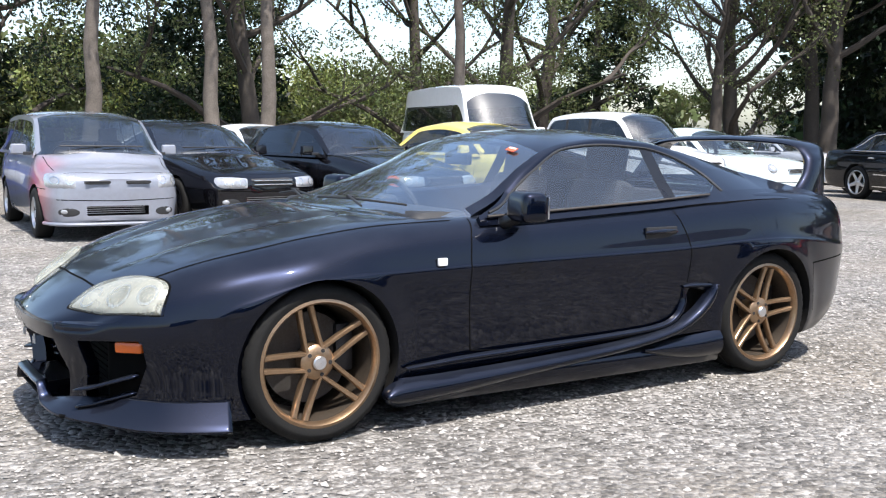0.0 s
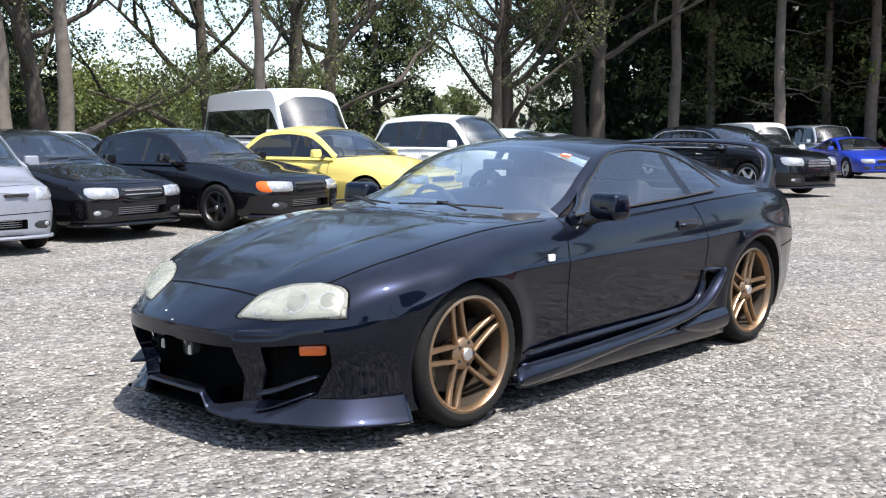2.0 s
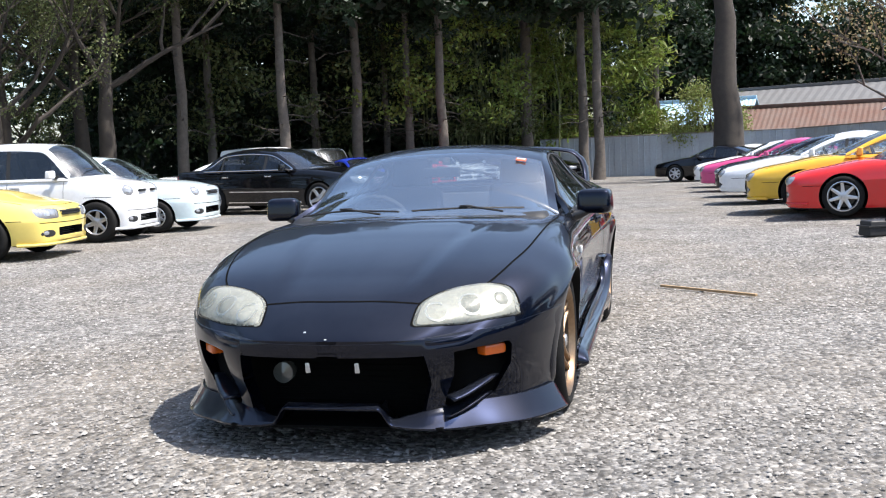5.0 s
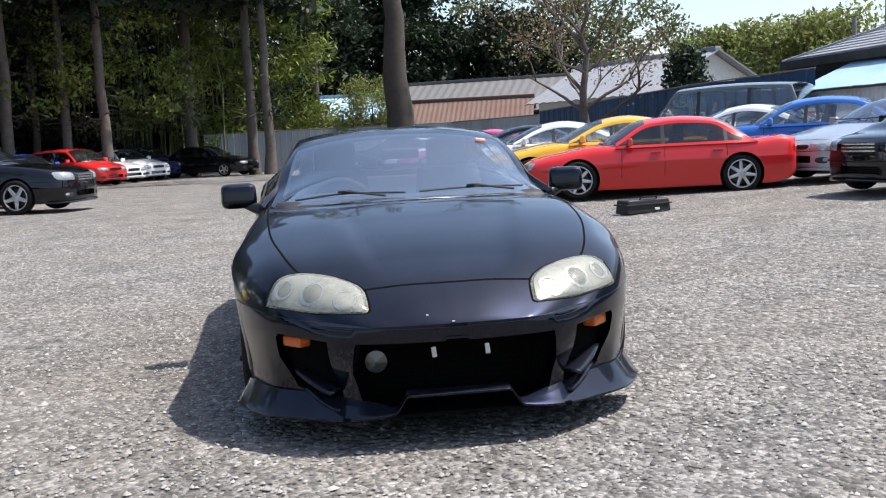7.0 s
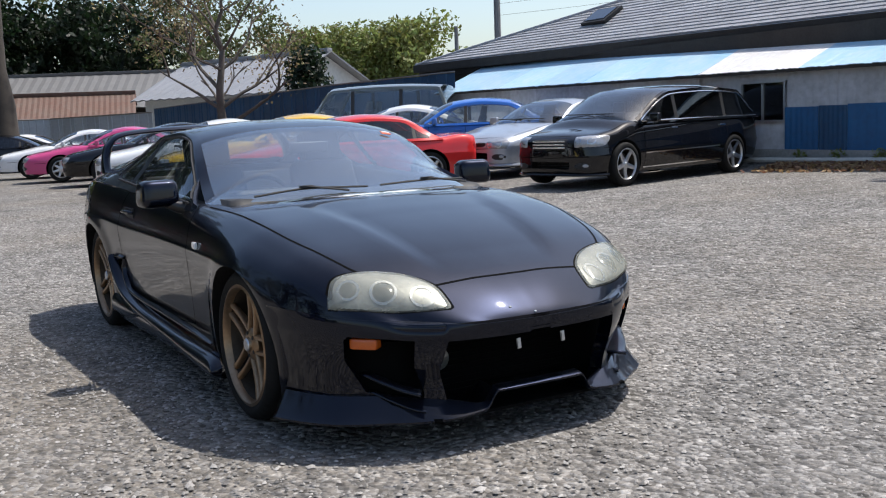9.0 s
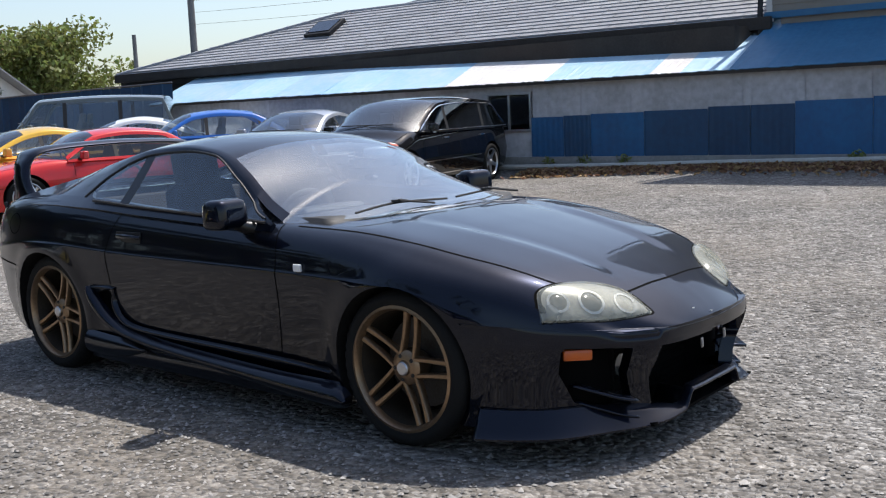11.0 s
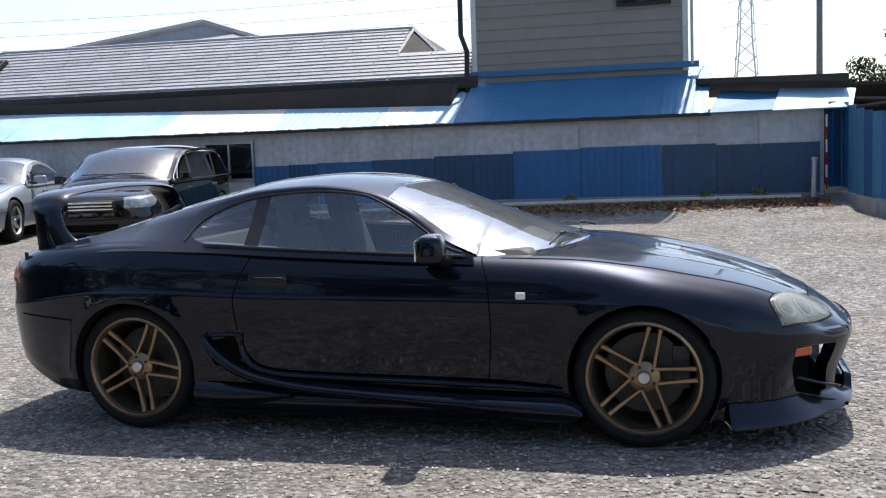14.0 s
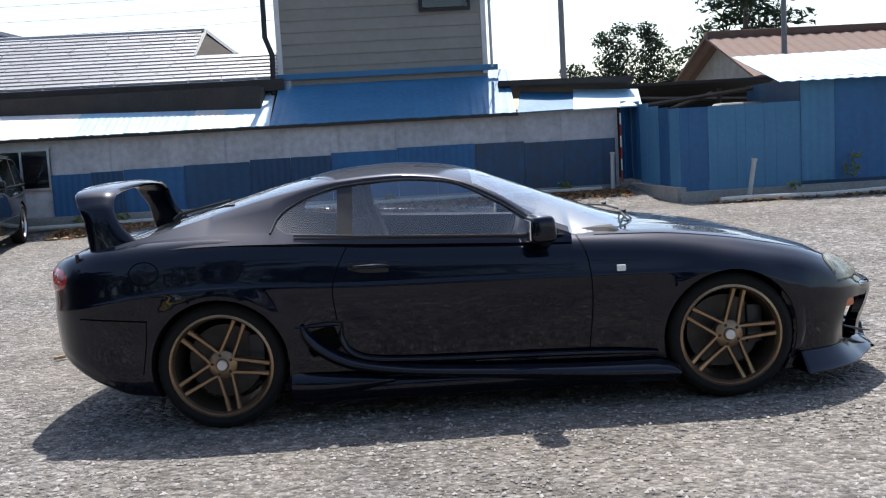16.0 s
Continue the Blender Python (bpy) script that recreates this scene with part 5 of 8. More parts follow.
def long_building():
    rnd = random.Random(11)
    wall = structure("wall_north", Matrix.Identity(4), "low metal-clad wall, grey above and patched blue below", "wall")
    bm = bmesh.new()
    ang = math.atan(0.06)
    for x0, x1, z0, z1 in ((-16.5, -7.25, 0.0, 1.8), (-6.33, 2.95, 0.0, 1.8), (-7.25, -6.33, 0.0, 0.92), (-7.25, -6.33, 1.58, 1.8)):
        xm = (x0 + x1) / 2
        add_box(bm, ((x1 - x0) * 1.0018, 0.16, z1 - z0), Matrix.Translation((xm, wall_line(xm) + 0.10, (z0 + z1) / 2)) @ Matrix.Rotation(ang, 4, 'Z'))
    part("wall_core", bm, M["grey_sheet"], wall, smooth=False)
    x = -16.4
    while x < 2.8:
        w = 0.92
        x1 = min(x + w, 2.9)
        if not (x1 > -7.22 and x < -6.35):
            sheet_piece(wall, "grey_panel", x, x1 - 0.006, 1.15 if x > -6.3 else 0.38, 1.79, M["grey_sheet"], 0.022)
        x += w
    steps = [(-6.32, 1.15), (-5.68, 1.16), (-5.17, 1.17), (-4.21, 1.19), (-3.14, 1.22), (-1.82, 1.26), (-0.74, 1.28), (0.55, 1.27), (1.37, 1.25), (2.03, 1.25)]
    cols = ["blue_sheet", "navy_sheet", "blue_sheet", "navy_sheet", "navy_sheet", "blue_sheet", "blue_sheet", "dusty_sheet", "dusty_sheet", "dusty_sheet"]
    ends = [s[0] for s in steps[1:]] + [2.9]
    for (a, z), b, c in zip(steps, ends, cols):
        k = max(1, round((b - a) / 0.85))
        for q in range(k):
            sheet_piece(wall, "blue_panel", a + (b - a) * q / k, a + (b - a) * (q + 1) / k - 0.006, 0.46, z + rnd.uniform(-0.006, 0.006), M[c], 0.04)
    bm = bmesh.new()
    add_box(bm, (19.2, 0.1, 0.16), Matrix.Translation((-6.7, wall_line(-6.7) - 0.03, 0.40)) @ Matrix.Rotation(ang, 4, 'Z'), 0.01)
    part("wall_kerb", bm, M["concrete"], wall)
    # window beside the parked estate car
    win = structure("window_1", pose(-6.79, wall_line(-6.79), 1.25, 0, 0, math.degrees(ang)), "small aluminium-framed window in metal wall", "window")
    for nm, size, p in (("window_frame", (0.92, 0.06, 0.035), (0, 0, 0.315)), ("window_frame", (0.92, 0.06, 0.035), (0, 0, -0.315)), ("window_frame", (0.035, 0.06, 0.6), (0.443, 0, 0)), ("window_frame", (0.035, 0.06, 0.6), (-0.443, 0, 0)), ("window_frame", (0.03, 0.05, 0.6), (0, 0, 0))):
        bm = bmesh.new()
        add_box(bm, size, Matrix.Translation(p), 0.004)
        part(nm, bm, M["alloy"], win)
    for s in (-1, 1):
        bm = bmesh.new()
        add_box(bm, (0.41, 0.006, 0.6), Matrix.Translation((s * 0.222, 0.01, 0)))
        part("pane", bm, M["dark_glass"], win)
    bm = bmesh.new()
    add_box(bm, (0.9, 0.02, 0.62), Matrix.Translation((0, 0.12, 0)))
    part("window_back", bm, M["dark_wood_and_shade"], win)
    # lean-to of metal sheets along the wall
    lean = structure("lean_to_roof", Matrix.Identity(4), "lean-to roof of pale blue and white metal sheets", "roof")
    seams = [-16.5, -15.2, -13.9, -12.5, -11.1, -9.9, -8.04, -7.43, -6.67, -5.96, -5.32, -4.69, -4.05, -3.53, -2.77, -2.0, -1.1, -0.2, 0.6, 1.25]
    # tone b: sheets below the tower, its cast shadow painted in as darker blue
    tone = ['p', 'p', 'p', 'p', 'p', 'p', 'w', 'w', 'w', 'p', 'p', 'p', 'w', 'p', 'b', 'b', 'b', 'b', 'b']
    mats = {"p": "pale_blue_roof", "w": "white_sheet", "b": "awning_blue"}
    for a, b, c in zip(seams, seams[1:], tone):
        n = 12
        verts, faces = [], []
        skew = -0.08
        for i in range(n + 1):
            xx = a + (b - a) * i / n
            d = 0.004 if i % 2 else 0.0
            lift = rnd.uniform(-0.006, 0.006)
            if c == "b":
                top = wall_line(xx) + 1.52
                verts += [(xx, wall_line(xx) - 0.16, 1.755 + d + lift), (xx, wall_line(xx) + 0.70, 2.17 + d), (xx, top, 2.575 + d)]
                continue
            verts += [(xx, wall_line(xx) - 0.16, 1.755 + d + lift), (xx + skew * 0.5, wall_line(xx) + 0.55, 2.05 + d), (xx + skew, wall_line(xx) + 1.3, 2.365 + d)]
        for i in range(n):
            for q in (0, 1):
                faces.append((3 * i + q, 3 * i + 3 + q, 3 * i + 4 + q, 3 * i + 1 + q))
        o = ob_from("roof_sheet", verts, faces, M[mats[c]], False, lean)
        o.modifiers.new("thickness", 'SOLIDIFY').thickness = 0.012
    bm = bmesh.new()
    add_box(bm, (17.8, 0.06, 0.05), Matrix.Translation((-7.6, wall_line(-7.6) - 0.12, 1.725)) @ Matrix.Rotation(ang, 4, 'Z'))
    part("eaves_board", bm, M["dark_wood_and_shade"], lean)
    # low roof beside the tower: shaded part painted darker blue, lit part pale
    low = structure("low_roof", Matrix.Identity(4), "low tin roof, blue sheets coloured as a shaded and a lit part", "roof")
    for a, b, c in ((1.27, 2.2, "awning_blue"), (2.2, 3.35, "pale_blue_roof")):
        verts = [(a, wall_line(a) - 0.15, 1.75), (b, wall_line(b) - 0.15, 1.76), (b + 0.15, wall_line(b) + 0.9, 2.07), (a + 0.15, wall_line(a) + 0.9, 2.12)]
        o = ob_from("roof_sheet", verts, [(0, 1, 2, 3)], M[c], False, low)
        o.modifiers.new("thickness", 'SOLIDIFY').thickness = 0.02
    bm = bmesh.new()
    add_box(bm, (2.33, 1.6, 0.10), Matrix.Translation((2.20, 12.75, 2.18)) @ Matrix.Rotation(0.013, 4, 'Y') @ Matrix.Rotation(-0.10, 4, 'X'), 0.01)
    part("tin_cover", bm, M["dark_wood_and_shade"], low)
    # slate roof with hip, dormer gable and skylight
    roof = structure("main_roof", Matrix.Identity(4), "grey slate hipped roof with small gable and skylight", "roof")

    def rp(x, v):
        return (x, 12.42 + 0.06 * x + v, 2.6 + 0.65 * v)
    rows = 15
    vmax = 1.62
    for k in range(rows):
        v0, v1 = vmax * k / rows, vmax * (k + 1) / rows + 0.03
        xl = -19.4 + 6.3 * (v0 / vmax)
        xr = -2.78 if v0 < 0.72 else -4.33
        verts, faces = [], []
        xs = [xl]
        while xs[-1] < xr - 0.6:
            xs.append(xs[-1] + 0.55 + 0.1 * rnd.random())
        xs.append(xr)
        for a, b in zip(xs, xs[1:]):
            i = len(verts)
            p, q, r2, s2 = rp(a, v0), rp(b - 0.012, v0), rp(b - 0.012, v1), rp(a, v1)
            e = rnd.uniform(0, 0.004)
            verts += [(p[0], p[1], p[2] + 0.034 + e), (q[0], q[1], q[2] + 0.034 + e), (r2[0], r2[1], r2[2] + 0.012), (s2[0], s2[1], s2[2] + 0.012), (p[0], p[1], p[2] + 0.01), (q[0], q[1], q[2] + 0.01)]
            faces += [(i, i + 1, i + 2, i + 3), (i + 4, i + 5, i + 1, i)]
        ob_from("slate_course", verts, faces, M["roof_slate"], False, roof)
    el, er = rp(-19.5, -0.05), rp(-2.72, -0.05)
    tl, tr = rp(-13.1, vmax), rp(-4.3, vmax)
    mr, mrt = rp(-2.72, 0.75), rp(-4.3, 0.75)
    back = 15.6
    ob_from("roof_deck", [el, er, mr, mrt, tr, tl, (-20, 15.5, 2.5), (-2.72, back, 2.4)], [(0, 1, 2, 3, 4, 5), (0, 5, 6), (5, 4, 7, 6), (3, 2, 7), (4, 3, 7)], M["roof_slate"], False, roof)
    bm = bmesh.new()
    add_box(bm, (16.9, 0.12, 0.2), Matrix.Translation((-11.1, 12.36 + 0.06 * -11.1, 2.48)) @ Matrix.Rotation(ang, 4, 'Z'), 0.01)
    add_box(bm, (16.9, 0.05, 0.2), Matrix.Translation((-11.1, 12.5 + 0.06 * -11.1, 2.36)) @ Matrix.Rotation(ang, 4, 'Z'), 0.01)
    part("fascia", bm, M["dark_wood_and_shade"], roof)
    bm = bmesh.new()
    add_tube(bm, [el, tl], 0.06, 8)
    add_tube(bm, [tl, tr], 0.05, 8)
    part("ridge_tiles", bm, M["roof_slate"], roof)
    a, b, c = rp(-4.35, 0.80), rp(-4.28, vmax), rp(-3.6, 0.80)
    ob_from("gable_end", [(a[0], a[1] - 0.02, a[2]), (c[0], c[1], c[2]), (b[0] + 0.02, b[1] - 0.02, b[2] - 0.04)], [(0, 1, 2)], M["dark_wood_and_shade"], False, roof)
    bm = bmesh.new()
    add_tube(bm, [(a[0], a[1], a[2]), (b[0], b[1], b[2])], 0.035, 4)
    add_tube(bm, [(c[0], c[1], c[2]), (b[0], b[1], b[2])], 0.035, 4)
    part("barge_board", bm, M["plaster"], roof)
    s = rp(-13.2, 0.95)
    bm = bmesh.new()
    add_box(bm, (0.85, 0.6, 0.1), Matrix.Translation((s[0], s[1], s[2] + 0.06)) @ Matrix.Rotation(math.atan(0.65), 4, 'X'), 0.01)
    sk = part("skylight", bm, M["dark_trim"], roof)
    bm = bmesh.new()
    add_box(bm, (0.7, 0.46, 0.01), Matrix.Translation((s[0], s[1] - 0.03, s[2] + 0.115)) @ Matrix.Rotation(math.atan(0.65), 4, 'X'))
    part("pane", bm, M["dark_glass"], sk)
    # higher roof further back
    back_roof = tagged(ob_from("rear_roof", [(-13.4, 14.2, 3.6), (-7.6, 15.2, 3.62), (-9.3, 16.2, 4.12), (-10.0, 16.0, 4.36), (-14.5, 18.5, 3.4), (-7.2, 18.5, 3.4)], [(0, 1, 2, 3), (0, 3, 4), (1, 5, 2), (2, 5, 4, 3)], M["roof_slate"], False), "second grey tiled roof behind the first", "roof", kind="structure")
    bm = bmesh.new()
    add_tube(bm, [(-13.4, 14.2, 3.63), (-10.0, 16.0, 4.39)], 0.07, 6)
    add_tube(bm, [(-10.0, 16.0, 4.39), (-9.3, 16.2, 4.15), (-7.6, 15.2, 3.65)], 0.07, 6)
    part("ridge_tiles", bm, M["roof_slate"], back_roof)
    # core coloured dark: the shade under the slate eaves is painted in
    bm = bmesh.new()
    add_box(bm, (16, 5, 2.4), Matrix.Translation((-11, 14.6 - 0.5, 1.25)))
    tagged(part("building_core", bm, M["dark_wood_and_shade"], None, smooth=False), "building under the slate roof, eave shade put into its dark colour", "building", kind="structure")
    # tower clad with beige boards
    tower = structure("tower", Matrix.Identity(4), "tall beige weatherboarded block above the lean-to", "building")
    bm = bmesh.new()
    add_box(bm, (3.46, 3.4, 5.2), Matrix.Translation((-0.93, 14.12, 4.9)) @ Matrix.Rotation(ang, 4, 'Z'))
    part("tower_core", bm, M["siding"], tower, smooth=False)
    z = 2.56
    while z < 7.4:
        bm = bmesh.new()
        add_box(bm, (3.5, 0.018, 0.205), Matrix.Translation((-0.93, 12.385, z + 0.1)) @ Matrix.Rotation(ang, 4, 'Z') @ Matrix.Rotation(-0.07, 4, 'X'))
        part("weatherboard", bm, M["siding"], tower, smooth=False)
        z += 0.2
    bm = bmesh.new()
    for xx in (-2.72, 0.86):
        add_box(bm, (0.09, 0.09, 5.0), Matrix.Translation((xx, 12.40 + 0.06 * (xx + 0.93), 5.0)), 0.01)
    part("corner_trim", bm, M["plaster"], tower)
    bm = bmesh.new()
    add_tube(bm, [(-2.86, 12.2, 2.3), (-2.84, 12.22, 3.0), (-2.95, 12.25, 3.3), (-2.92, 12.25, 7.0)], 0.045, 8)
    part("downpipe", bm, M["dark_trim"], tower)
    bm = bmesh.new()
    add_tube(bm, [(0.97, 12.4, 2.6), (0.97, 12.4, 7.3)], 0.025, 8)
    part("downpipe", bm, M["plastic_pipe"], tower)
    bm = bmesh.new()
    add_box(bm, (0.9, 0.05, 0.9), Matrix.Translation((0.19, 12.40, 4.06)) @ Matrix.Rotation(ang, 4, 'Z'), 0.01)
    w2 = part("window", bm, M["dark_trim"], tower)
    bm = bmesh.new()
    add_box(bm, (0.78, 0.02, 0.78), Matrix.Translation((0.19, 12.365, 4.06)) @ Matrix.Rotation(ang, 4, 'Z'))
    part("pane", bm, M["dark_glass"], w2)
    bm = bmesh.new()
    add_box(bm, (3.88, 0.05, 0.10), Matrix.Translation((-0.86, 12.37, 2.60)) @ Matrix.Rotation(math.atan2(0.24, 4.1), 4, 'Z'), 0.004)
    part("base_flashing", bm, M["awning_blue"], tower)


def metal_fence(name, label, pts, z_of, h, material, width=0.45, cap=None, rib=0.025):
    """A fence of upright metal sheets, one piece a sheet, along a line."""
    f = structure(name, Matrix.Identity(4), label, "fence")
    rnd = random.Random(3)
    for (xa, ya), (xb, yb) in zip(pts, pts[1:]):
        L = math.hypot(xb - xa, yb - ya)
        n = max(1, round(L / width))
        a = math.atan2(yb - ya, xb - xa)
        shared = {}
        for k in range(n):
            u = (k + 0.5) / n
            x, y = xa + (xb - xa) * u, ya + (yb - ya) * u
            key = "sheet"
            if key not in shared:
                w = L / n
                prof = [(-w / 2, 0), (-w / 2 + 0.03, rib), (-w * 0.2, rib), (-w * 0.17, 0), (w * 0.17, 0), (w * 0.2, rib), (w / 2 - 0.03, rib), (w / 2 - 0.004, 0)]
                verts = [(p, d, z) for p, d in prof for z in (0, h)]
                o = ob_from("fence_sheet", verts, [(2 * i, 2 * i + 2, 2 * i + 3, 2 * i + 1) for i in range(len(prof) - 1)], material[0] if isinstance(material, list) else material, False, f)
                o.modifiers.new("thickness", 'SOLIDIFY').thickness = 0.004
                shared[key] = o
            else:
                o = shared[key].copy()
                scene.collection.objects.link(o)
                o.parent = f
            if isinstance(material, list):
                mm = rnd.choice(material)
                if mm is not material[0]:
                    o.data = o.data.copy()
                    o.data.materials[0] = mm
            o.matrix_basis = pose(x, y, z_of(x, y) + rnd.uniform(-0.01, 0.01), 0, 0, math.degrees(a))
        if cap:
            bm = bmesh.new()
            zz = (z_of(xa, ya) + h, z_of(xb, yb) + h)
            add_tube(bm, [(xa, ya, zz[0]), (xb, yb, zz[1])], cap, 6)
            part("top_rail", bm, M["steel"], f)
    return f


def blue_yard():
    gz = lambda x, y: ground_z(x, y)
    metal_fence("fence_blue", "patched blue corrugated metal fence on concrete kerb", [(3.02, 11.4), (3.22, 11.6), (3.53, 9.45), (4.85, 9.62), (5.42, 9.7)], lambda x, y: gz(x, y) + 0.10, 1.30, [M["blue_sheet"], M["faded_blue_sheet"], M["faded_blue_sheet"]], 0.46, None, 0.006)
    kerb = structure("fence_kerb", Matrix.Identity(4), "concrete kerb under the blue fence", "kerb")
    for a, b in (((3.22, 11.6), (3.53, 9.42)), ((3.5, 9.42), (7.6, 9.72))):
        bm = bmesh.new()
        mx, my = (a[0] + b[0]) / 2, (a[1] + b[1]) / 2
        add_box(bm, (math.hypot(b[0] - a[0], b[1] - a[1]), 0.14, 0.26), Matrix.Translation((mx, my, gz(mx, my) + 0.02)) @ Matrix.Rotation(math.atan2(b[1] - a[1], b[0] - a[0]), 4, 'Z'), 0.012)
        part("kerb_stone", bm, M["concrete"], kerb)
    # blue shed with a pale corrugated roof
    shed = structure("blue_shed", Matrix.Identity(4), "blue sheet-metal shed with pale corrugated roof", "shed")
    bm = bmesh.new()
    add_box(bm, (5.2, 2.6, 1.62), Matrix.Translation((8.02, 11.02, 1.2)))
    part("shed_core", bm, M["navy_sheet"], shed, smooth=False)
    x = 5.42
    k = 0
    while x < 10.4:
        w = 0.52 if k == 0 else 0.9
        n = 16
        verts, faces = [], []
        for i in range(n + 1):
            xx = x + (w - 0.006) * i / n
            d = 0.005 if i % 4 in (1, 2) else 0.0
            verts += [(xx, 9.69 - d, 0.45), (xx, 9.69 - d, 1.98)]
        for i in range(n):
            faces.append((2 * i, 2 * i + 2, 2 * i + 3, 2 * i + 1))
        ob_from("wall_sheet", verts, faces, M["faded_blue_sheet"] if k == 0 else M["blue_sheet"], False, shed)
        x += w
        k += 1
    n = 60
    verts, faces = [], []
    for i in range(n + 1):
        xx = 5.05 + 5.8 * i / n
        d = 0.012 if i % 2 else 0
        verts += [(xx, 9.5, 1.95 + d), (xx - 0.35 * 0, 11.9, 2.5 + d)]
    for i in range(n):
        faces.append((2 * i, 2 * i + 2, 2 * i + 3, 2 * i + 1))
    o = ob_from("roof_sheet", verts, faces, M["pale_blue_roof"], False, shed)
    o.modifiers.new("thickness", 'SOLIDIFY').thickness = 0.01
    # junk roof poles and dark beams behind the fence
    junk = structure("open_shelter", Matrix.Identity(4), "dark open shelter with sagging roof poles", "shelter")
    bm = bmesh.new()
    add_box(bm, (3.0, 1.6, 0.05), Matrix.Translation((4.6, 13.6, 2.06)) @ Matrix.Rotation(-0.12, 4, 'X'))
    add_box(bm, (3.0, 0.1, 1.7), Matrix.Translation((4.6, 14.4, 1.2)))
    part("shelter_roof", bm, M["dark_wood_and_shade"], junk, smooth=False)
    for a, b in (((3.4, 12.1, 1.75), (5.6, 12.0, 1.98)), ((3.5, 12.4, 1.9), (5.5, 12.6, 1.8)), ((4.9, 12.2, 0.4), (4.9, 12.2, 2.0)), ((3.9, 12.3, 1.62), (4.8, 12.3, 1.92))):
        bm = bmesh.new()
        add_tube(bm, [a, b], 0.04, 6)
        part("pole", bm, M["dark_wood_and_shade"], junk)
    old = empty("covered_cart", pose(5.0, 11.5, 0.95), "small cart under a grey-green cover", "cart")
    bm = bmesh.new()
    add_box(bm, (0.95, 0.7, 0.3), Matrix.Translation((0, 0, 0.62)), 0.08, 3, (0.75, 0.8))
    part("cover", bm, M["concrete"], old)
    bm = bmesh.new()
    add_box(bm, (0.9, 0.65, 1.1), Matrix.Translation((0, 0, -0.05)), 0.02)
    part("cart_body", bm, M["dark_wood_and_shade"], old)
    for x, y, lean, hh in ((2.78, 11.05, 0.02, 0.62), (4.47, 9.25, 0.16, 0.60)):
        z = gz(x, y)
        p = empty("marker_post", pose(x, y, z - 0.02, 0, math.degrees(lean), 0), "short off-white plastic pipe post, slightly leaning", "post", "posts by the fence")
        bm = bmesh.new()
        add_tube(bm, [(0, 0, 0), (0, 0, hh)], 0.035, 12)
        q = part("pipe", bm, M["plastic_pipe"], p)
        bm = bmesh.new()
        add_tube(bm, [(0, 0, hh - 0.005), (0, 0, hh + 0.03)], 0.045, 12)
        part("cap", bm, M["plastic_pipe"], p)
    surv = empty("survey_pole", pose(2.98, 11.25, gz(2.98, 11.25)), "red and white banded pole against blue sheet", "pole")
    for k in range(6):
        bm = bmesh.new()
        add_tube(bm, [(0, 0, 0.1 + k * 0.19), (0, 0, 0.29 + k * 0.19)], 0.014, 8)
        part("band", bm, M["white_sheet"] if k % 2 else M["red_lens"], surv)
    for a, b, nm in (((-15.5, 10.0), (2.6, 11.05), "gutter_pipe"), ((3.95, 8.9), (9.5, 9.35), "ground_pipe")):
        t = empty(nm, Matrix.Identity(4), "grey-white plastic pipe lying along the wall foot", "pipe")
        pts = []
        for k in range(30):
            u = k / 29
            x, y = a[0] + (b[0] - a[0]) * u, a[1] + (b[1] - a[1]) * u
            pts.append((x, y, gz(x, y) + 0.045 + 0.01 * math.sin(u * 17)))
        bm = bmesh.new()
        add_tube(bm, pts, 0.04, 8)
        part("pipe", bm, M["plastic_pipe"], t)


long_building()
blue_yard()


# ---- fences, houses and poles further off ----
metal_fence("fence_west", "grey sheet-metal boundary fence", [(-45.8, -6.6), (-43.9, 5.5), (-37.2, 8.4)], ground_z, 1.95, M["fence_grey"], 0.9, 0.03)
metal_fence("fence_navy", "dark navy corrugated fence beside parked cars", [(-36.0, 8.2), (-20.0, 8.9), (-15.9, 10.3)], ground_z, 2.05, M["navy_sheet"], 0.8, 0.02)


def gabled_house(name, x, y, rz, L, W, eave, ridge, wallm, roofm, label, over=0.5, ribs=0):
    h = empty(name, pose(x, y, ground_z(x, y) - 0.1, 0, 0, rz), label, "house")
    bm = bmesh.new()
    add_box(bm, (L, W, eave), Matrix.Translation((0, 0, eave / 2)))
    for s in (-1, 1):
        v = [bm.verts.new((s * L / 2, -W / 2, eave)), bm.verts.new((s * L / 2, W / 2, eave)), bm.verts.new((s * L / 2, 0, ridge))]
        bm.faces.new(v)
    part("wall", bm, wallm, h, smooth=False)
    sl = (ridge - eave) / (W / 2)
    for s in (-1, 1):
        n = ribs or 30
        verts, faces = [], []
        for i in range(n + 1):
            xx = -L / 2 - over + (L + 2 * over) * i / n
            d = (0.05 if n < 50 else 0.03) if i % 2 else 0.0
            verts += [(xx, s * (W / 2 + over), eave - sl * over + d), (xx, 0, ridge + 0.03 + d)]
        for i in range(n):
            faces.append((2 * i, 2 * i + 2, 2 * i + 3, 2 * i + 1))
        o = ob_from("roof", verts, faces, roofm, False, h)
        o.modifiers.new("thickness", 'SOLIDIFY').thickness = 0.06
    bm = bmesh.new()
    add_box(bm, (L + 2 * over, 0.3, 0.18), Matrix.Translation((0, 0, ridge + 0.08)), 0.04)
    part("ridge", bm, roofm, h)
    return h


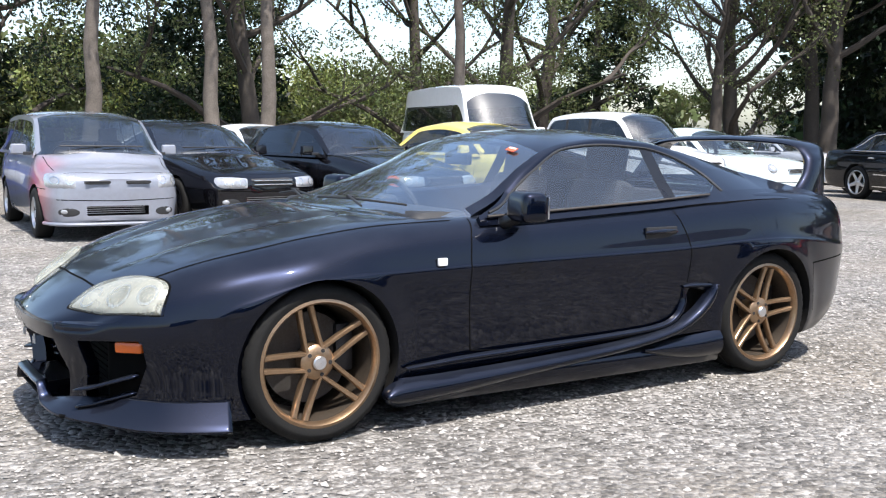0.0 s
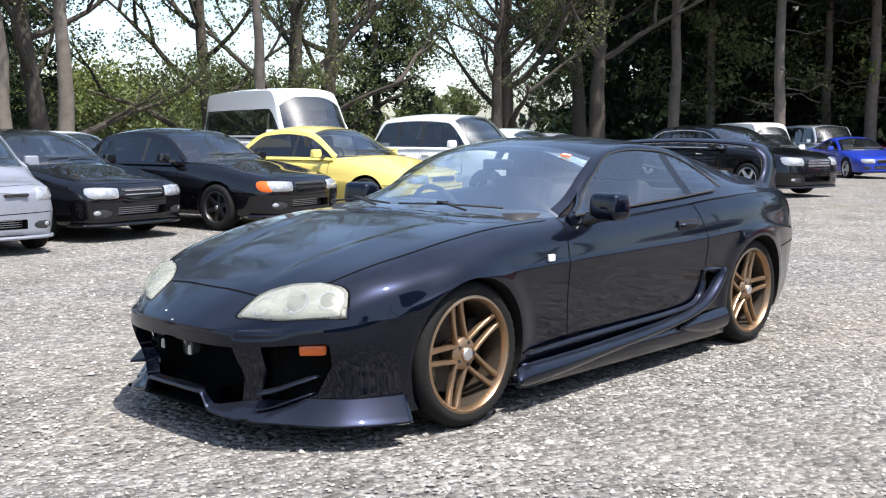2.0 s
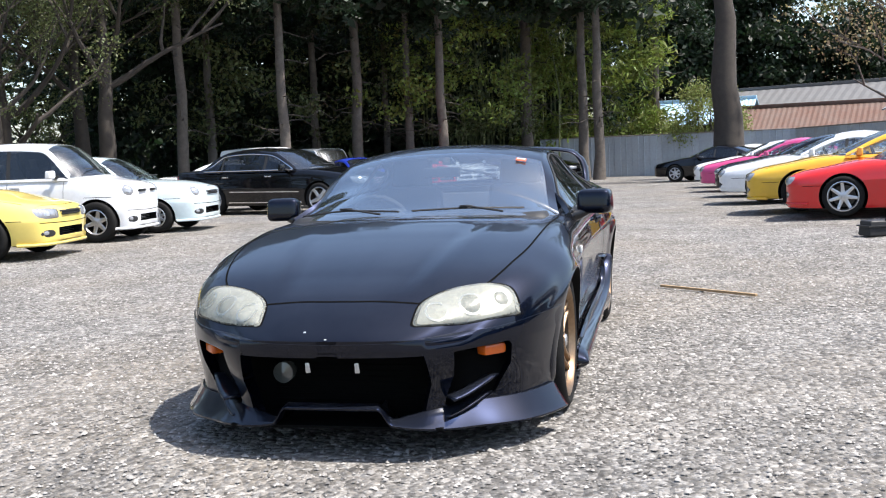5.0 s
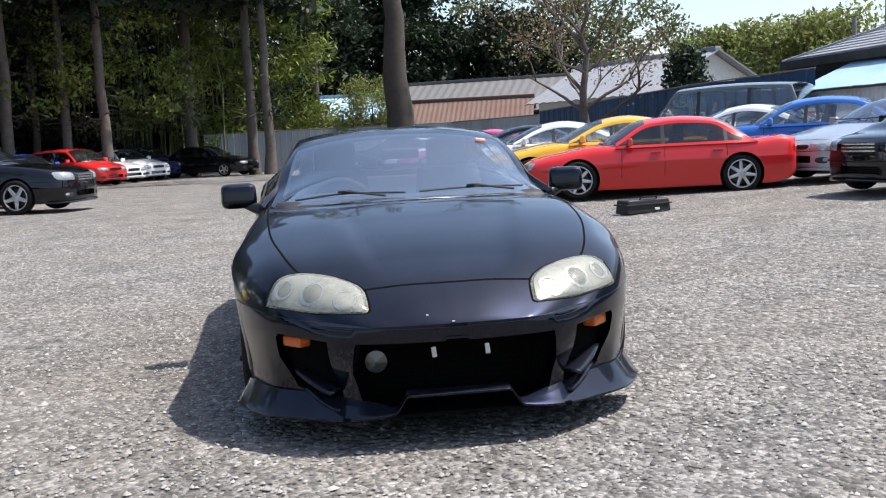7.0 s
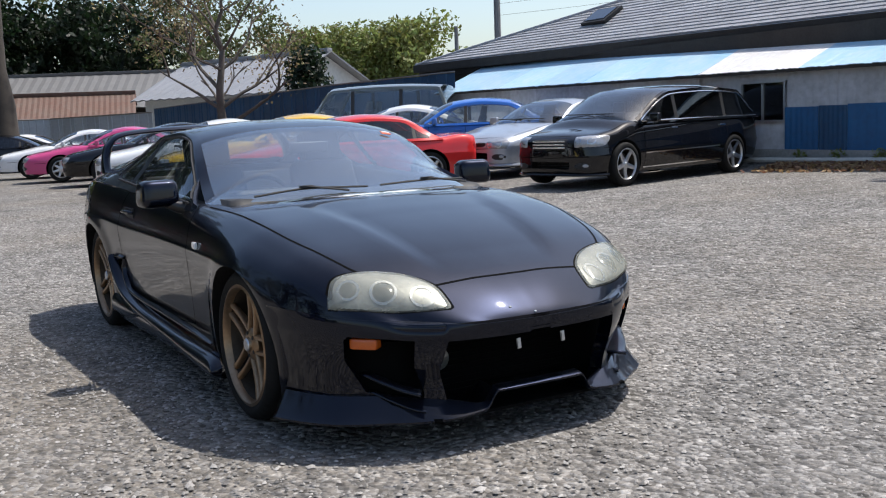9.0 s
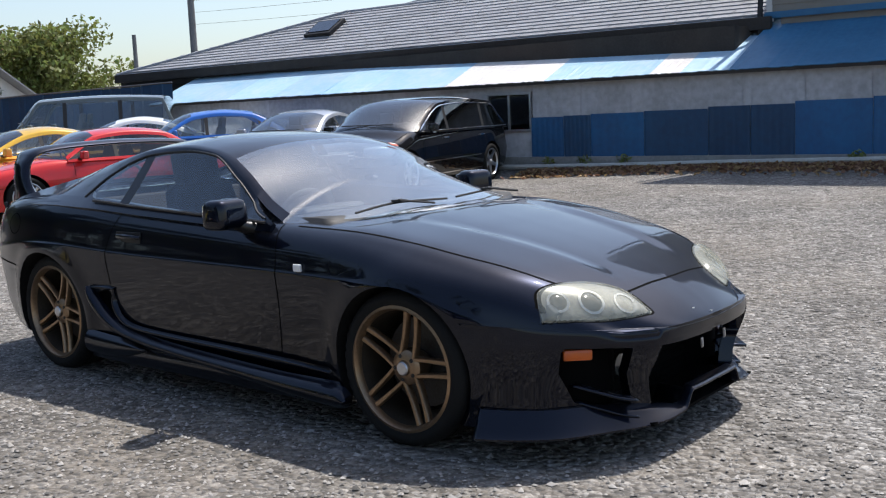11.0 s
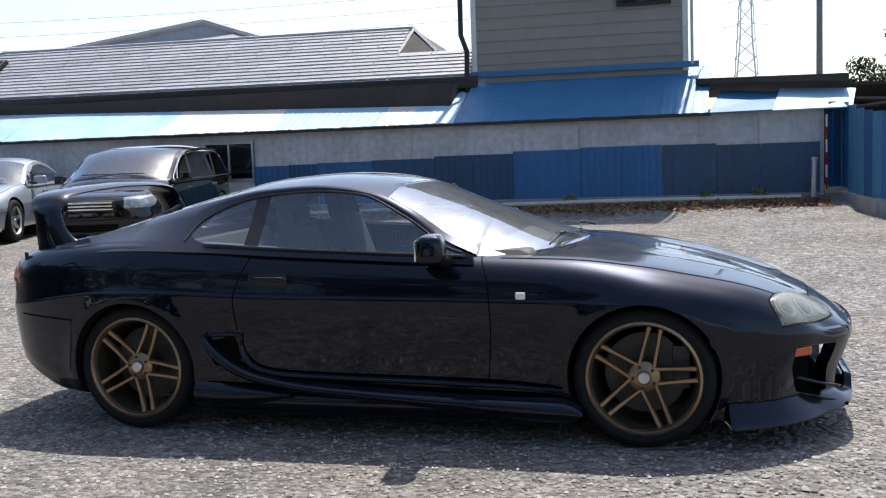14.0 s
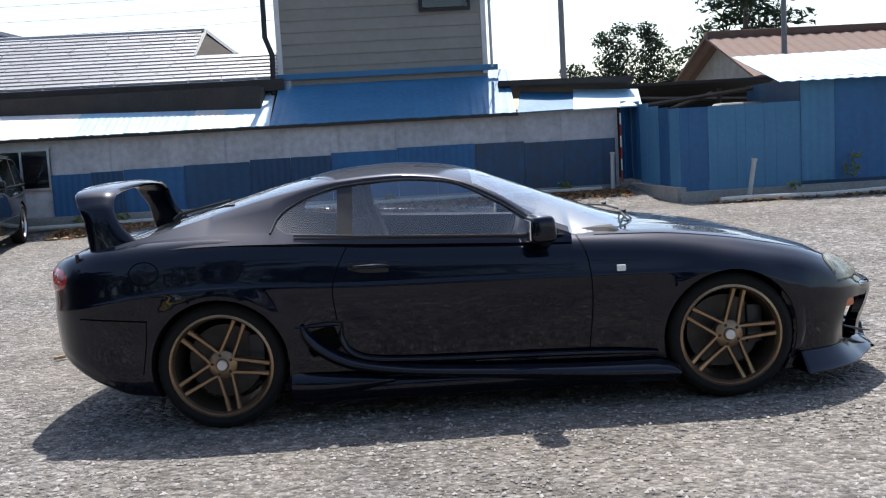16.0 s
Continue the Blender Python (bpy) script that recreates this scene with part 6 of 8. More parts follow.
gabled_house("tiled_house", -55.5, 11.5, 65, 17, 7, 2.9, 4.6, M["dark_wood_and_shade"], M["roof_tile"], "low house with grey ribbed tile roof", 0.6, 70)
gabled_house("rusty_shed", -51.5, 7.0, 75, 7.5, 3.2, 2.35, 3.35, M["dark_wood_and_shade"], M["rust"], "low dark shed with rusty tin roof", 0.3, 60)
gabled_house("blue_roofed_shed", -56.5, 1.6, 78, 5.0, 4.0, 2.9, 4.1, M["dark_wood_and_shade"], M["pale_blue_roof"], "small shed with pale blue tin roof", 0.3, 50)
gabled_house("gabled_house", -40.5, 13.9, 20, 9.5, 5.2, 2.9, 4.3, M["plaster"], M["roof_slate"], "white plastered house with dark tiled gable roof", 0.5, 30)
gabled_house("rust_roofed_house", 11.2, 20.0, 3, 8.0, 5.5, 2.15, 3.10, M["concrete"], M["rust"], "grey house with rust-brown tin roof", 0.5, 60)


def utility_pole(x, y, h, r, label, arms=()):
    p = empty("utility_pole", pose(x, y, 0), label, "pole", "utility poles")
    bm = bmesh.new()
    add_tube(bm, [(0, 0, 0), (0, 0, h)], [r, r * 0.75], 10)
    part("shaft", bm, M["pole_grey"], p)
    bm = bmesh.new()
    for z in arms:
        add_box(bm, (0.9, 0.07, 0.07), Matrix.Translation((0, 0, z)), 0.01)
    if arms:
        part("cross_arm", bm, M["pole_grey"], p)
    else:
        bm.free()


utility_pole(3.83, 24.8, 8.5, 0.095, "tall grey concrete utility pole")
utility_pole(7.7, 17.0, 6.0, 0.07, "slim grey steel pole")
utility_pole(10.3, 17.2, 6.0, 0.06, "slim grey steel pole behind shed roof")
utility_pole(-21.9, 15.4, 6.7, 0.12, "grey utility pole behind the slate roof", (5.13,))
utility_pole(-29.7, 18.5, 4.6, 0.1, "short grey pole behind the slate roof")
cb = bmesh.new()
for k in range(3):
    add_tube(cb, [(3.83 + (25) * u - 0.0, 24.8 + 14 * u, 8.0 - 0.5 * k - 3.2 * u * (1 - u)) for u in [i / 14 for i in range(15)]], 0.012, 4)
tagged(part("overhead_cable", cb, M["dark_trim"], None), "thin dark overhead cables from the pole", "cable")
cb = bmesh.new()
add_tube(cb, [(0.9 + 2.9 * u, 12.6 + 12.2 * u, 4.6 + 2.9 * u - 1.0 * u * (1 - u)) for u in [i / 12 for i in range(13)]], 0.008, 4)
tagged(part("overhead_cable", cb, M["dark_trim"], None), "thin dark cable from tower to pole", "cable")

cb = bmesh.new()
for k in range(3):
    add_tube(cb, [(-21.9 + 38 * u, 15.4 + 9 * u, 4.9 - 0.35 * k + 2.2 * u - 3.0 * u * (1 - u)) for u in [i / 16 for i in range(17)]], 0.004, 4)
tagged(part("overhead_cable", cb, M["dark_trim"], None), "thin dark overhead cables above the slate roof", "cable")


def pylon(x, y, h):
    p = empty("lattice_pylon", pose(x, y, 0), "distant steel lattice power pylon", "pylon")
    for s, t in ((1, 1), (1, -1), (-1, 1), (-1, -1)):
        bm = bmesh.new()
        add_tube(bm, [(s * 3.0, t * 3.0, 0), (s * 1.2, t * 1.2, h * 0.6), (s * 0.8, t * 0.8, h)], 0.14, 4)
        part("leg", bm, M["alloy"], p)
    for k in range(9):
        z = h * (0.1 + 0.1 * k)
        w = 3.0 - 2.2 * z / h
        bm = bmesh.new()
        for a, b in (((-w, -w), (w, -w)), ((w, -w), (w, w)), ((w, w), (-w, w)), ((-w, w), (-w, -w))):
            add_tube(bm, [(a[0], a[1], z), (b[0], b[1], z + h * 0.1)], 0.09, 4)
        part("bracing", bm, M["alloy"], p)
    for z in (0.68, 0.82, 0.95):
        bm = bmesh.new()
        add_tube(bm, [(-5, 0, h * z), (0, 0, h * z + 0.8), (5, 0, h * z)], 0.12, 4)
        part("cross_arm", bm, M["alloy"], p)


pylon(3.2, 214, 34)


# ---- trees ----
def leaf_mat(name, color, island=0.45):
    m = bpy.data.materials.new(name)
    m.use_nodes = True
    n, l = m.node_tree.nodes, m.node_tree.links
    b = n["Principled BSDF"]
    b.inputs["Roughness"].default_value = 0.55
    hs = n.new("ShaderNodeHueSaturation")
    hs.inputs["Color"].default_value = (*color, 1)
    rnd = n.new("ShaderNodeNewGeometry").outputs["Random Per Island"]
    mr, mh = n.new("ShaderNodeMapRange"), n.new("ShaderNodeMapRange")
    mr.inputs[3].default_value, mr.inputs[4].default_value = 1 - island, 1 + island
    mh.inputs[3].default_value, mh.inputs[4].default_value = 0.47, 0.53
    l.new(rnd, mr.inputs[0])
    l.new(mr.outputs[0], hs.inputs["Value"])
    l.new(rnd, mh.inputs[0])
    l.new(mh.outputs[0], hs.inputs["Hue"])
    l.new(hs.outputs[0], b.inputs["Base Color"])
    tr, mx = n.new("ShaderNodeBsdfTranslucent"), n.new("ShaderNodeMixShader")
    l.new(hs.outputs[0], tr.inputs[0])
    mx.inputs[0].default_value = 0.38
    l.new(b.outputs[0], mx.inputs[1])
    l.new(tr.outputs[0], mx.inputs[2])
    l.new(mx.outputs[0], n["Material Output"].inputs[0])
    return m


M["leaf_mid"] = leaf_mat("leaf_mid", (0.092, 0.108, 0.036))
# evergreen colour taken near black, so it also carries the wood's shade
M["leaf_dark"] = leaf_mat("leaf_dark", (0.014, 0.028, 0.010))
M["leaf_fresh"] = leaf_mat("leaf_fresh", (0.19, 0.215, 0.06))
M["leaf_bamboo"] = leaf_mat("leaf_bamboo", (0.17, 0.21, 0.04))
M["leaf_litter"] = leaf_mat("leaf_litter", (0.30, 0.175, 0.095), 0.5)
M["leaf_dry"] = leaf_mat("leaf_dry", (0.20, 0.15, 0.075), 0.5)
M["bark_grey"] = mat("bark_grey", (0.135, 0.113, 0.095), 0.9, var=0.8, scale=5, tint=(0.06, 0.05, 0.04), bump=0.8, bscale=22)
M["bark_dark"] = mat("bark_dark", (0.06, 0.048, 0.038), 0.9, var=0.7, scale=5, tint=(0.035, 0.03, 0.026), bump=0.8, bscale=22)
M["bamboo_stem"] = mat("bamboo_stem", (0.13, 0.15, 0.06), 0.5, var=0.5, scale=4)


def leaf_mesh(name, pts, size, material, seed, flat=0.0, aspect=0.55):
    """Many small leaf blades, one at each point, turned at random."""
    r = np.random.RandomState(seed)
    n = len(pts)
    a = r.normal(size=(n, 3))
    a[:, 2] *= (1 - flat)
    a /= np.linalg.norm(a, axis=1)[:, None]
    b = np.cross(a, r.normal(size=(n, 3)))
    b /= np.linalg.norm(b, axis=1)[:, None] + 1e-9
    s = size * (0.6 + 0.8 * r.rand(n))[:, None]
    p = np.asarray(pts)
    quad = np.stack([p - a * s, p + b * s * aspect, p + a * s, p - b * s * aspect], axis=1).reshape(-1, 3)
    me = bpy.data.meshes.new(name)
    me.vertices.add(4 * n)
    me.vertices.foreach_set("co", quad.ravel())
    me.loops.add(4 * n)
    me.loops.foreach_set("vertex_index", np.arange(4 * n))
    me.polygons.add(n)
    me.polygons.foreach_set("loop_start", np.arange(0, 4 * n, 4))
    me.polygons.foreach_set("loop_total", np.full(n, 4))
    me.update(calc_edges=True)
    me.materials.append(material)
    return me


def clump_points(r, centers, radii, per):
    out = []
    for c, rad in zip(centers, radii):
        k = max(3, int(per * (rad ** 1.5)))
        d = r.normal(size=(k, 3))
        d /= np.linalg.norm(d, axis=1)[:, None]
        q = c + d * (r.rand(k, 1) ** 0.45) * np.array([rad, rad, rad * 0.7])
        out.append(q)
    return np.vstack(out)


def broad_tree(seed, h, r0, fork, spread, bark, leaf, per=120, leaf_size=0.13, name="tree", label="", first=0.35, twigs=True):
    """A trunk that forks into limbs and branches, with leaf clumps round the branch ends."""
    rng = random.Random(seed)
    r = np.random.RandomState(seed)
    t = empty(name, Matrix.Identity(4), label, "tree", "trees round the yard")
    bm = bmesh.new()
    lean = Vector((rng.uniform(-0.05, 0.05), rng.uniform(-0.05, 0.05), 1))
    pts = [Vector((0, 0, -0.3))]
    n = 9
    for i in range(1, n + 1):
        pts.append(lean * (h * 0.75 * i / n) + Vector((rng.uniform(-1, 1), rng.uniform(-1, 1), 0)) * 0.05 * i ** 0.5)
    rad = [r0 * 1.35] + [r0 * (1 - 0.75 * i / n) for i in range(1, n + 1)]
    add_tube(bm, pts, rad, 12)
    ends = []

    def limb(p, d, length, rr, depth):
        k = 6
        line, q = [p], p.copy()
        dd = d.copy()
        for i in range(k):
            dd = (dd + Vector((rng.uniform(-1, 1), rng.uniform(-1, 1), rng.uniform(-0.5, 0.9))) * 0.22).normalized()
            q = q + dd * length / k
            line.append(q.copy())
            if depth > 0 and i in (2, 3, 4) and rng.random() < 0.75:
                nd = (dd + Vector((rng.uniform(-1, 1), rng.uniform(-1, 1), rng.uniform(-0.3, 0.8))) * 0.9).normalized()
                limb(q.copy(), nd, length * rng.uniform(0.45, 0.7), rr * 0.5, depth - 1)
            if depth <= 1 and i >= 2:
                ends.append((np.array(q) + r.normal(size=3) * 0.15, rng.uniform(0.35, 0.85)))
        add_tube(bm, line, [rr * (1 - 0.8 * i / k) + 0.006 for i in range(k + 1)], 7 if rr > 0.05 else 5)

    for i in range(fork):
        u = first + (1 - first) * i / fork
        j = min(int(u * n), n - 1)
        a = i * 2.4 + rng.uniform(-0.4, 0.4)
        d = Vector((math.cos(a) * spread, math.sin(a) * spread, rng.uniform(0.35, 0.9))).normalized()
        limb(pts[j].copy(), d, h * rng.uniform(0.28, 0.42), rad[j] * rng.uniform(0.4, 0.6), 2)
    tr = part("trunk", bm, bark, t)
    c = [e[0] for e in ends]
    q = clump_points(r, c, [e[1] for e in ends], per)
    cr = new("crown", leaf_mesh("crown", q, leaf_size, leaf, seed))
    cr.parent = t
    return t


def cedar(seed, h, r0, clear, label, leaf, dead=14, per=0):
    """A tall straight trunk, bare with dead branch stubs below and drooping sprays above."""
    rng = random.Random(seed)
    r = np.random.RandomState(seed)
    t = empty("cedar_tree", Matrix.Identity(4), label, "tree", "trees round the yard")
    bm = bmesh.new()
    wob = [(rng.uniform(-0.05, 0.05), rng.uniform(-0.05, 0.05)) for _ in range(12)]
    pts = [(w[0], w[1], -0.3 + (h + 0.3) * i / 11) for i, w in enumerate(wob)]
    add_tube(bm, pts, [r0 * 1.3] + [r0 * (1 - 0.7 * i / 11) for i in range(1, 12)], 14)
    part("trunk", bm, M["bark_grey"], t)
    for k in range(dead):
        bm = bmesh.new()
        z = rng.uniform(2.0, clear + 1.5)
        a = rng.uniform(0, 6.28)
        L = rng.uniform(0.4, 2.2)
        line = [(0, 0, z)]
        for i in range(1, 5):
            line.append((math.cos(a) * L * i / 4, math.sin(a) * L * i / 4, z + 0.1 * i * rng.uniform(-1, 0.8)))
        add_tube(bm, line, [0.03, 0.025, 0.018, 0.012, 0.006], 5)
        part("dead_branch", bm, M["bark_dark"], t)
    cs, rs = [], []
    z = clear
    while z < h:
        reach = 2.6 * (1 - 0.75 * (z - clear) / (h - clear)) + 0.3
        for k in range(5):
            a = rng.uniform(0, 6.28)
            for u in (0.4, 0.7, 1.0):
                cs.append(np.array((math.cos(a) * reach * u, math.sin(a) * reach * u, z - 0.35 * u * u)))
                rs.append(0.55)
        z += 0.6
    q = clump_points(r, cs, rs, per or 90)
    cr = new("crown", leaf_mesh("crown", q, 0.16, leaf, seed, 0.3, 0.3))
    cr.parent = t
    return t


def put(proto, spots, first=True):
    """Stands a tree and its copies on the ground: x, y, turn, scale."""
    for i, (x, y, a, s) in enumerate(spots):
        m = pose(x, y, ground_z(x, y), 0, 0, a) @ Matrix.Scale(s, 4)
        if i == 0:
            proto.matrix_basis = m
        else:
            c = copy_thing(proto, Matrix.Identity(4))
            c.matrix_basis = m


put(broad_tree(21, 12, 0.21, 8, 0.8, M["bark_grey"], M["leaf_mid"], 75, 0.052, label="tall tree with pale grey trunk and sparse green leaves", first=0.58),
    [(-2.1, -19.0, 0, 1.0), (-5.0, -19.3, 140, 1.0), (-6.2, -19.0, 70, 1.0), (-11.9, -19.3, 220, 0.95)])
put(broad_tree(22, 11, 0.28, 10, 1.1, M["bark_dark"], M["leaf_mid"], 75, 0.052, label="dark spreading tree with thin crooked branches and small leaves", first=0.12),
    [(-6.9, -21.8, 0, 1.0), (-16.5, -24.0, 100, 1.15), (-0.5, -23.5, 200, 0.9), (-24.5, -21.5, 40, 1.1), (-13.5, -24.5, 300, 1.0), (-20.5, -27.5, 160, 1.2)])
put(broad_tree(23, 12, 0.34, 9, 0.9, M["bark_dark"], M["leaf_mid"], 80, 0.058, label="thick dark-barked tree standing behind parked cars", first=0.45),
    [(-26.2, -18.8, 0, 1.0), (-22.6, -20.6, 130, 0.75), (-27.5, -20.5, 250, 0.95)])
put(cedar(24, 10, 0.2, 0.9, "dark conifer with drooping sprays against the sky", M["leaf_dark"], 0, 120),
    [(-24.0, -28.5, 0, 1.05), (-7.5, -27.0, 80, 0.9), (0.6, -25.5, 160, 0.85)])
put(cedar(25, 15, 0.235, 7.5, "tall straight cedar with bare grey trunk and dead stubs", M["leaf_dark"], 16),
    [(-29.4, -17.6, 0, 1.0), (-30.6, -14.0, 100, 0.95), (-37.5, -15.4, 200, 0.9), (-36.3, -13.0, 300, 1.1), (-38.0, -11.2, 40, 0.9), (-37.3, -9.5, 120, 1.0), (-45.0, -7.1, 240, 1.4), (-41.2, -3.9, 30, 1.05), (-40.2, -3.1, 170, 1.05), (-33.5, -18.5, 60, 0.9), (-42, -13.5, 10, 0.8), (-50.0, -1.0, 90, 1.0)])
put(broad_tree(26, 14, 0.62, 8, 0.8, M["bark_dark"], M["leaf_mid"], 30, 0.12, label="thick dark grey trunk standing by the boundary fence", first=0.75),
    [(-33.9, 2.35, 0, 1.0)])
put(broad_tree(27, 6.5, 0.16, 12, 0.9, M["bark_grey"], M["leaf_dry"], 22, 0.048, label="half-bare tree with sparse brownish young leaves", first=0.25),
    [(-23.3, 6.9, 0, 1.0)])
put(broad_tree(28, 4.2, 0.09, 10, 0.9, M["bark_grey"], M["leaf_fresh"], 90, 0.06, label="small yellow-green tree behind the grey fence", first=0.3),
    [(-45.5, 1.9, 120, 1.0)])


def grove(name, label, category, spots, per, size, leaf, seed, aspect=0.5, flat=0.0):
    """A mass of leaf clumps: spots of x, y, z, radius."""
    r = np.random.RandomState(seed)
    c = [np.array(s[:3]) for s in spots]
    q = clump_points(r, c, [s[3] for s in spots], per)
    return tagged(new(name, leaf_mesh(name, q, size, leaf, seed, flat, aspect)), label, category, kind="stuff")


def along(line, n, rng, depth, z0, z1, r0, r1):
    out = []
    for k in range(n):
        u = rng.random() * (len(line) - 1)
        i = min(int(u), len(line) - 2)
        f = u - i
        x = line[i][0] + (line[i + 1][0] - line[i][0]) * f + rng.uniform(-depth, depth)
        y = line[i][1] + (line[i + 1][1] - line[i][1]) * f + rng.uniform(-depth, depth)
        out.append((x, y, ground_z(x, y) + rng.uniform(z0, z1), rng.uniform(r0, r1)))
    return out


rg = random.Random(77)
wood_line = [(-32, -25), (-40, -20), (-46, -14), (-52, -9), (-53, -5)]
# shade and sun of the wood are painted by near-black and bright leaves
grove("dark_wood_undergrowth", "dense evergreen wood behind the yard, shade put into its dark leaves", "wood", along(wood_line, 520, rg, 2.2, 0.5, 10.5, 0.9, 1.6), 80, 0.2, M["leaf_dark"], 31)
# out-of-view canopy added to keep sun off the trunks
grove("wood_canopy", "leaf canopy above the view, added to shade the cedar trunks", "wood", along([(-28, -19), (-34, -14), (-40, -9), (-44, -4)], 330, rg, 3.2, 8.0, 14, 1.3, 2.0), 60, 0.28, M["leaf_dark"], 32)
grove("deep_wood", "near-black leaves further in, the wood's shade put into their colour", "wood", along([(-40, -31), (-50, -24), (-58, -16), (-63, -8)], 300, rg, 2.0, 0, 12, 1.6, 2.4), 40, 0.4, M["leaf_dark"], 33)
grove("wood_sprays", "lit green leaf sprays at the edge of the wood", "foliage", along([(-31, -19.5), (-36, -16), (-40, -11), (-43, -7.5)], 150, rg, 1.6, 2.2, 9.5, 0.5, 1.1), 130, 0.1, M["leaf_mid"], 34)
grove("sunlit_sprays", "bright green leaf sprays before the wood, sunlight put into their colour", "foliage", along([(-36, -12), (-39.5, -9), (-42.5, -6.5)], 70, rg, 1.0, 3.0, 9.5, 0.45, 0.95), 120, 0.10, M["leaf_bamboo"], 56)
grove("bamboo_leaves", "bright yellow-green bamboo foliage beside the fence", "bamboo", along([(-45.5, -7.5), (-46.8, -5), (-47.2, -2.6), (-47.4, -1.0)], 210, rg, 0.9, 1.6, 10, 0.5, 1.0), 95, 0.18, M["leaf_bamboo"], 35, 0.22)
sb = bmesh.new()
for k in range(90):
    x, y = rg.uniform(-51, -45), rg.uniform(-14, -4.5)
    add_tube(sb, [(x, y, -0.4), (x + rg.uniform(-0.2, 0.2), y + rg.uniform(-0.2, 0.2), 4), (x + rg.uniform(-0.9, 0.9), y + rg.uniform(-0.9, 0.9), 9)], [0.05, 0.045, 0.02], 5)
tagged(part("bamboo_stems", sb, M["bamboo_stem"], None), "slender pale bamboo stems in the wood", "bamboo", kind="stuff")
grove("leaf_sprays", "sparse green leaf sprays among the trunks", "foliage", along([(4, -21), (-4, -22), (-12, -22.5), (-20, -23), (-28, -21)], 350, rg, 2.5, 1.6, 9.5, 0.35, 0.8), 210, 0.05, M["leaf_mid"], 48)
grove("high_sprays", "fine green foliage high among the spreading trees", "foliage", along([(-17, -25), (-23, -25), (-30, -24)], 110, rg, 1.8, 3.0, 11.0, 0.4, 0.9), 190, 0.055, M["leaf_mid"], 54)
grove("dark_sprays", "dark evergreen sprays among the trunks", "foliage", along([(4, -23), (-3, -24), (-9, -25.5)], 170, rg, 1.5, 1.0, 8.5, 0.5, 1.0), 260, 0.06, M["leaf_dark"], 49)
grove("yellow_shrubs", "yellow-green shrubs behind the parked cars", "shrub", along([(4, -27), (-6, -29), (-16, -31), (-26, -33)], 230, rg, 2.0, 0.2, 3.4, 0.7, 1.3), 170, 0.085, M["leaf_fresh"], 36)
grove("low_hedge", "dark green hedge along the far edge", "hedge", along([(5, -24), (-5, -25.5), (-14, -27), (-24, -28), (-33, -27)], 200, rg, 1.2, 0.0, 2.0, 0.5, 1.0), 140, 0.09, M["leaf_mid"], 37)
grove("back_hedge", "dense olive hedge behind the tall trees", "hedge", along([(8, -31), (-3, -33), (-9, -34)], 150, rg, 1.5, 0.0, 4.4, 0.9, 1.6), 70, 0.14, M["leaf_mid"], 55)
grove("far_wood", "distant wooded ridge, dark green", "wood", along([(20, -75), (-10, -80), (-45, -85), (-75, -75)], 220, rg, 4, 0, 5, 2.0, 3.2), 24, 0.6, M["leaf_mid"], 38)
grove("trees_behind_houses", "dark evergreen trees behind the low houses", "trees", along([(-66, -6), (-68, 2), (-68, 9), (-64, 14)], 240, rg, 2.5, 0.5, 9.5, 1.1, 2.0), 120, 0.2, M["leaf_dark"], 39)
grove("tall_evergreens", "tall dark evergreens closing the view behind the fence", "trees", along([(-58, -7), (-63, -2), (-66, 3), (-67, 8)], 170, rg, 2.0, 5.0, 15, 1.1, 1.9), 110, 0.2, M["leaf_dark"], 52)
grove("tall_airy_trees", "tall airy green trees behind the tiled house", "trees", along([(-70, 8), (-70, 14), (-66, 20)], 85, rg, 2.2, 5.0, 13, 0.8, 1.5), 120, 0.15, M["leaf_mid"], 53)
grove("light_trees", "airy light green trees beyond the roofs", "trees", along([(-58, 14), (-60, 19), (-58, 22)], 46, rg, 2.0, 4.0, 9, 0.7, 1.3), 110, 0.14, M["leaf_mid"], 40)
grove("green_crowns", "rounded fresh green tree crowns beyond the roofs", "trees", along([(-78, 31), (-70, 33), (-62, 34)], 120, rg, 3.0, 3.5, 7.9, 1.2, 2.2), 130, 0.19, M["leaf_fresh"], 41)
grove("fence_shrubs", "leafy shrubs behind the grey fence", "shrub", along([(-49, -3), (-49, 0), (-48.5, 3)], 50, rg, 1.0, 0.6, 2.8, 0.5, 0.9), 70, 0.13, M["leaf_mid"], 42)
grove("clipped_conifer", "dark rounded conifer before the white house", "conifer", [(-30.2 + 1.0 * math.cos(a) * (1 - z / 4.6), 12.4 + 1.0 * math.sin(a) * (1 - z / 4.6), z, 0.62) for z in (0.8, 1.4, 2.0, 2.6, 3.1, 3.5) for a in (0, 1.05, 2.1, 3.15, 4.2, 5.25)], 210, 0.1, M["leaf_dark"], 43)
grove("wall_weeds", "small green weeds at the wall foot", "weeds", [(x, wall_line(x) - 0.22, ground_z(x, wall_line(x)) + 0.08, 0.13) for x in (-5.9, -5.2, -4.5, -0.9, 1.2, 2.0)] + [(6.1, 9.5, 0.6, 0.16), (6.15, 9.5, 0.8, 0.1), (5.2, 9.4, 0.42, 0.1)], 900, 0.035, M["leaf_fresh"], 44)
grove("distant_conifers", "dark conifers far behind the pole", "trees", [(9.5 + dx + 0.5 * math.sin(z * 7 + dx), 48 + dy + 0.5 * math.cos(z * 5), z, 1.25 * (1.25 - z / (top + 1.5))) for dx, dy, top in ((0, 0, 7.4), (2.0, 0.5, 7.2), (-1.6, 1, 5.4), (-3.0, 0.5, 4.2), (3.4, 1, 4.6)) for z in [0.5 * k for k in range(1, int(top / 0.5))]], 600, 0.09, M["leaf_dark"], 45, 0.5)
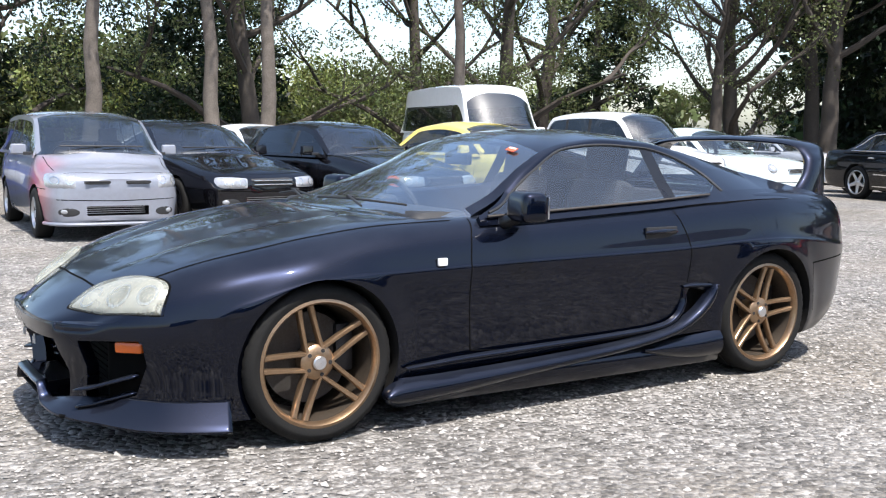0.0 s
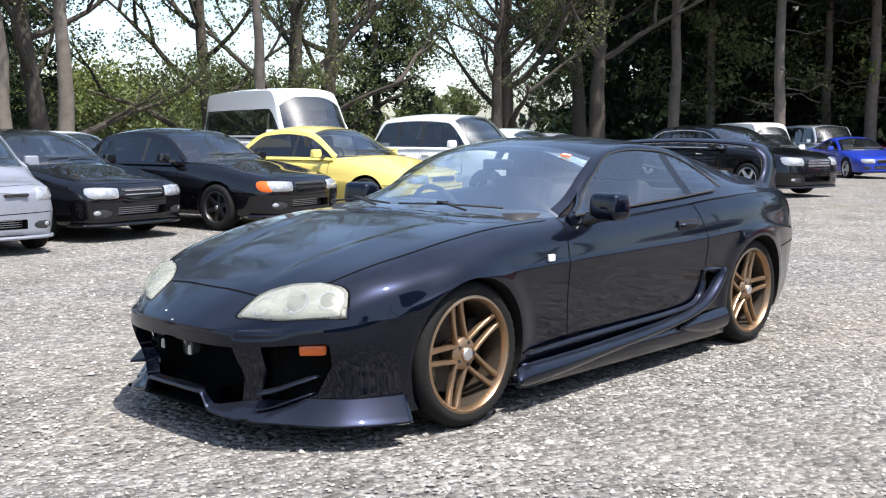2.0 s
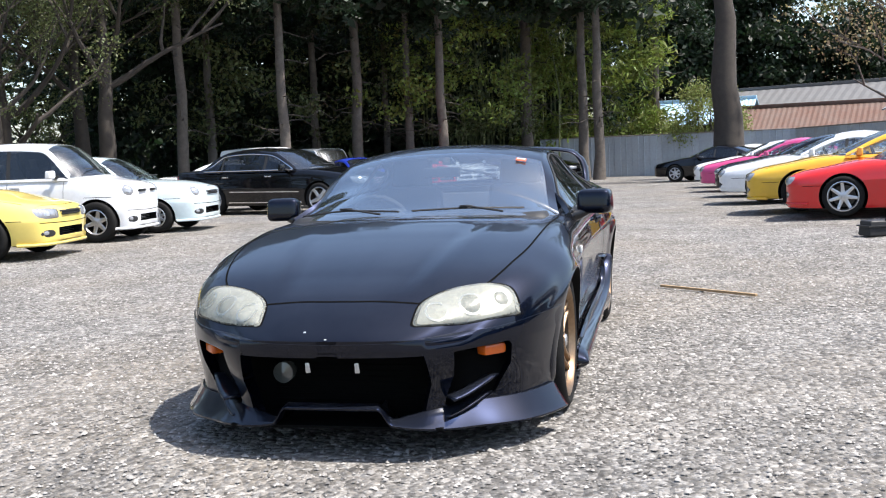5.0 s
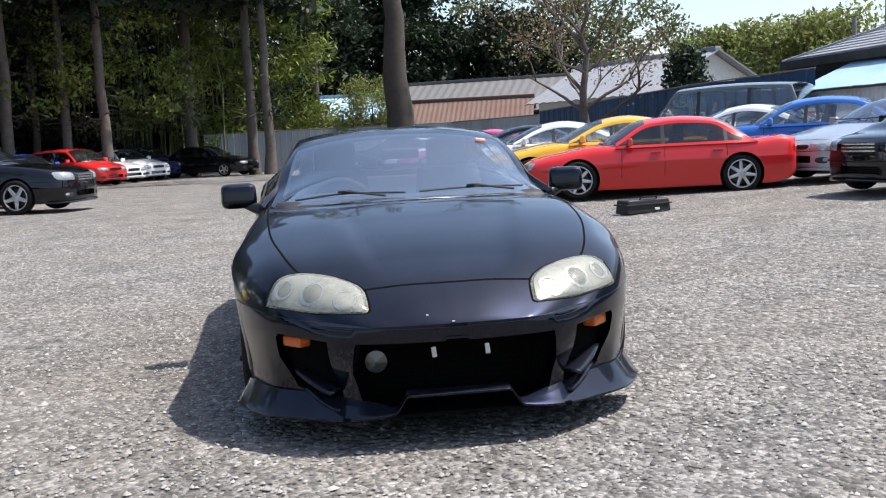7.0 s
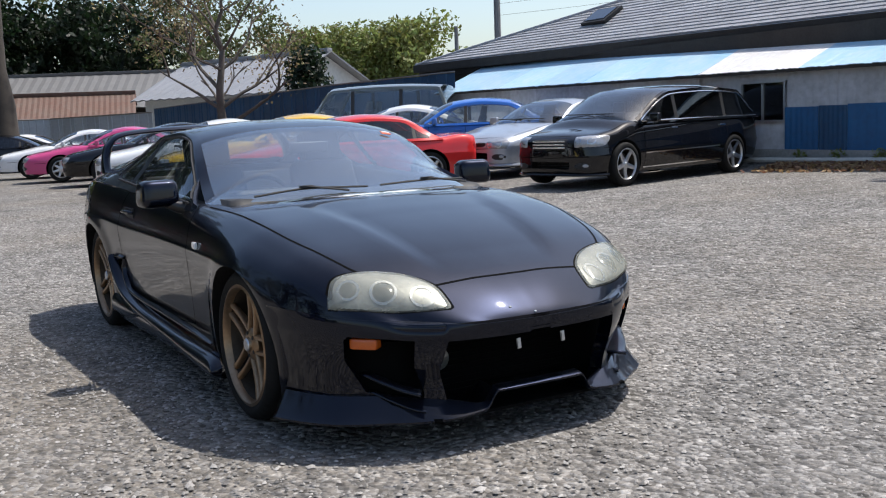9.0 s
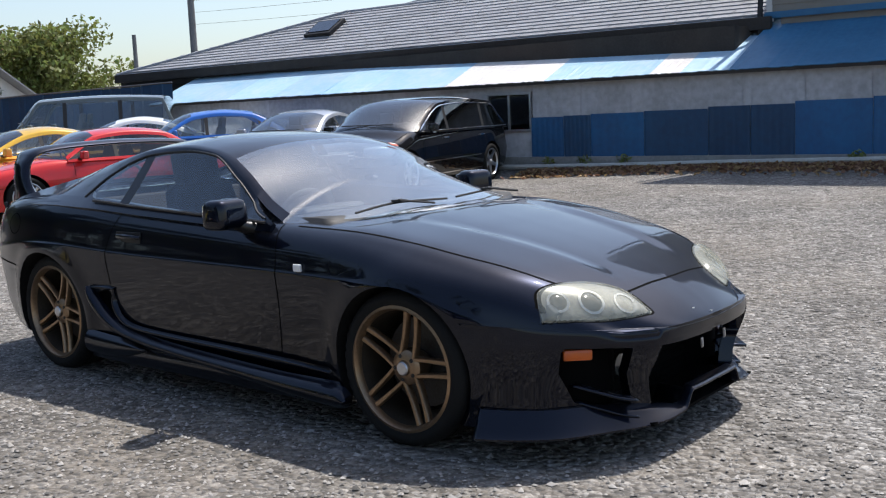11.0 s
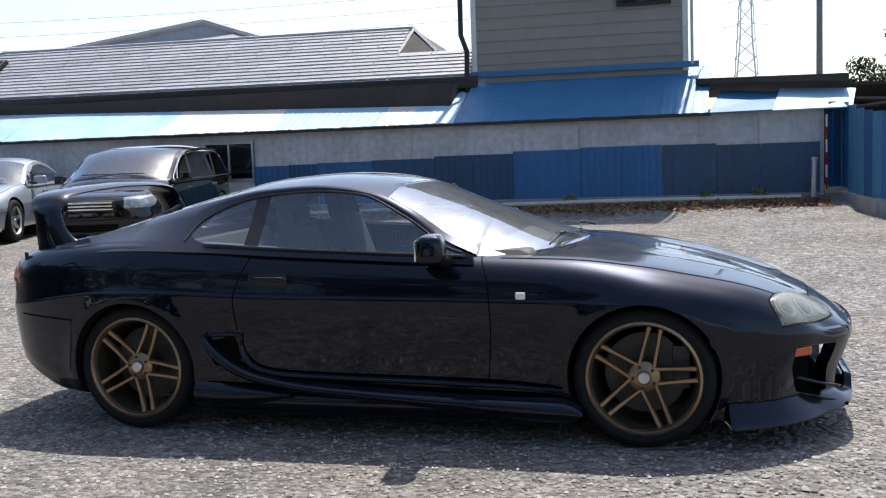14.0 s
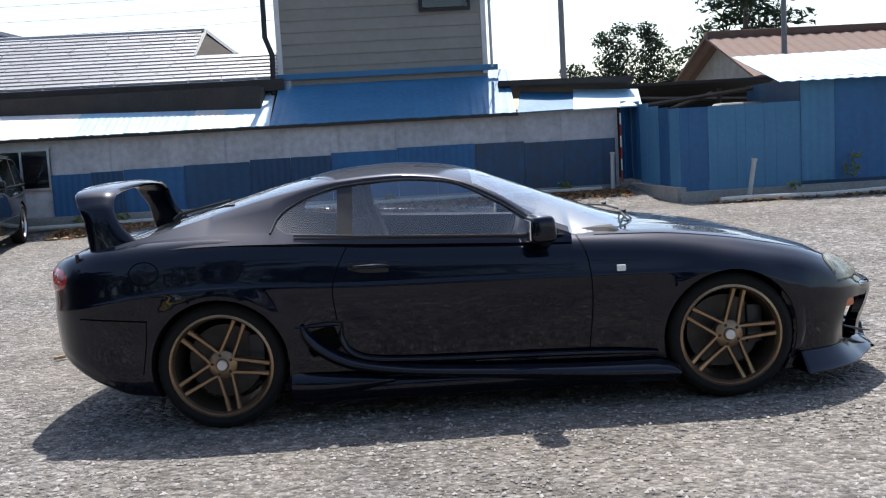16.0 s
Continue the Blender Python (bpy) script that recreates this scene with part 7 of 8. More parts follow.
put(cedar(46, 11, 0.16, 4.0, "dark layered conifer behind the rust-roofed house", M["leaf_dark"], 0, 100), [(13.0, 37, 0, 1.0)])
wl = []
for k in range(6500):
    x = rg.uniform(-6.2, 3.0) if k % 3 else rg.uniform(3.9, 8.5)
    y = wall_line(x) - 0.35 - abs(rg.gauss(0, 0.28)) if k % 3 else 9.15 - abs(rg.gauss(0, 0.14)) + 0.07 * (x - 3.9)
    wl.append((x, y, ground_z(x, y) + 0.015 + 0.02 * rg.random()))
tagged(new("leaf_litter", leaf_mesh("leaf_litter", np.array(wl), 0.044, M["leaf_litter"], 47, 0.75, 0.6)), "dry brown fallen leaves at the wall foot", "leaves", kind="stuff")


# ---- parked cars ----
PAINT = {
    "silver": car_paint("silver_paint", (0.38, 0.41, 0.46), 0.35, 0.2, 0.4),
    "black": car_paint("gloss_black_paint", (0.003, 0.003, 0.0045), 0.3, 0.08, tint=(0.02, 0.02, 0.02), spec=0.04),
    "yellow": car_paint("yellow_paint", (0.76, 0.60, 0.16), 0.35, 0.12, tint=(0.5, 0.38, 0.1)),
    "amber_yellow": car_paint("deep_yellow_paint", (0.7, 0.42, 0.03), 0.35, 0.12),
    "white": car_paint("white_paint", (0.75, 0.76, 0.77), 0.35, 0.12),
    "mint": car_paint("pale_blue_white_paint", (0.62, 0.72, 0.74), 0.35, 0.12),
    "red": car_paint("red_paint", (0.62, 0.018, 0.018), 0.35, 0.1),
    "blue": car_paint("blue_paint", (0.02, 0.13, 0.5), 0.35, 0.1),
    "navy": car_paint("navy_paint", (0.012, 0.02, 0.11), 0.3, 0.1, spec=0.06),
    "deep_blue": car_paint("deep_blue_paint", (0.012, 0.035, 0.32), 0.3, 0.1, spec=0.06),
    "pink": car_paint("pink_paint", (0.55, 0.06, 0.2), 0.35, 0.1),
    "green_grey": car_paint("grey_green_paint", (0.10, 0.12, 0.12), 0.4, 0.3),
}


def faded_wing(m, spot, reach, color):
    """Mixes another colour into a paint round one spot of the body."""
    n, l = m.node_tree.nodes, m.node_tree.links
    b = n["Principled BSDF"]
    old = b.inputs["Base Color"].links[0].from_socket
    vm = n.new("ShaderNodeVectorMath")
    vm.operation = 'DISTANCE'
    l.new(n.new("ShaderNodeTexCoord").outputs["Object"], vm.inputs[0])
    vm.inputs[1].default_value = spot
    mr = n.new("ShaderNodeMapRange")
    mr.interpolation_type = 'SMOOTHSTEP'
    mr.inputs[1].default_value, mr.inputs[2].default_value, mr.inputs[3].default_value, mr.inputs[4].default_value = reach * 0.2, reach, 0.85, 0.0
    l.new(vm.outputs["Value"], mr.inputs[0])
    mx = n.new("ShaderNodeMix")
    mx.data_type = 'RGBA'
    l.new(old, mx.inputs["A"])
    mx.inputs["B"].default_value = (*color, 1)
    l.new(mr.outputs[0], mx.inputs["Factor"])
    l.new(mx.outputs["Result"], b.inputs["Base Color"])
    return m


# silver that turns redder towards the right front wheel
PAINT["silver_red_spot"] = faded_wing(car_paint("silver_red_paint", (0.25, 0.265, 0.31), 0.4, 0.2, 0.3), (1.4, -0.9, 0.52), 0.66, (0.48, 0.04, 0.06))


def shape(L, W, H, nose, cowl, belt, deck, xc, rf, rr, rb, axf, axr, kind="sedan"):
    """Curves of an ordinary car from a few heights (nose, cowl, belt, deck) and stations (cowl, roof front and rear, rear window base)."""
    hw, xf, xr = W / 2, L / 2, -L / 2
    box = kind in ("van", "hatch", "wagon")
    C = dict(
        w=[(xr, 0.80 * hw if box else 0.72 * hw), (xr + 0.06, 0.90 * hw), (xr + 0.25, 0.965 * hw), (xr + 0.8, hw), (0, hw), (xf - 0.9, 0.985 * hw), (xf - 0.5, 0.955 * hw), (xf - 0.27, 0.90 * hw), (xf - 0.13, 0.82 * hw), (xf - 0.055, 0.70 * hw), (xf - 0.015, 0.54 * hw), (xf, 0.36 * hw)],
        bot=[(xr, 0.38), (xr + 0.15, 0.27), (xr + 0.5, 0.2), (xf - 0.5, 0.19), (xf - 0.1, 0.2), (xf, 0.25)],
        cr=[(xr, 0.60), (0, 0.6), (xf, 0.5)],
        sh=[(xr, deck - 0.08), (xr + 0.3, deck - 0.03), (rb, belt + 0.01), (xc - 0.2, belt - 0.005), (xf - 0.7, nose + 0.05), (xf - 0.15, nose - 0.06), (xf, nose - 0.13)],
        top=[(xr, deck - 0.05), (xr + 0.14, deck), (rb + 0.05, belt + (0.0 if box else 0.04)), (0, belt), (xc, cowl), (xf - 0.6, nose + 0.09), (xf - 0.15, nose), (xf, nose - 0.09)],
    )
    mid = (rf + rr) / 2
    xe = xc - 0.28
    end = rb - (0.02 if box else 0.03)
    C.update(
        zc=[(xc, cowl + 0.004), (rf, H - 0.045), (mid, H), (rr, H - 0.05), (rb, belt + (0.04 if box else 0.05)), (end, belt + 0.02)],
        zr=[(xe, belt + 0.012), (rf - 0.06, H - 0.12), (mid, H - 0.07), (rr, H - 0.115), (rb + 0.04, belt + 0.03), (end, belt + 0.005)],
        yr=[(xe, hw - 0.10), (rf - 0.06, hw - 0.24 if not box else hw - 0.17), (rr, hw - 0.25 if not box else hw - 0.15), (end, hw - 0.15 if not box else hw - 0.1)],
        zb=[(xe, belt), (end, belt + 0.01)], yb=[(xe, hw - 0.055), (end, hw - 0.06 if not box else hw - 0.05)],
        dlo=[(xe - 0.03, belt + 0.02), (rf - 0.1, H - 0.165), (mid, H - 0.13), (rr + 0.05, H - 0.165), (rb + (0.12 if box else 0.30), belt + 0.09), (end, belt + 0.02)],
        dlo_front=xe - 0.03, dlo_rear=rb + (0.10 if box else 0.22), ws_base=xc, ws_edge=xe, ws_top=rf + 0.02, rg_top=rr - 0.03, rg_bot=rb + 0.03, gh_end=end, pillar=1, round=3.2, bow=0.1,
    )
    if kind == "van":
        C["dlo"] = [(x, min(z, belt + 0.60)) for x, z in C["dlo"]]
        C["ws_top"], C["rg_top"] = rf + 0.30, rr - 0.12
    a, b = C["dlo_rear"], C["dlo_front"]
    C["pale_pillars"] = kind == "van"
    s1 = axf - 1.45 if kind != "van" else axf - 1.0
    s2 = axr + 0.25
    C["panes"] = [(s1 + 0.035, b + 0.02), (s2 + 0.035, s1 - 0.035), (a - 0.02, s2 - 0.035)] if s2 > a + 0.2 and s1 > s2 + 0.3 else [(s1 + 0.035, b + 0.02), (a - 0.02, s1 - 0.035)]
    C["axf"], C["axr"], C["L"], C["W"], C["H"], C["nose"] = axf, axr, L, W, H, nose
    C["doors"] = [(b - 0.05, s1), (s1, s2)] if s1 > s2 + 0.3 else [(b - 0.05, s1)]
    C["belt"] = belt
    return C


SHELLS = {}


def parked(name, label, m, C, paint, glass="dark_glass", rim="alloy", r=0.31, rim_r=0.215, spokes=7, face="sedan", lamp=None, grille="dark_trim", amber=False, sheet=True, intake=True, fine=True, group="parked cars"):
    car = empty(name, m, label, "car", group)
    L, W = C["L"], C["W"]
    hw, xf = W / 2, L / 2
    ty = hw - 0.115
    cut = []
    for x in (C["axf"], C["axr"]):
        for s in (1, -1):
            y0, y1 = (hw - 0.36, hw + 0.3) if s > 0 else (-hw - 0.3, -hw + 0.36)
            cut.append(cutter_wheel(x, y0, y1, r, r + 0.045))
    bx = bmesh.new()
    x0, x1 = C["gh_end"] + 0.25, C["ws_edge"] + 0.12
    add_box(bx, (x1 - x0, W - 0.34, C["belt"] + 0.2 - 0.35), Matrix.Translation(((x0 + x1) / 2, 0, (C["belt"] + 0.2 + 0.35) / 2)), 0.06, 2)
    cut.append(bx)
    gz = C["nose"] - 0.17
    if intake:
        cut.append(cutter_box((0.3, W * 0.42, 0.11), Matrix.Translation((xf - 0.05, 0, 0.36)), 0.02))
    key = (C["L"], C["W"], C["H"], r, intake)
    if key not in SHELLS:
        shell = carve(lower_body(C, 60, 27), cut, [paint, M["dark_well"]])
        SHELLS[key] = (shell, surface_of(shell))
    else:
        for q in cut:
            q.free()
    shell, tree = SHELLS[key]
    me = shell.copy()
    me.materials[0] = paint
    body = new("body", me)
    body.parent = car
    G = dict(C)
    if C["pale_pillars"]:
        G["pillar_mat"] = paint
    greenhouse(G, car, paint, M["parked_screen"], M[glass], 44)
    nz = C["nose"]
    lm = lamp or dict(y0=0.40, y1=0.80, z0=-0.20, z1=-0.07, dx=0.22)
    for s in (1, -1):
        ya, yb_ = lm["y0"] * hw * s, lm["y1"] * hw * s
        za, zb_ = nz + lm["z0"], nz + lm["z1"]
        dx = lm["dx"]
        if lm.get("round"):
            yc, zc_, rr = (ya + yb_) / 2, (za + zb_) / 2, lm["round"]
            ol = [(xf - 0.1, yc + rr * math.cos(a), zc_ + rr * math.sin(a)) for a in [k * math.pi / 6 for k in range(12)]]
        else:
            ol = [(xf - 0.02, ya, za + 0.02), (xf - 0.03, ya, zb_ - 0.02), (xf - 0.04, ya + (yb_ - ya) * 0.12, zb_), (xf - dx * 0.6, ya + (yb_ - ya) * 0.8, zb_ + 0.012), (xf - dx, yb_, zb_ - 0.01), (xf - dx * 0.9, yb_, za + 0.04), (xf - dx * 0.5, ya + (yb_ - ya) * 0.8, za), (xf - 0.03, ya + (yb_ - ya) * 0.1, za)]
        hl = skin_patch(tree, ol, (-0.93, -0.3 * s, -0.12), 0.006, 0.014, "headlamp", M["clear_lens"], car, "", 4, 28)
        if fine:
            c = np.mean(np.array(ol), axis=0)
            lens = surface_of(hl.data)
            for k in (-0.28, 0.22):
                cy = c[1] + k * (yb_ - ya)
                ring = [(xf, cy + 0.042 * math.cos(a), c[2] + 0.042 * math.sin(a)) for a in [q * math.pi / 6 for q in range(13)]]
                seam(lens, ring, (-1, 0, 0), 0.010, hl, 30, "lens_ring", M["reflector"], 0.002)
        if amber:
            o2 = [(q[0] - 0.04, yb_ * 1.02 + (q[1] - yb_) * 0.28 + 0.075 * s, q[2]) for q in ol]
            skin_patch(tree, o2, (-0.7, -0.7 * s, 0), 0.005, 0.008, "turn_lamp", M["amber"], car, "", 3, 20)
        # mirrors, handles, sill lines
        bm = bmesh.new()
        add_box(bm, (0.10, 0.19, 0.13), Matrix.Translation((C["ws_edge"] - 0.22, s * (hw + 0.08), C["belt"] + 0.07)), 0.035, 3, (0.85, 0.9))
        mir = part("door_mirror", bm, paint, car)
        bm = bmesh.new()
        add_box(bm, (0.06, 0.12, 0.04), Matrix.Translation((C["ws_edge"] - 0.2, s * (hw - 0.03), C["belt"] + 0.02)), 0.01)
        part("mirror_stalk", bm, M["dark_trim"], mir)
        for a, b in C["doors"]:
            for xx in (a, b):
                seam(tree, [(xx, s * hw, C["belt"] - 0.01), (xx - 0.01, s * hw, 0.7), (xx, s * hw, 0.33)], (0, -s, 0), 0.008, body, 14)
            bm = bmesh.new()
            loc, nor, _, _ = tree.ray_cast(Vector((b + 0.14, s * (hw + 0.4), C["belt"] - 0.12)), Vector((0, -s, 0)))
            if loc:
                add_box(bm, (0.17, 0.03, 0.03), Matrix.Translation((b + 0.14, loc.y + s * 0.012, C["belt"] - 0.12)), 0.01)
                part("door_handle", bm, M["chrome"] if face == "lux" else paint, body)
            else:
                bm.free()
        seam(tree, [(xf - 0.35, s * hw * 0.78, 1.2), (xf - 0.8, s * hw * 0.82, 1.3), (C["ws_base"] - 0.1, s * hw * 0.84, 1.4)], (0, 0, -1), 0.009, body, 20)
        tl = [(-L / 2, s * hw * 0.5, nz + 0.08), (-L / 2, s * hw * 0.7, nz + 0.09), (-L / 2 + 0.15, s * hw * 0.9, nz + 0.08), (-L / 2 + 0.15, s * hw * 0.9, nz - 0.05), (-L / 2, s * hw * 0.7, nz - 0.06), (-L / 2, s * hw * 0.5, nz - 0.05)]
        skin_patch(tree, tl, (0.9, -0.4 * s, 0), 0.005, 0.008, "tail_lamp", M["red_lens"], car, "", 3, 20)
        # fog lamp recess
        duct = [(xf - 0.1, s * hw * (0.64 + 0.15 * math.cos(a)), 0.345 + 0.050 * math.sin(a)) for a in [k * math.pi / 6 for k in range(12)]]
        port = skin_patch(tree, duct, (-0.95, -0.25 * s, 0), 0.003, 0.001, "bumper_port", M["dark_trim"], car, "", 3, 24)
        if fine:
            fl = [(xf - 0.1, s * hw * (0.70 + 0.055 * math.cos(a)), 0.352 + 0.030 * math.sin(a)) for a in [k * math.pi / 5 for k in range(10)]]
            skin_patch(tree, fl, (-0.95, -0.25 * s, 0), 0.006, 0.004, "fog_lamp", M["clear_lens"], port, "", 3, 20)
    if fine:
        # bumper joint and chin lip
        seam(tree, [(xf + 0.1, y, 0.475 + 0.02 * abs(y) / hw) for y in np.linspace(-0.8 * hw, 0.8 * hw, 15)], (-1, 0, 0), 0.010, body, 50)
        pl = sorted((w, x) for x, w in C["w"] if x > 0.2)
        chin = curve_fn([(0.0, xf + 0.004)] + [(w, x) for w, x in pl if w > 0.37 * hw and w < 0.975 * hw])
        bm = bmesh.new()
        add_tube(bm, [(chin(abs(y)) - 0.015, y * 0.985, 0.205) for y in np.linspace(-0.93 * hw, 0.93 * hw, 31)], 0.022, 8)
        part("chin_lip", bm, paint, car)
    # grille
    if face in ("sedan", "lux", "slim", "slots"):
        gw = {"sedan": 0.34, "lux": 0.38, "slim": 0.36, "slots": 0.17}[face] * hw
        gh = {"sedan": 0.10, "lux": 0.15, "slim": 0.065, "slots": 0.035}[face]
        zz = nz - (0.13 if face != "lux" else 0.15)
        offs = (0,) if face != "slots" else (-0.28 * hw, 0.28 * hw)
        for oy in offs:
            gp = [(xf, oy - gw, zz + gh / 2), (xf, oy, zz + gh / 2 + 0.004), (xf, oy + gw, zz + gh / 2), (xf, oy + gw * 0.92, zz - gh / 2), (xf, oy, zz - gh / 2 - 0.004), (xf, oy - gw * 0.92, zz - gh / 2)]
            g = skin_patch(tree, gp, (-1, 0, -0.05), 0.004, 0.002, "grille", M["dark_trim"], car, "", 4, 30)
            loc, nor, _, _ = tree.ray_cast(Vector((xf + 0.5, oy, zz)), Vector((-1, 0, 0)))
            if loc:
                for k in range(3 if face == "lux" else 2):
                    bm = bmesh.new()
                    z2 = zz - gh / 2 + gh * (k + 0.5) / (3 if face == "lux" else 2)
                    add_box(bm, (0.02, gw * 1.86, 0.026 if face == "lux" else 0.012), Matrix.Translation((loc.x + 0.012, oy, z2)), 0.003)
                    part("grille_bar", bm, M["chrome"] if face == "lux" else M[grille], g)
    loc, nor, _, _ = tree.ray_cast(Vector((xf + 0.5, 0, 0.46)), Vector((-1, 0, 0)))
    if loc and intake:
        bm = bmesh.new()
        for k in range(4):
            add_box(bm, (0.02, W * 0.40, 0.008), Matrix.Translation((xf - 0.13, 0, 0.325 + k * 0.024)))
        part("intake_mesh", bm, M["alloy"] if face in ("sedan", "slots") else M["dark_trim"], body)
    if face == "lux":
        zb, yb, dl, zr_, yr_ = [curve_fn(C[k]) for k in ("zb", "yb", "dlo", "zr", "yr")]
        for s in (1, -1):
            arc = []
            for x in np.linspace(C["dlo_front"], C["dlo_rear"], 30):
                v = min(max((dl(x) - zb(x)) / max(zr_(x) - zb(x), 0.1), 0), 1)
                arc.append((x, s * (yb(x) + (yr_(x) - yb(x)) * (v + 0.1 * v * (1 - v)) + 0.004), dl(x)))
            bm = bmesh.new()
            add_tube(bm, arc, 0.012, 6)
            part("window_arch", bm, M["chrome"], car, "chrome window arch")
            bm = bmesh.new()
            add_tube(bm, [(x, s * (yb(x) + 0.006), zb(x) + 0.012) for x in np.linspace(C["dlo_front"], C["dlo_rear"], 16)], 0.012, 6)
            part("belt_strip", bm, M["chrome"], car, "chrome belt strip")
            seam(tree, [(C["axf"] - 0.5, s * hw, 0.50), (C["axr"] + 0.5, s * hw, 0.52)], (0, -s, 0), 0.02, body, 20, "door_strip", M["chrome"], 0.004)
            seam(tree, [(C["axf"] - 0.45, s * hw, 0.27), (C["axr"] + 0.45, s * hw, 0.28)], (0, -s, 0), 0.02, body, 20, "sill_strip", M["chrome"], 0.004)
    seam(tree, [(xf - 0.75, hw, nz - 0.21), (xf - 0.3, hw, nz - 0.215)], (-0.2, -1, 0), 0.008, body, 14)
    seam(tree, [(xf - 0.75, -hw, nz - 0.21), (xf - 0.3, -hw, nz - 0.215)], (-0.2, 1, 0), 0.008, body, 14)
    seam(tree, [(xf - 0.18, hw * 0.74, 1.2), (xf - 0.09, 0, 1.2), (xf - 0.18, -hw * 0.74, 1.2)], (0, 0, -1), 0.009, body, 24)
    # cabin
    bm = bmesh.new()
    add_box(bm, (0.45, W - 0.36, 0.26), Matrix.Translation((C["ws_edge"] + 0.06, 0, C["belt"] - 0.13)), 0.06, 2, (0.6, 1))
    part("dashboard", bm, M["dark_trim"], car)
    sx = C["ws_edge"] - 0.78
    for y in (0.36, -0.36):
        seat(car, sx, y * W / 1.75, C["belt"] - 0.42, M["grey_cloth"] if sheet else M["seat_cloth"], 0.46)
    if C["gh_end"] < sx - 1.0:
        bm = bmesh.new()
        add_box(bm, (0.2, W - 0.5, 0.6), Matrix.Translation((sx - 1.0, 0, C["belt"] - 0.15)) @ Matrix.Rotation(-0.25, 4, 'Y'), 0.06, 2)
        part("rear_seat", bm, M["grey_cloth"] if sheet else M["seat_cloth"], car)
    steering(car, C["ws_edge"] - 0.34, -0.36 * W / 1.75, C["belt"] - 0.02, 0.17)
    if sheet:
        bm = bmesh.new()
        add_box(bm, (0.2, 0.3, 0.004), Matrix.Translation((C["ws_edge"] + 0.08, -0.3, C["belt"] + 0.015)) @ Matrix.Rotation(-0.12, 4, 'Y'))
        part("paper_sheet", bm, M["paper"], car)
    for s in (1, -1):
        bm = bmesh.new()
        xb = C["ws_base"] - 0.06
        add_tube(bm, [(xb - 0.02, -0.5 + 0.5 * (s > 0), curve_fn(C["zc"])(xb - 0.05) + 0.012), (xb - 0.05, -0.5 + 0.5 * (s > 0) + 0.5, curve_fn(C["zc"])(xb - 0.05) + 0.01)], 0.009, 5)
        part("wiper", bm, M["dark_trim"], car)
    for x in (C["axf"], C["axr"]):
        for s in (1, -1):
            wheel(car, x, s * ty, r, r, 0.2, rim_r, spokes, M[rim], False, s, False)
    return car


def by_wheel(C, x, y, h, corner="fr", scale=1.0, dz=0.0):
    """The pose that sets one wheel of a car on a spot of the ground, the car heading h degrees."""
    ax = C["axf"] if corner[0] == "f" else C["axr"]
    ay = (C["W"] / 2 - 0.11) * (1 if corner[1] == "l" else -1)
    c, s = math.cos(radians(h)), math.sin(radians(h))
    ox, oy = x - (ax * c - ay * s) * scale, y - (ax * s + ay * c) * scale
    return pose(ox, oy, ground_z(ox, oy) + dz, 0, 0, h) @ Matrix.Scale(scale, 4)


def by_middle(C, x, y, h, scale=1.0):
    return pose(x, y, ground_z(x, y), 0, 0, h) @ Matrix.Scale(scale, 4)


MPV = shape(4.18, 1.68, 1.55, 0.82, 1.02, 0.98, 1.0, 1.36, 0.42, -1.55, -1.97, 1.30, -1.20, "hatch")
SEDAN_A = shape(4.72, 1.76, 1.38, 0.72, 0.93, 0.89, 0.97, 1.02, 0.18, -0.92, -1.62, 1.40, -1.33)
SEDAN_B = shape(4.72, 1.76, 1.39, 0.73, 0.94, 0.90, 0.97, 1.05, 0.22, -0.95, -1.62, 1.42, -1.31)
ALTE = shape(4.40, 1.72, 1.41, 0.74, 0.95, 0.91, 1.02, 1.02, 0.15, -0.88, -1.55, 1.37, -1.30)
KEI = shape(3.40, 1.48, 1.62, 0.92, 1.06, 1.02, 1.02, 0.98, 0.30, -1.2, -1.58, 1.12, -1.10, "hatch")
RETRO = shape(3.74, 1.63, 1.37, 0.80, 0.92, 0.90, 0.88, 0.78, 0.05, -0.75, -1.25, 1.12, -1.18)
LUX = shape(5.05, 1.86, 1.48, 0.83, 1.0, 0.97, 1.02, 1.15, 0.22, -1.1, -1.82, 1.50, -1.37)
VAN = shape(5.1, 1.86, 2.28, 1.02, 1.22, 1.18, 1.18, 2.22, 1.30, -2.2, -2.45, 1.60, -1.20, "van")
COUPE = shape(4.45, 1.73, 1.29, 0.68, 0.88, 0.85, 0.90, 0.92, 0.05, -0.75, -1.55, 1.30, -1.22)
SUV = shape(4.8, 1.9, 1.86, 1.05, 1.18, 1.15, 1.15, 1.15, 0.55, -2.0, -2.28, 1.45, -1.40, "wagon")
ESTATE = shape(4.86, 1.92, 1.60, 0.84, 1.08, 1.0, 1.05, 1.52, 0.36, -1.72, -2.32, 1.64, -1.50, "wagon")
HATCH = shape(4.2, 1.69, 1.46, 0.76, 0.95, 0.92, 0.95, 1.12, 0.3, -1.45, -1.95, 1.30, -1.25, "hatch")

RED = shape(4.6, 1.76, 1.34, 0.70, 0.90, 0.86, 0.94, 1.0, 0.2, -0.95, -1.60, 1.37, -1.36)
RED["bot"] = [(x, z - 0.07) for x, z in RED["bot"]]

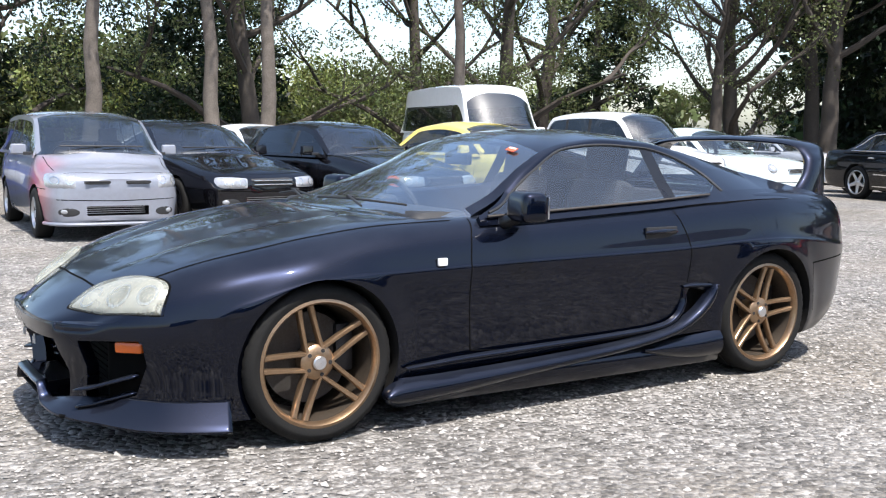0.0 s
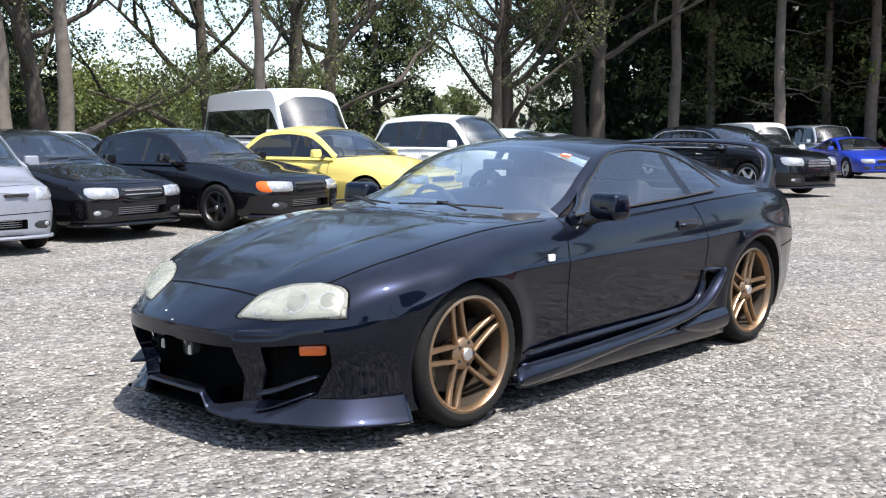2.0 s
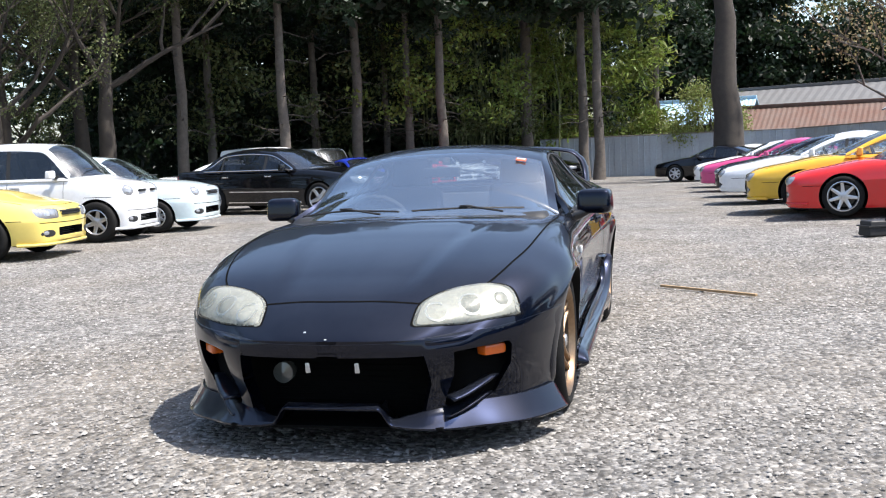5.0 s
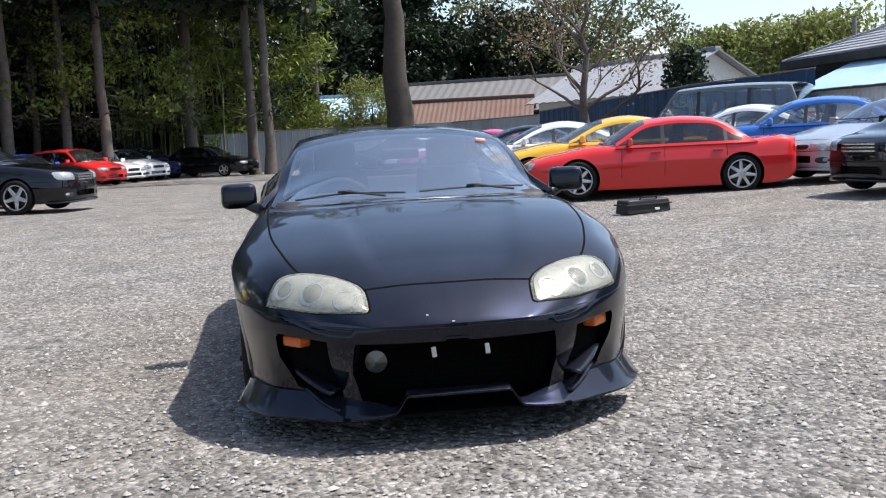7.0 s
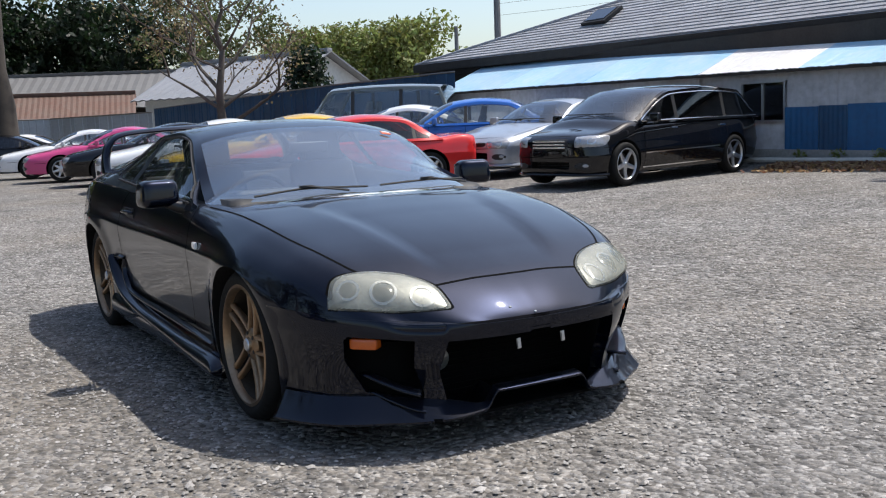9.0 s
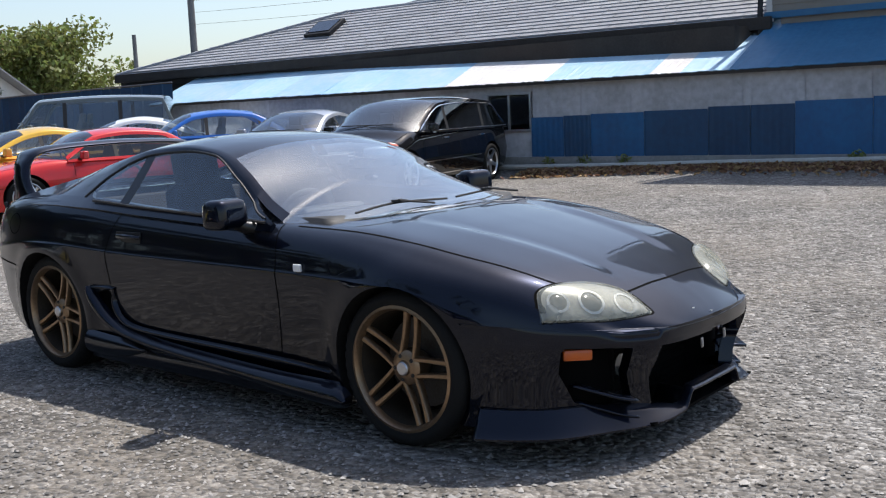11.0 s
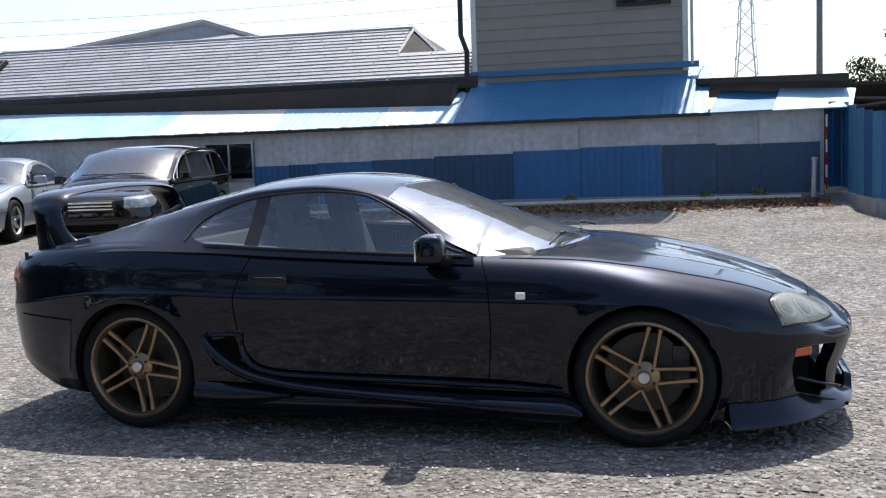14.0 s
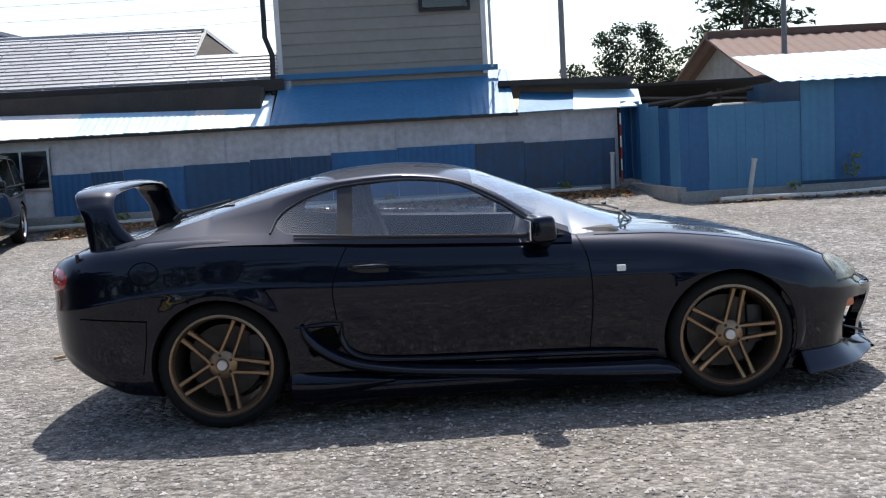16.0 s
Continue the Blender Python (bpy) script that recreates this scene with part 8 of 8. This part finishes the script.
# the row facing the coupe
parked("silver_minivan", "silver compact minivan with reddish front wing on gravel", by_wheel(MPV, 0.83, -7.75, 89, "fr", 0.94), MPV, PAINT["silver_red_spot"], "side_glass", "alloy", 0.30, 0.19, 7, "slots", dict(y0=0.56, y1=0.92, z0=-0.20, z1=-0.03, dx=0.36))
parked("black_sedan", "black sedan with chrome-trimmed grille and twin round lamps", by_wheel(SEDAN_A, -0.98, -8.5, 101), SEDAN_A, PAINT["black"], "dark_glass", "dark_alloy", 0.31, 0.21, 10, "sedan", None, "chrome")
parked("black_sedan", "black sedan with amber corner lamps and dark wheels", by_wheel(SEDAN_B, -3.25, -8.05, 102), SEDAN_B, PAINT["black"], "dark_glass", "dark_alloy", 0.31, 0.22, 6, "sedan", None, "dark_trim", True)
parked("yellow_sedan", "bright yellow sports sedan with silver multi-spoke wheels", by_wheel(ALTE, -5.55, -7.66, 100), ALTE, PAINT["yellow"], "dark_glass", "alloy", 0.315, 0.225, 10, "slim")
parked("white_mini_suv", "small tall white off-roader with round lamps", by_wheel(KEI, -8.35, -7.8, 97), KEI, PAINT["white"], "dark_glass", "alloy", 0.32, 0.2, 6, "slots", dict(y0=0.55, y1=0.85, z0=-0.2, z1=-0.03, dx=0.2, round=0.09))
parked("retro_coupe", "pale mint-white retro coupe with round lamps", by_wheel(RETRO, -10.1, -7.75, 98), RETRO, PAINT["mint"], "side_glass", "alloy", 0.28, 0.17, 8, "slim", dict(y0=0.55, y1=0.85, z0=-0.17, z1=-0.01, dx=0.2, round=0.085), "chrome")
parked("luxury_sedan", "large black luxury sedan with chrome grille and strips", by_wheel(LUX, -14.85, -6.55, 78), LUX, PAINT["black"], "dark_glass", "alloy", 0.34, 0.25, 5, "lux", dict(y0=0.45, y1=0.84, z0=-0.2, z1=-0.03, dx=0.28))
# behind the row
parked("white_van", "white high-roofed passenger van with dark side windows", by_middle(VAN, -10.7, -17.0, 80, 1.05), VAN, PAINT["white"], "parked_screen", "alloy", 0.32, 0.2, 6, "sedan", fine=False, group="parked cars behind")
parked("white_saloon", "white sedan parked behind the black sedans", by_middle(SEDAN_A, -5.1, -16.6, 99), SEDAN_A, PAINT["white"], fine=False, group="parked cars behind")
parked("white_coupe", "white low coupe parked behind the retro coupe", by_middle(COUPE, -18.2, -9.8, 99, 1.0), COUPE, PAINT["white"], fine=False, group="parked cars behind")
parked("white_saloon", "white sedan half hidden by the row", by_middle(SEDAN_B, -17.6, -16.6, 95), SEDAN_B, PAINT["white"], "side_glass", fine=False, group="parked cars behind")
parked("pale_saloon", "pale grey-green sedan half hidden by the row", by_middle(SEDAN_A, -21.2, -16.6, 95), SEDAN_A, PAINT["silver"], "side_glass", fine=False, group="parked cars behind")
parked("blue_hatchback", "dark blue hatchback behind the silver minivan", by_middle(HATCH, 1.75, -13.2, 92), HATCH, PAINT["navy"], fine=False, group="parked cars behind")
# by the wood
parked("white_saloon", "white sedan beyond the luxury sedan", by_middle(SEDAN_A, -23.4, -10.8, 62), SEDAN_A, PAINT["white"], fine=False, group="parked cars by the wood")
parked("white_pickup", "white flat-nosed pickup cab by the wood", by_middle(VAN, -29.8, -14.6, 60, 0.80), VAN, PAINT["white"], fine=False, group="parked cars by the wood")
parked("blue_sports_car", "deep blue sports car with silver wheels", by_wheel(COUPE, -27.1, -9.85, 48), COUPE, PAINT["deep_blue"], fine=False, rim_r=0.235, spokes=5, group="parked cars by the wood")
parked("silver_suv", "silver box-shaped off-roader by the wood", by_middle(SUV, -32.8, -13.4, 60, 0.95), SUV, PAINT["silver"], fine=False, group="parked cars by the wood")
parked("red_hatchback", "red hatchback in the far row", by_middle(HATCH, -34.9, -10.2, 55), HATCH, PAINT["red"], fine=False, group="parked cars by the wood")
parked("white_coupe", "white coupe in the far row", by_middle(COUPE, -37.2, -9.9, 50), COUPE, PAINT["white"], fine=False, group="parked cars by the wood")
parked("white_saloon", "white sedan in the far row", by_middle(SEDAN_B, -39.8, -9.4, 48), SEDAN_B, PAINT["white"], fine=False, group="parked cars by the wood")
parked("dark_saloon", "dark blue-black sedan in the far row", by_middle(HATCH, -42.0, -8.9, 45), HATCH, PAINT["navy"], fine=False, group="parked cars by the wood")
parked("black_saloon", "black sedan with bright wheels by the grey fence", by_wheel(SEDAN_A, -39.9, -5.1, 62), SEDAN_A, PAINT["black"], fine=False, rim_r=0.225, spokes=5, group="parked cars by the wood")
# the row by the building
parked("red_sedan", "lowered red sports sedan with large silver wheels", by_wheel(RED, -9.2, 5.84, 258, "rl", 0.91, 0.0), RED, PAINT["red"], "dark_glass", "alloy", 0.32, 0.24, 7, "slim", None, "dark_trim", group="cars by the building")
parked("yellow_coupe", "deep yellow coupe beside the red sedan", by_middle(COUPE, -11.75, 4.4, 258), COUPE, PAINT["amber_yellow"], "side_glass", group="cars by the building")
parked("white_coupe", "white-silver coupe beside the yellow coupe", by_middle(COUPE, -14.9, 4.0, 258), COUPE, PAINT["white"], "side_glass", fine=False, group="cars by the building")
parked("white_coupe", "white coupe further along the row", by_middle(COUPE, -25.2, 3.4, 255), COUPE, PAINT["white"], "side_glass", fine=False, group="cars by the building")
parked("dark_coupe", "black coupe further along the row", by_middle(COUPE, -18.2, 3.95, 256), COUPE, PAINT["black"], "side_glass", fine=False, group="cars by the building")
parked("pink_coupe", "bright pink coupe beside the black coupe", by_middle(COUPE, -21.6, 3.6, 255), COUPE, PAINT["pink"], "side_glass", fine=False, group="cars by the building")
parked("white_coupe", "white coupe near the grey fence", by_middle(COUPE, -35.9, 3.0, 250), COUPE, PAINT["white"], fine=False, group="cars by the building")
parked("dark_coupe", "black coupe near the grey fence", by_wheel(COUPE, -32.3, 0.42, 250, "fl"), COUPE, PAINT["black"], fine=False, group="cars by the building")
parked("white_coupe", "white coupe behind the red sedan", by_middle(COUPE, -13.9, 7.7, 230, 1.03), COUPE, PAINT["white"], "side_glass", fine=False, group="cars by the building")
parked("blue_saloon", "bright blue sports sedan by the wall", by_middle(SEDAN_A, -12.5, 8.5, 236), SEDAN_A, PAINT["blue"], "side_glass", group="cars by the building")
parked("silver_coupe", "silver coupe with square lamps by the wall", by_middle(COUPE, -10.15, 8.9, 288, 1.0), COUPE, PAINT["silver"], "side_glass", "alloy", 0.32, 0.22, 6, "slim", group="cars by the building")
parked("old_offroader", "old grey-green boxy off-roader by the wall", by_middle(SUV, -16.6, 8.2, 228, 1.0), SUV, PAINT["green_grey"], "side_glass", fine=False, group="cars by the building")
parked("black_estate", "large black estate car with chrome grille by the wall", by_wheel(ESTATE, -5.9, 7.12, 283, "fl", 0.875), ESTATE, PAINT["black"], "black_glass", "alloy", 0.345, 0.255, 5, "lux", dict(y0=0.52, y1=0.9, z0=-0.20, z1=-0.02, dx=0.42), group="cars by the building")


# ---- small things on the ground ----
bag = empty("tool_case", pose(-7.05, 3.62, ground_z(-7.05, 3.62), 0, 0, 20), "black battery case lying on the gravel", "case")
bm = bmesh.new()
add_box(bm, (0.28, 0.70, 0.18), Matrix.Translation((0, 0, 0.09)), 0.03, 3, (0.9, 0.94))
add_box(bm, (0.30, 0.72, 0.02), Matrix.Translation((0, 0, 0.115)), 0.006)
part("case_body", bm, M["dark_trim"], bag)
bm = bmesh.new()
add_tube(bm, [(0.1, -0.14, 0.17), (0.12, -0.12, 0.21), (0.12, 0.12, 0.21), (0.1, 0.14, 0.17)], 0.012, 6)
part("handle", bm, M["rubber"], bag)
bm = bmesh.new()
add_box(bm, (0.01, 0.07, 0.03), Matrix.Translation((0.142, 0.12, 0.05)), 0.004)
part("tag", bm, M["paper"], bag)
stick = empty("wooden_batten", pose(-2.55, 1.5, 0.0, 0, 0, 52), "thin pale wooden batten lying on the gravel", "batten")
bm = bmesh.new()
add_box(bm, (0.95, 0.028, 0.02), Matrix.Translation((0, 0, 0.02)), 0.003)
part("batten_wood", bm, mat("raw_wood", (0.42, 0.29, 0.16), 0.7, var=0.5, scale=14), stick)
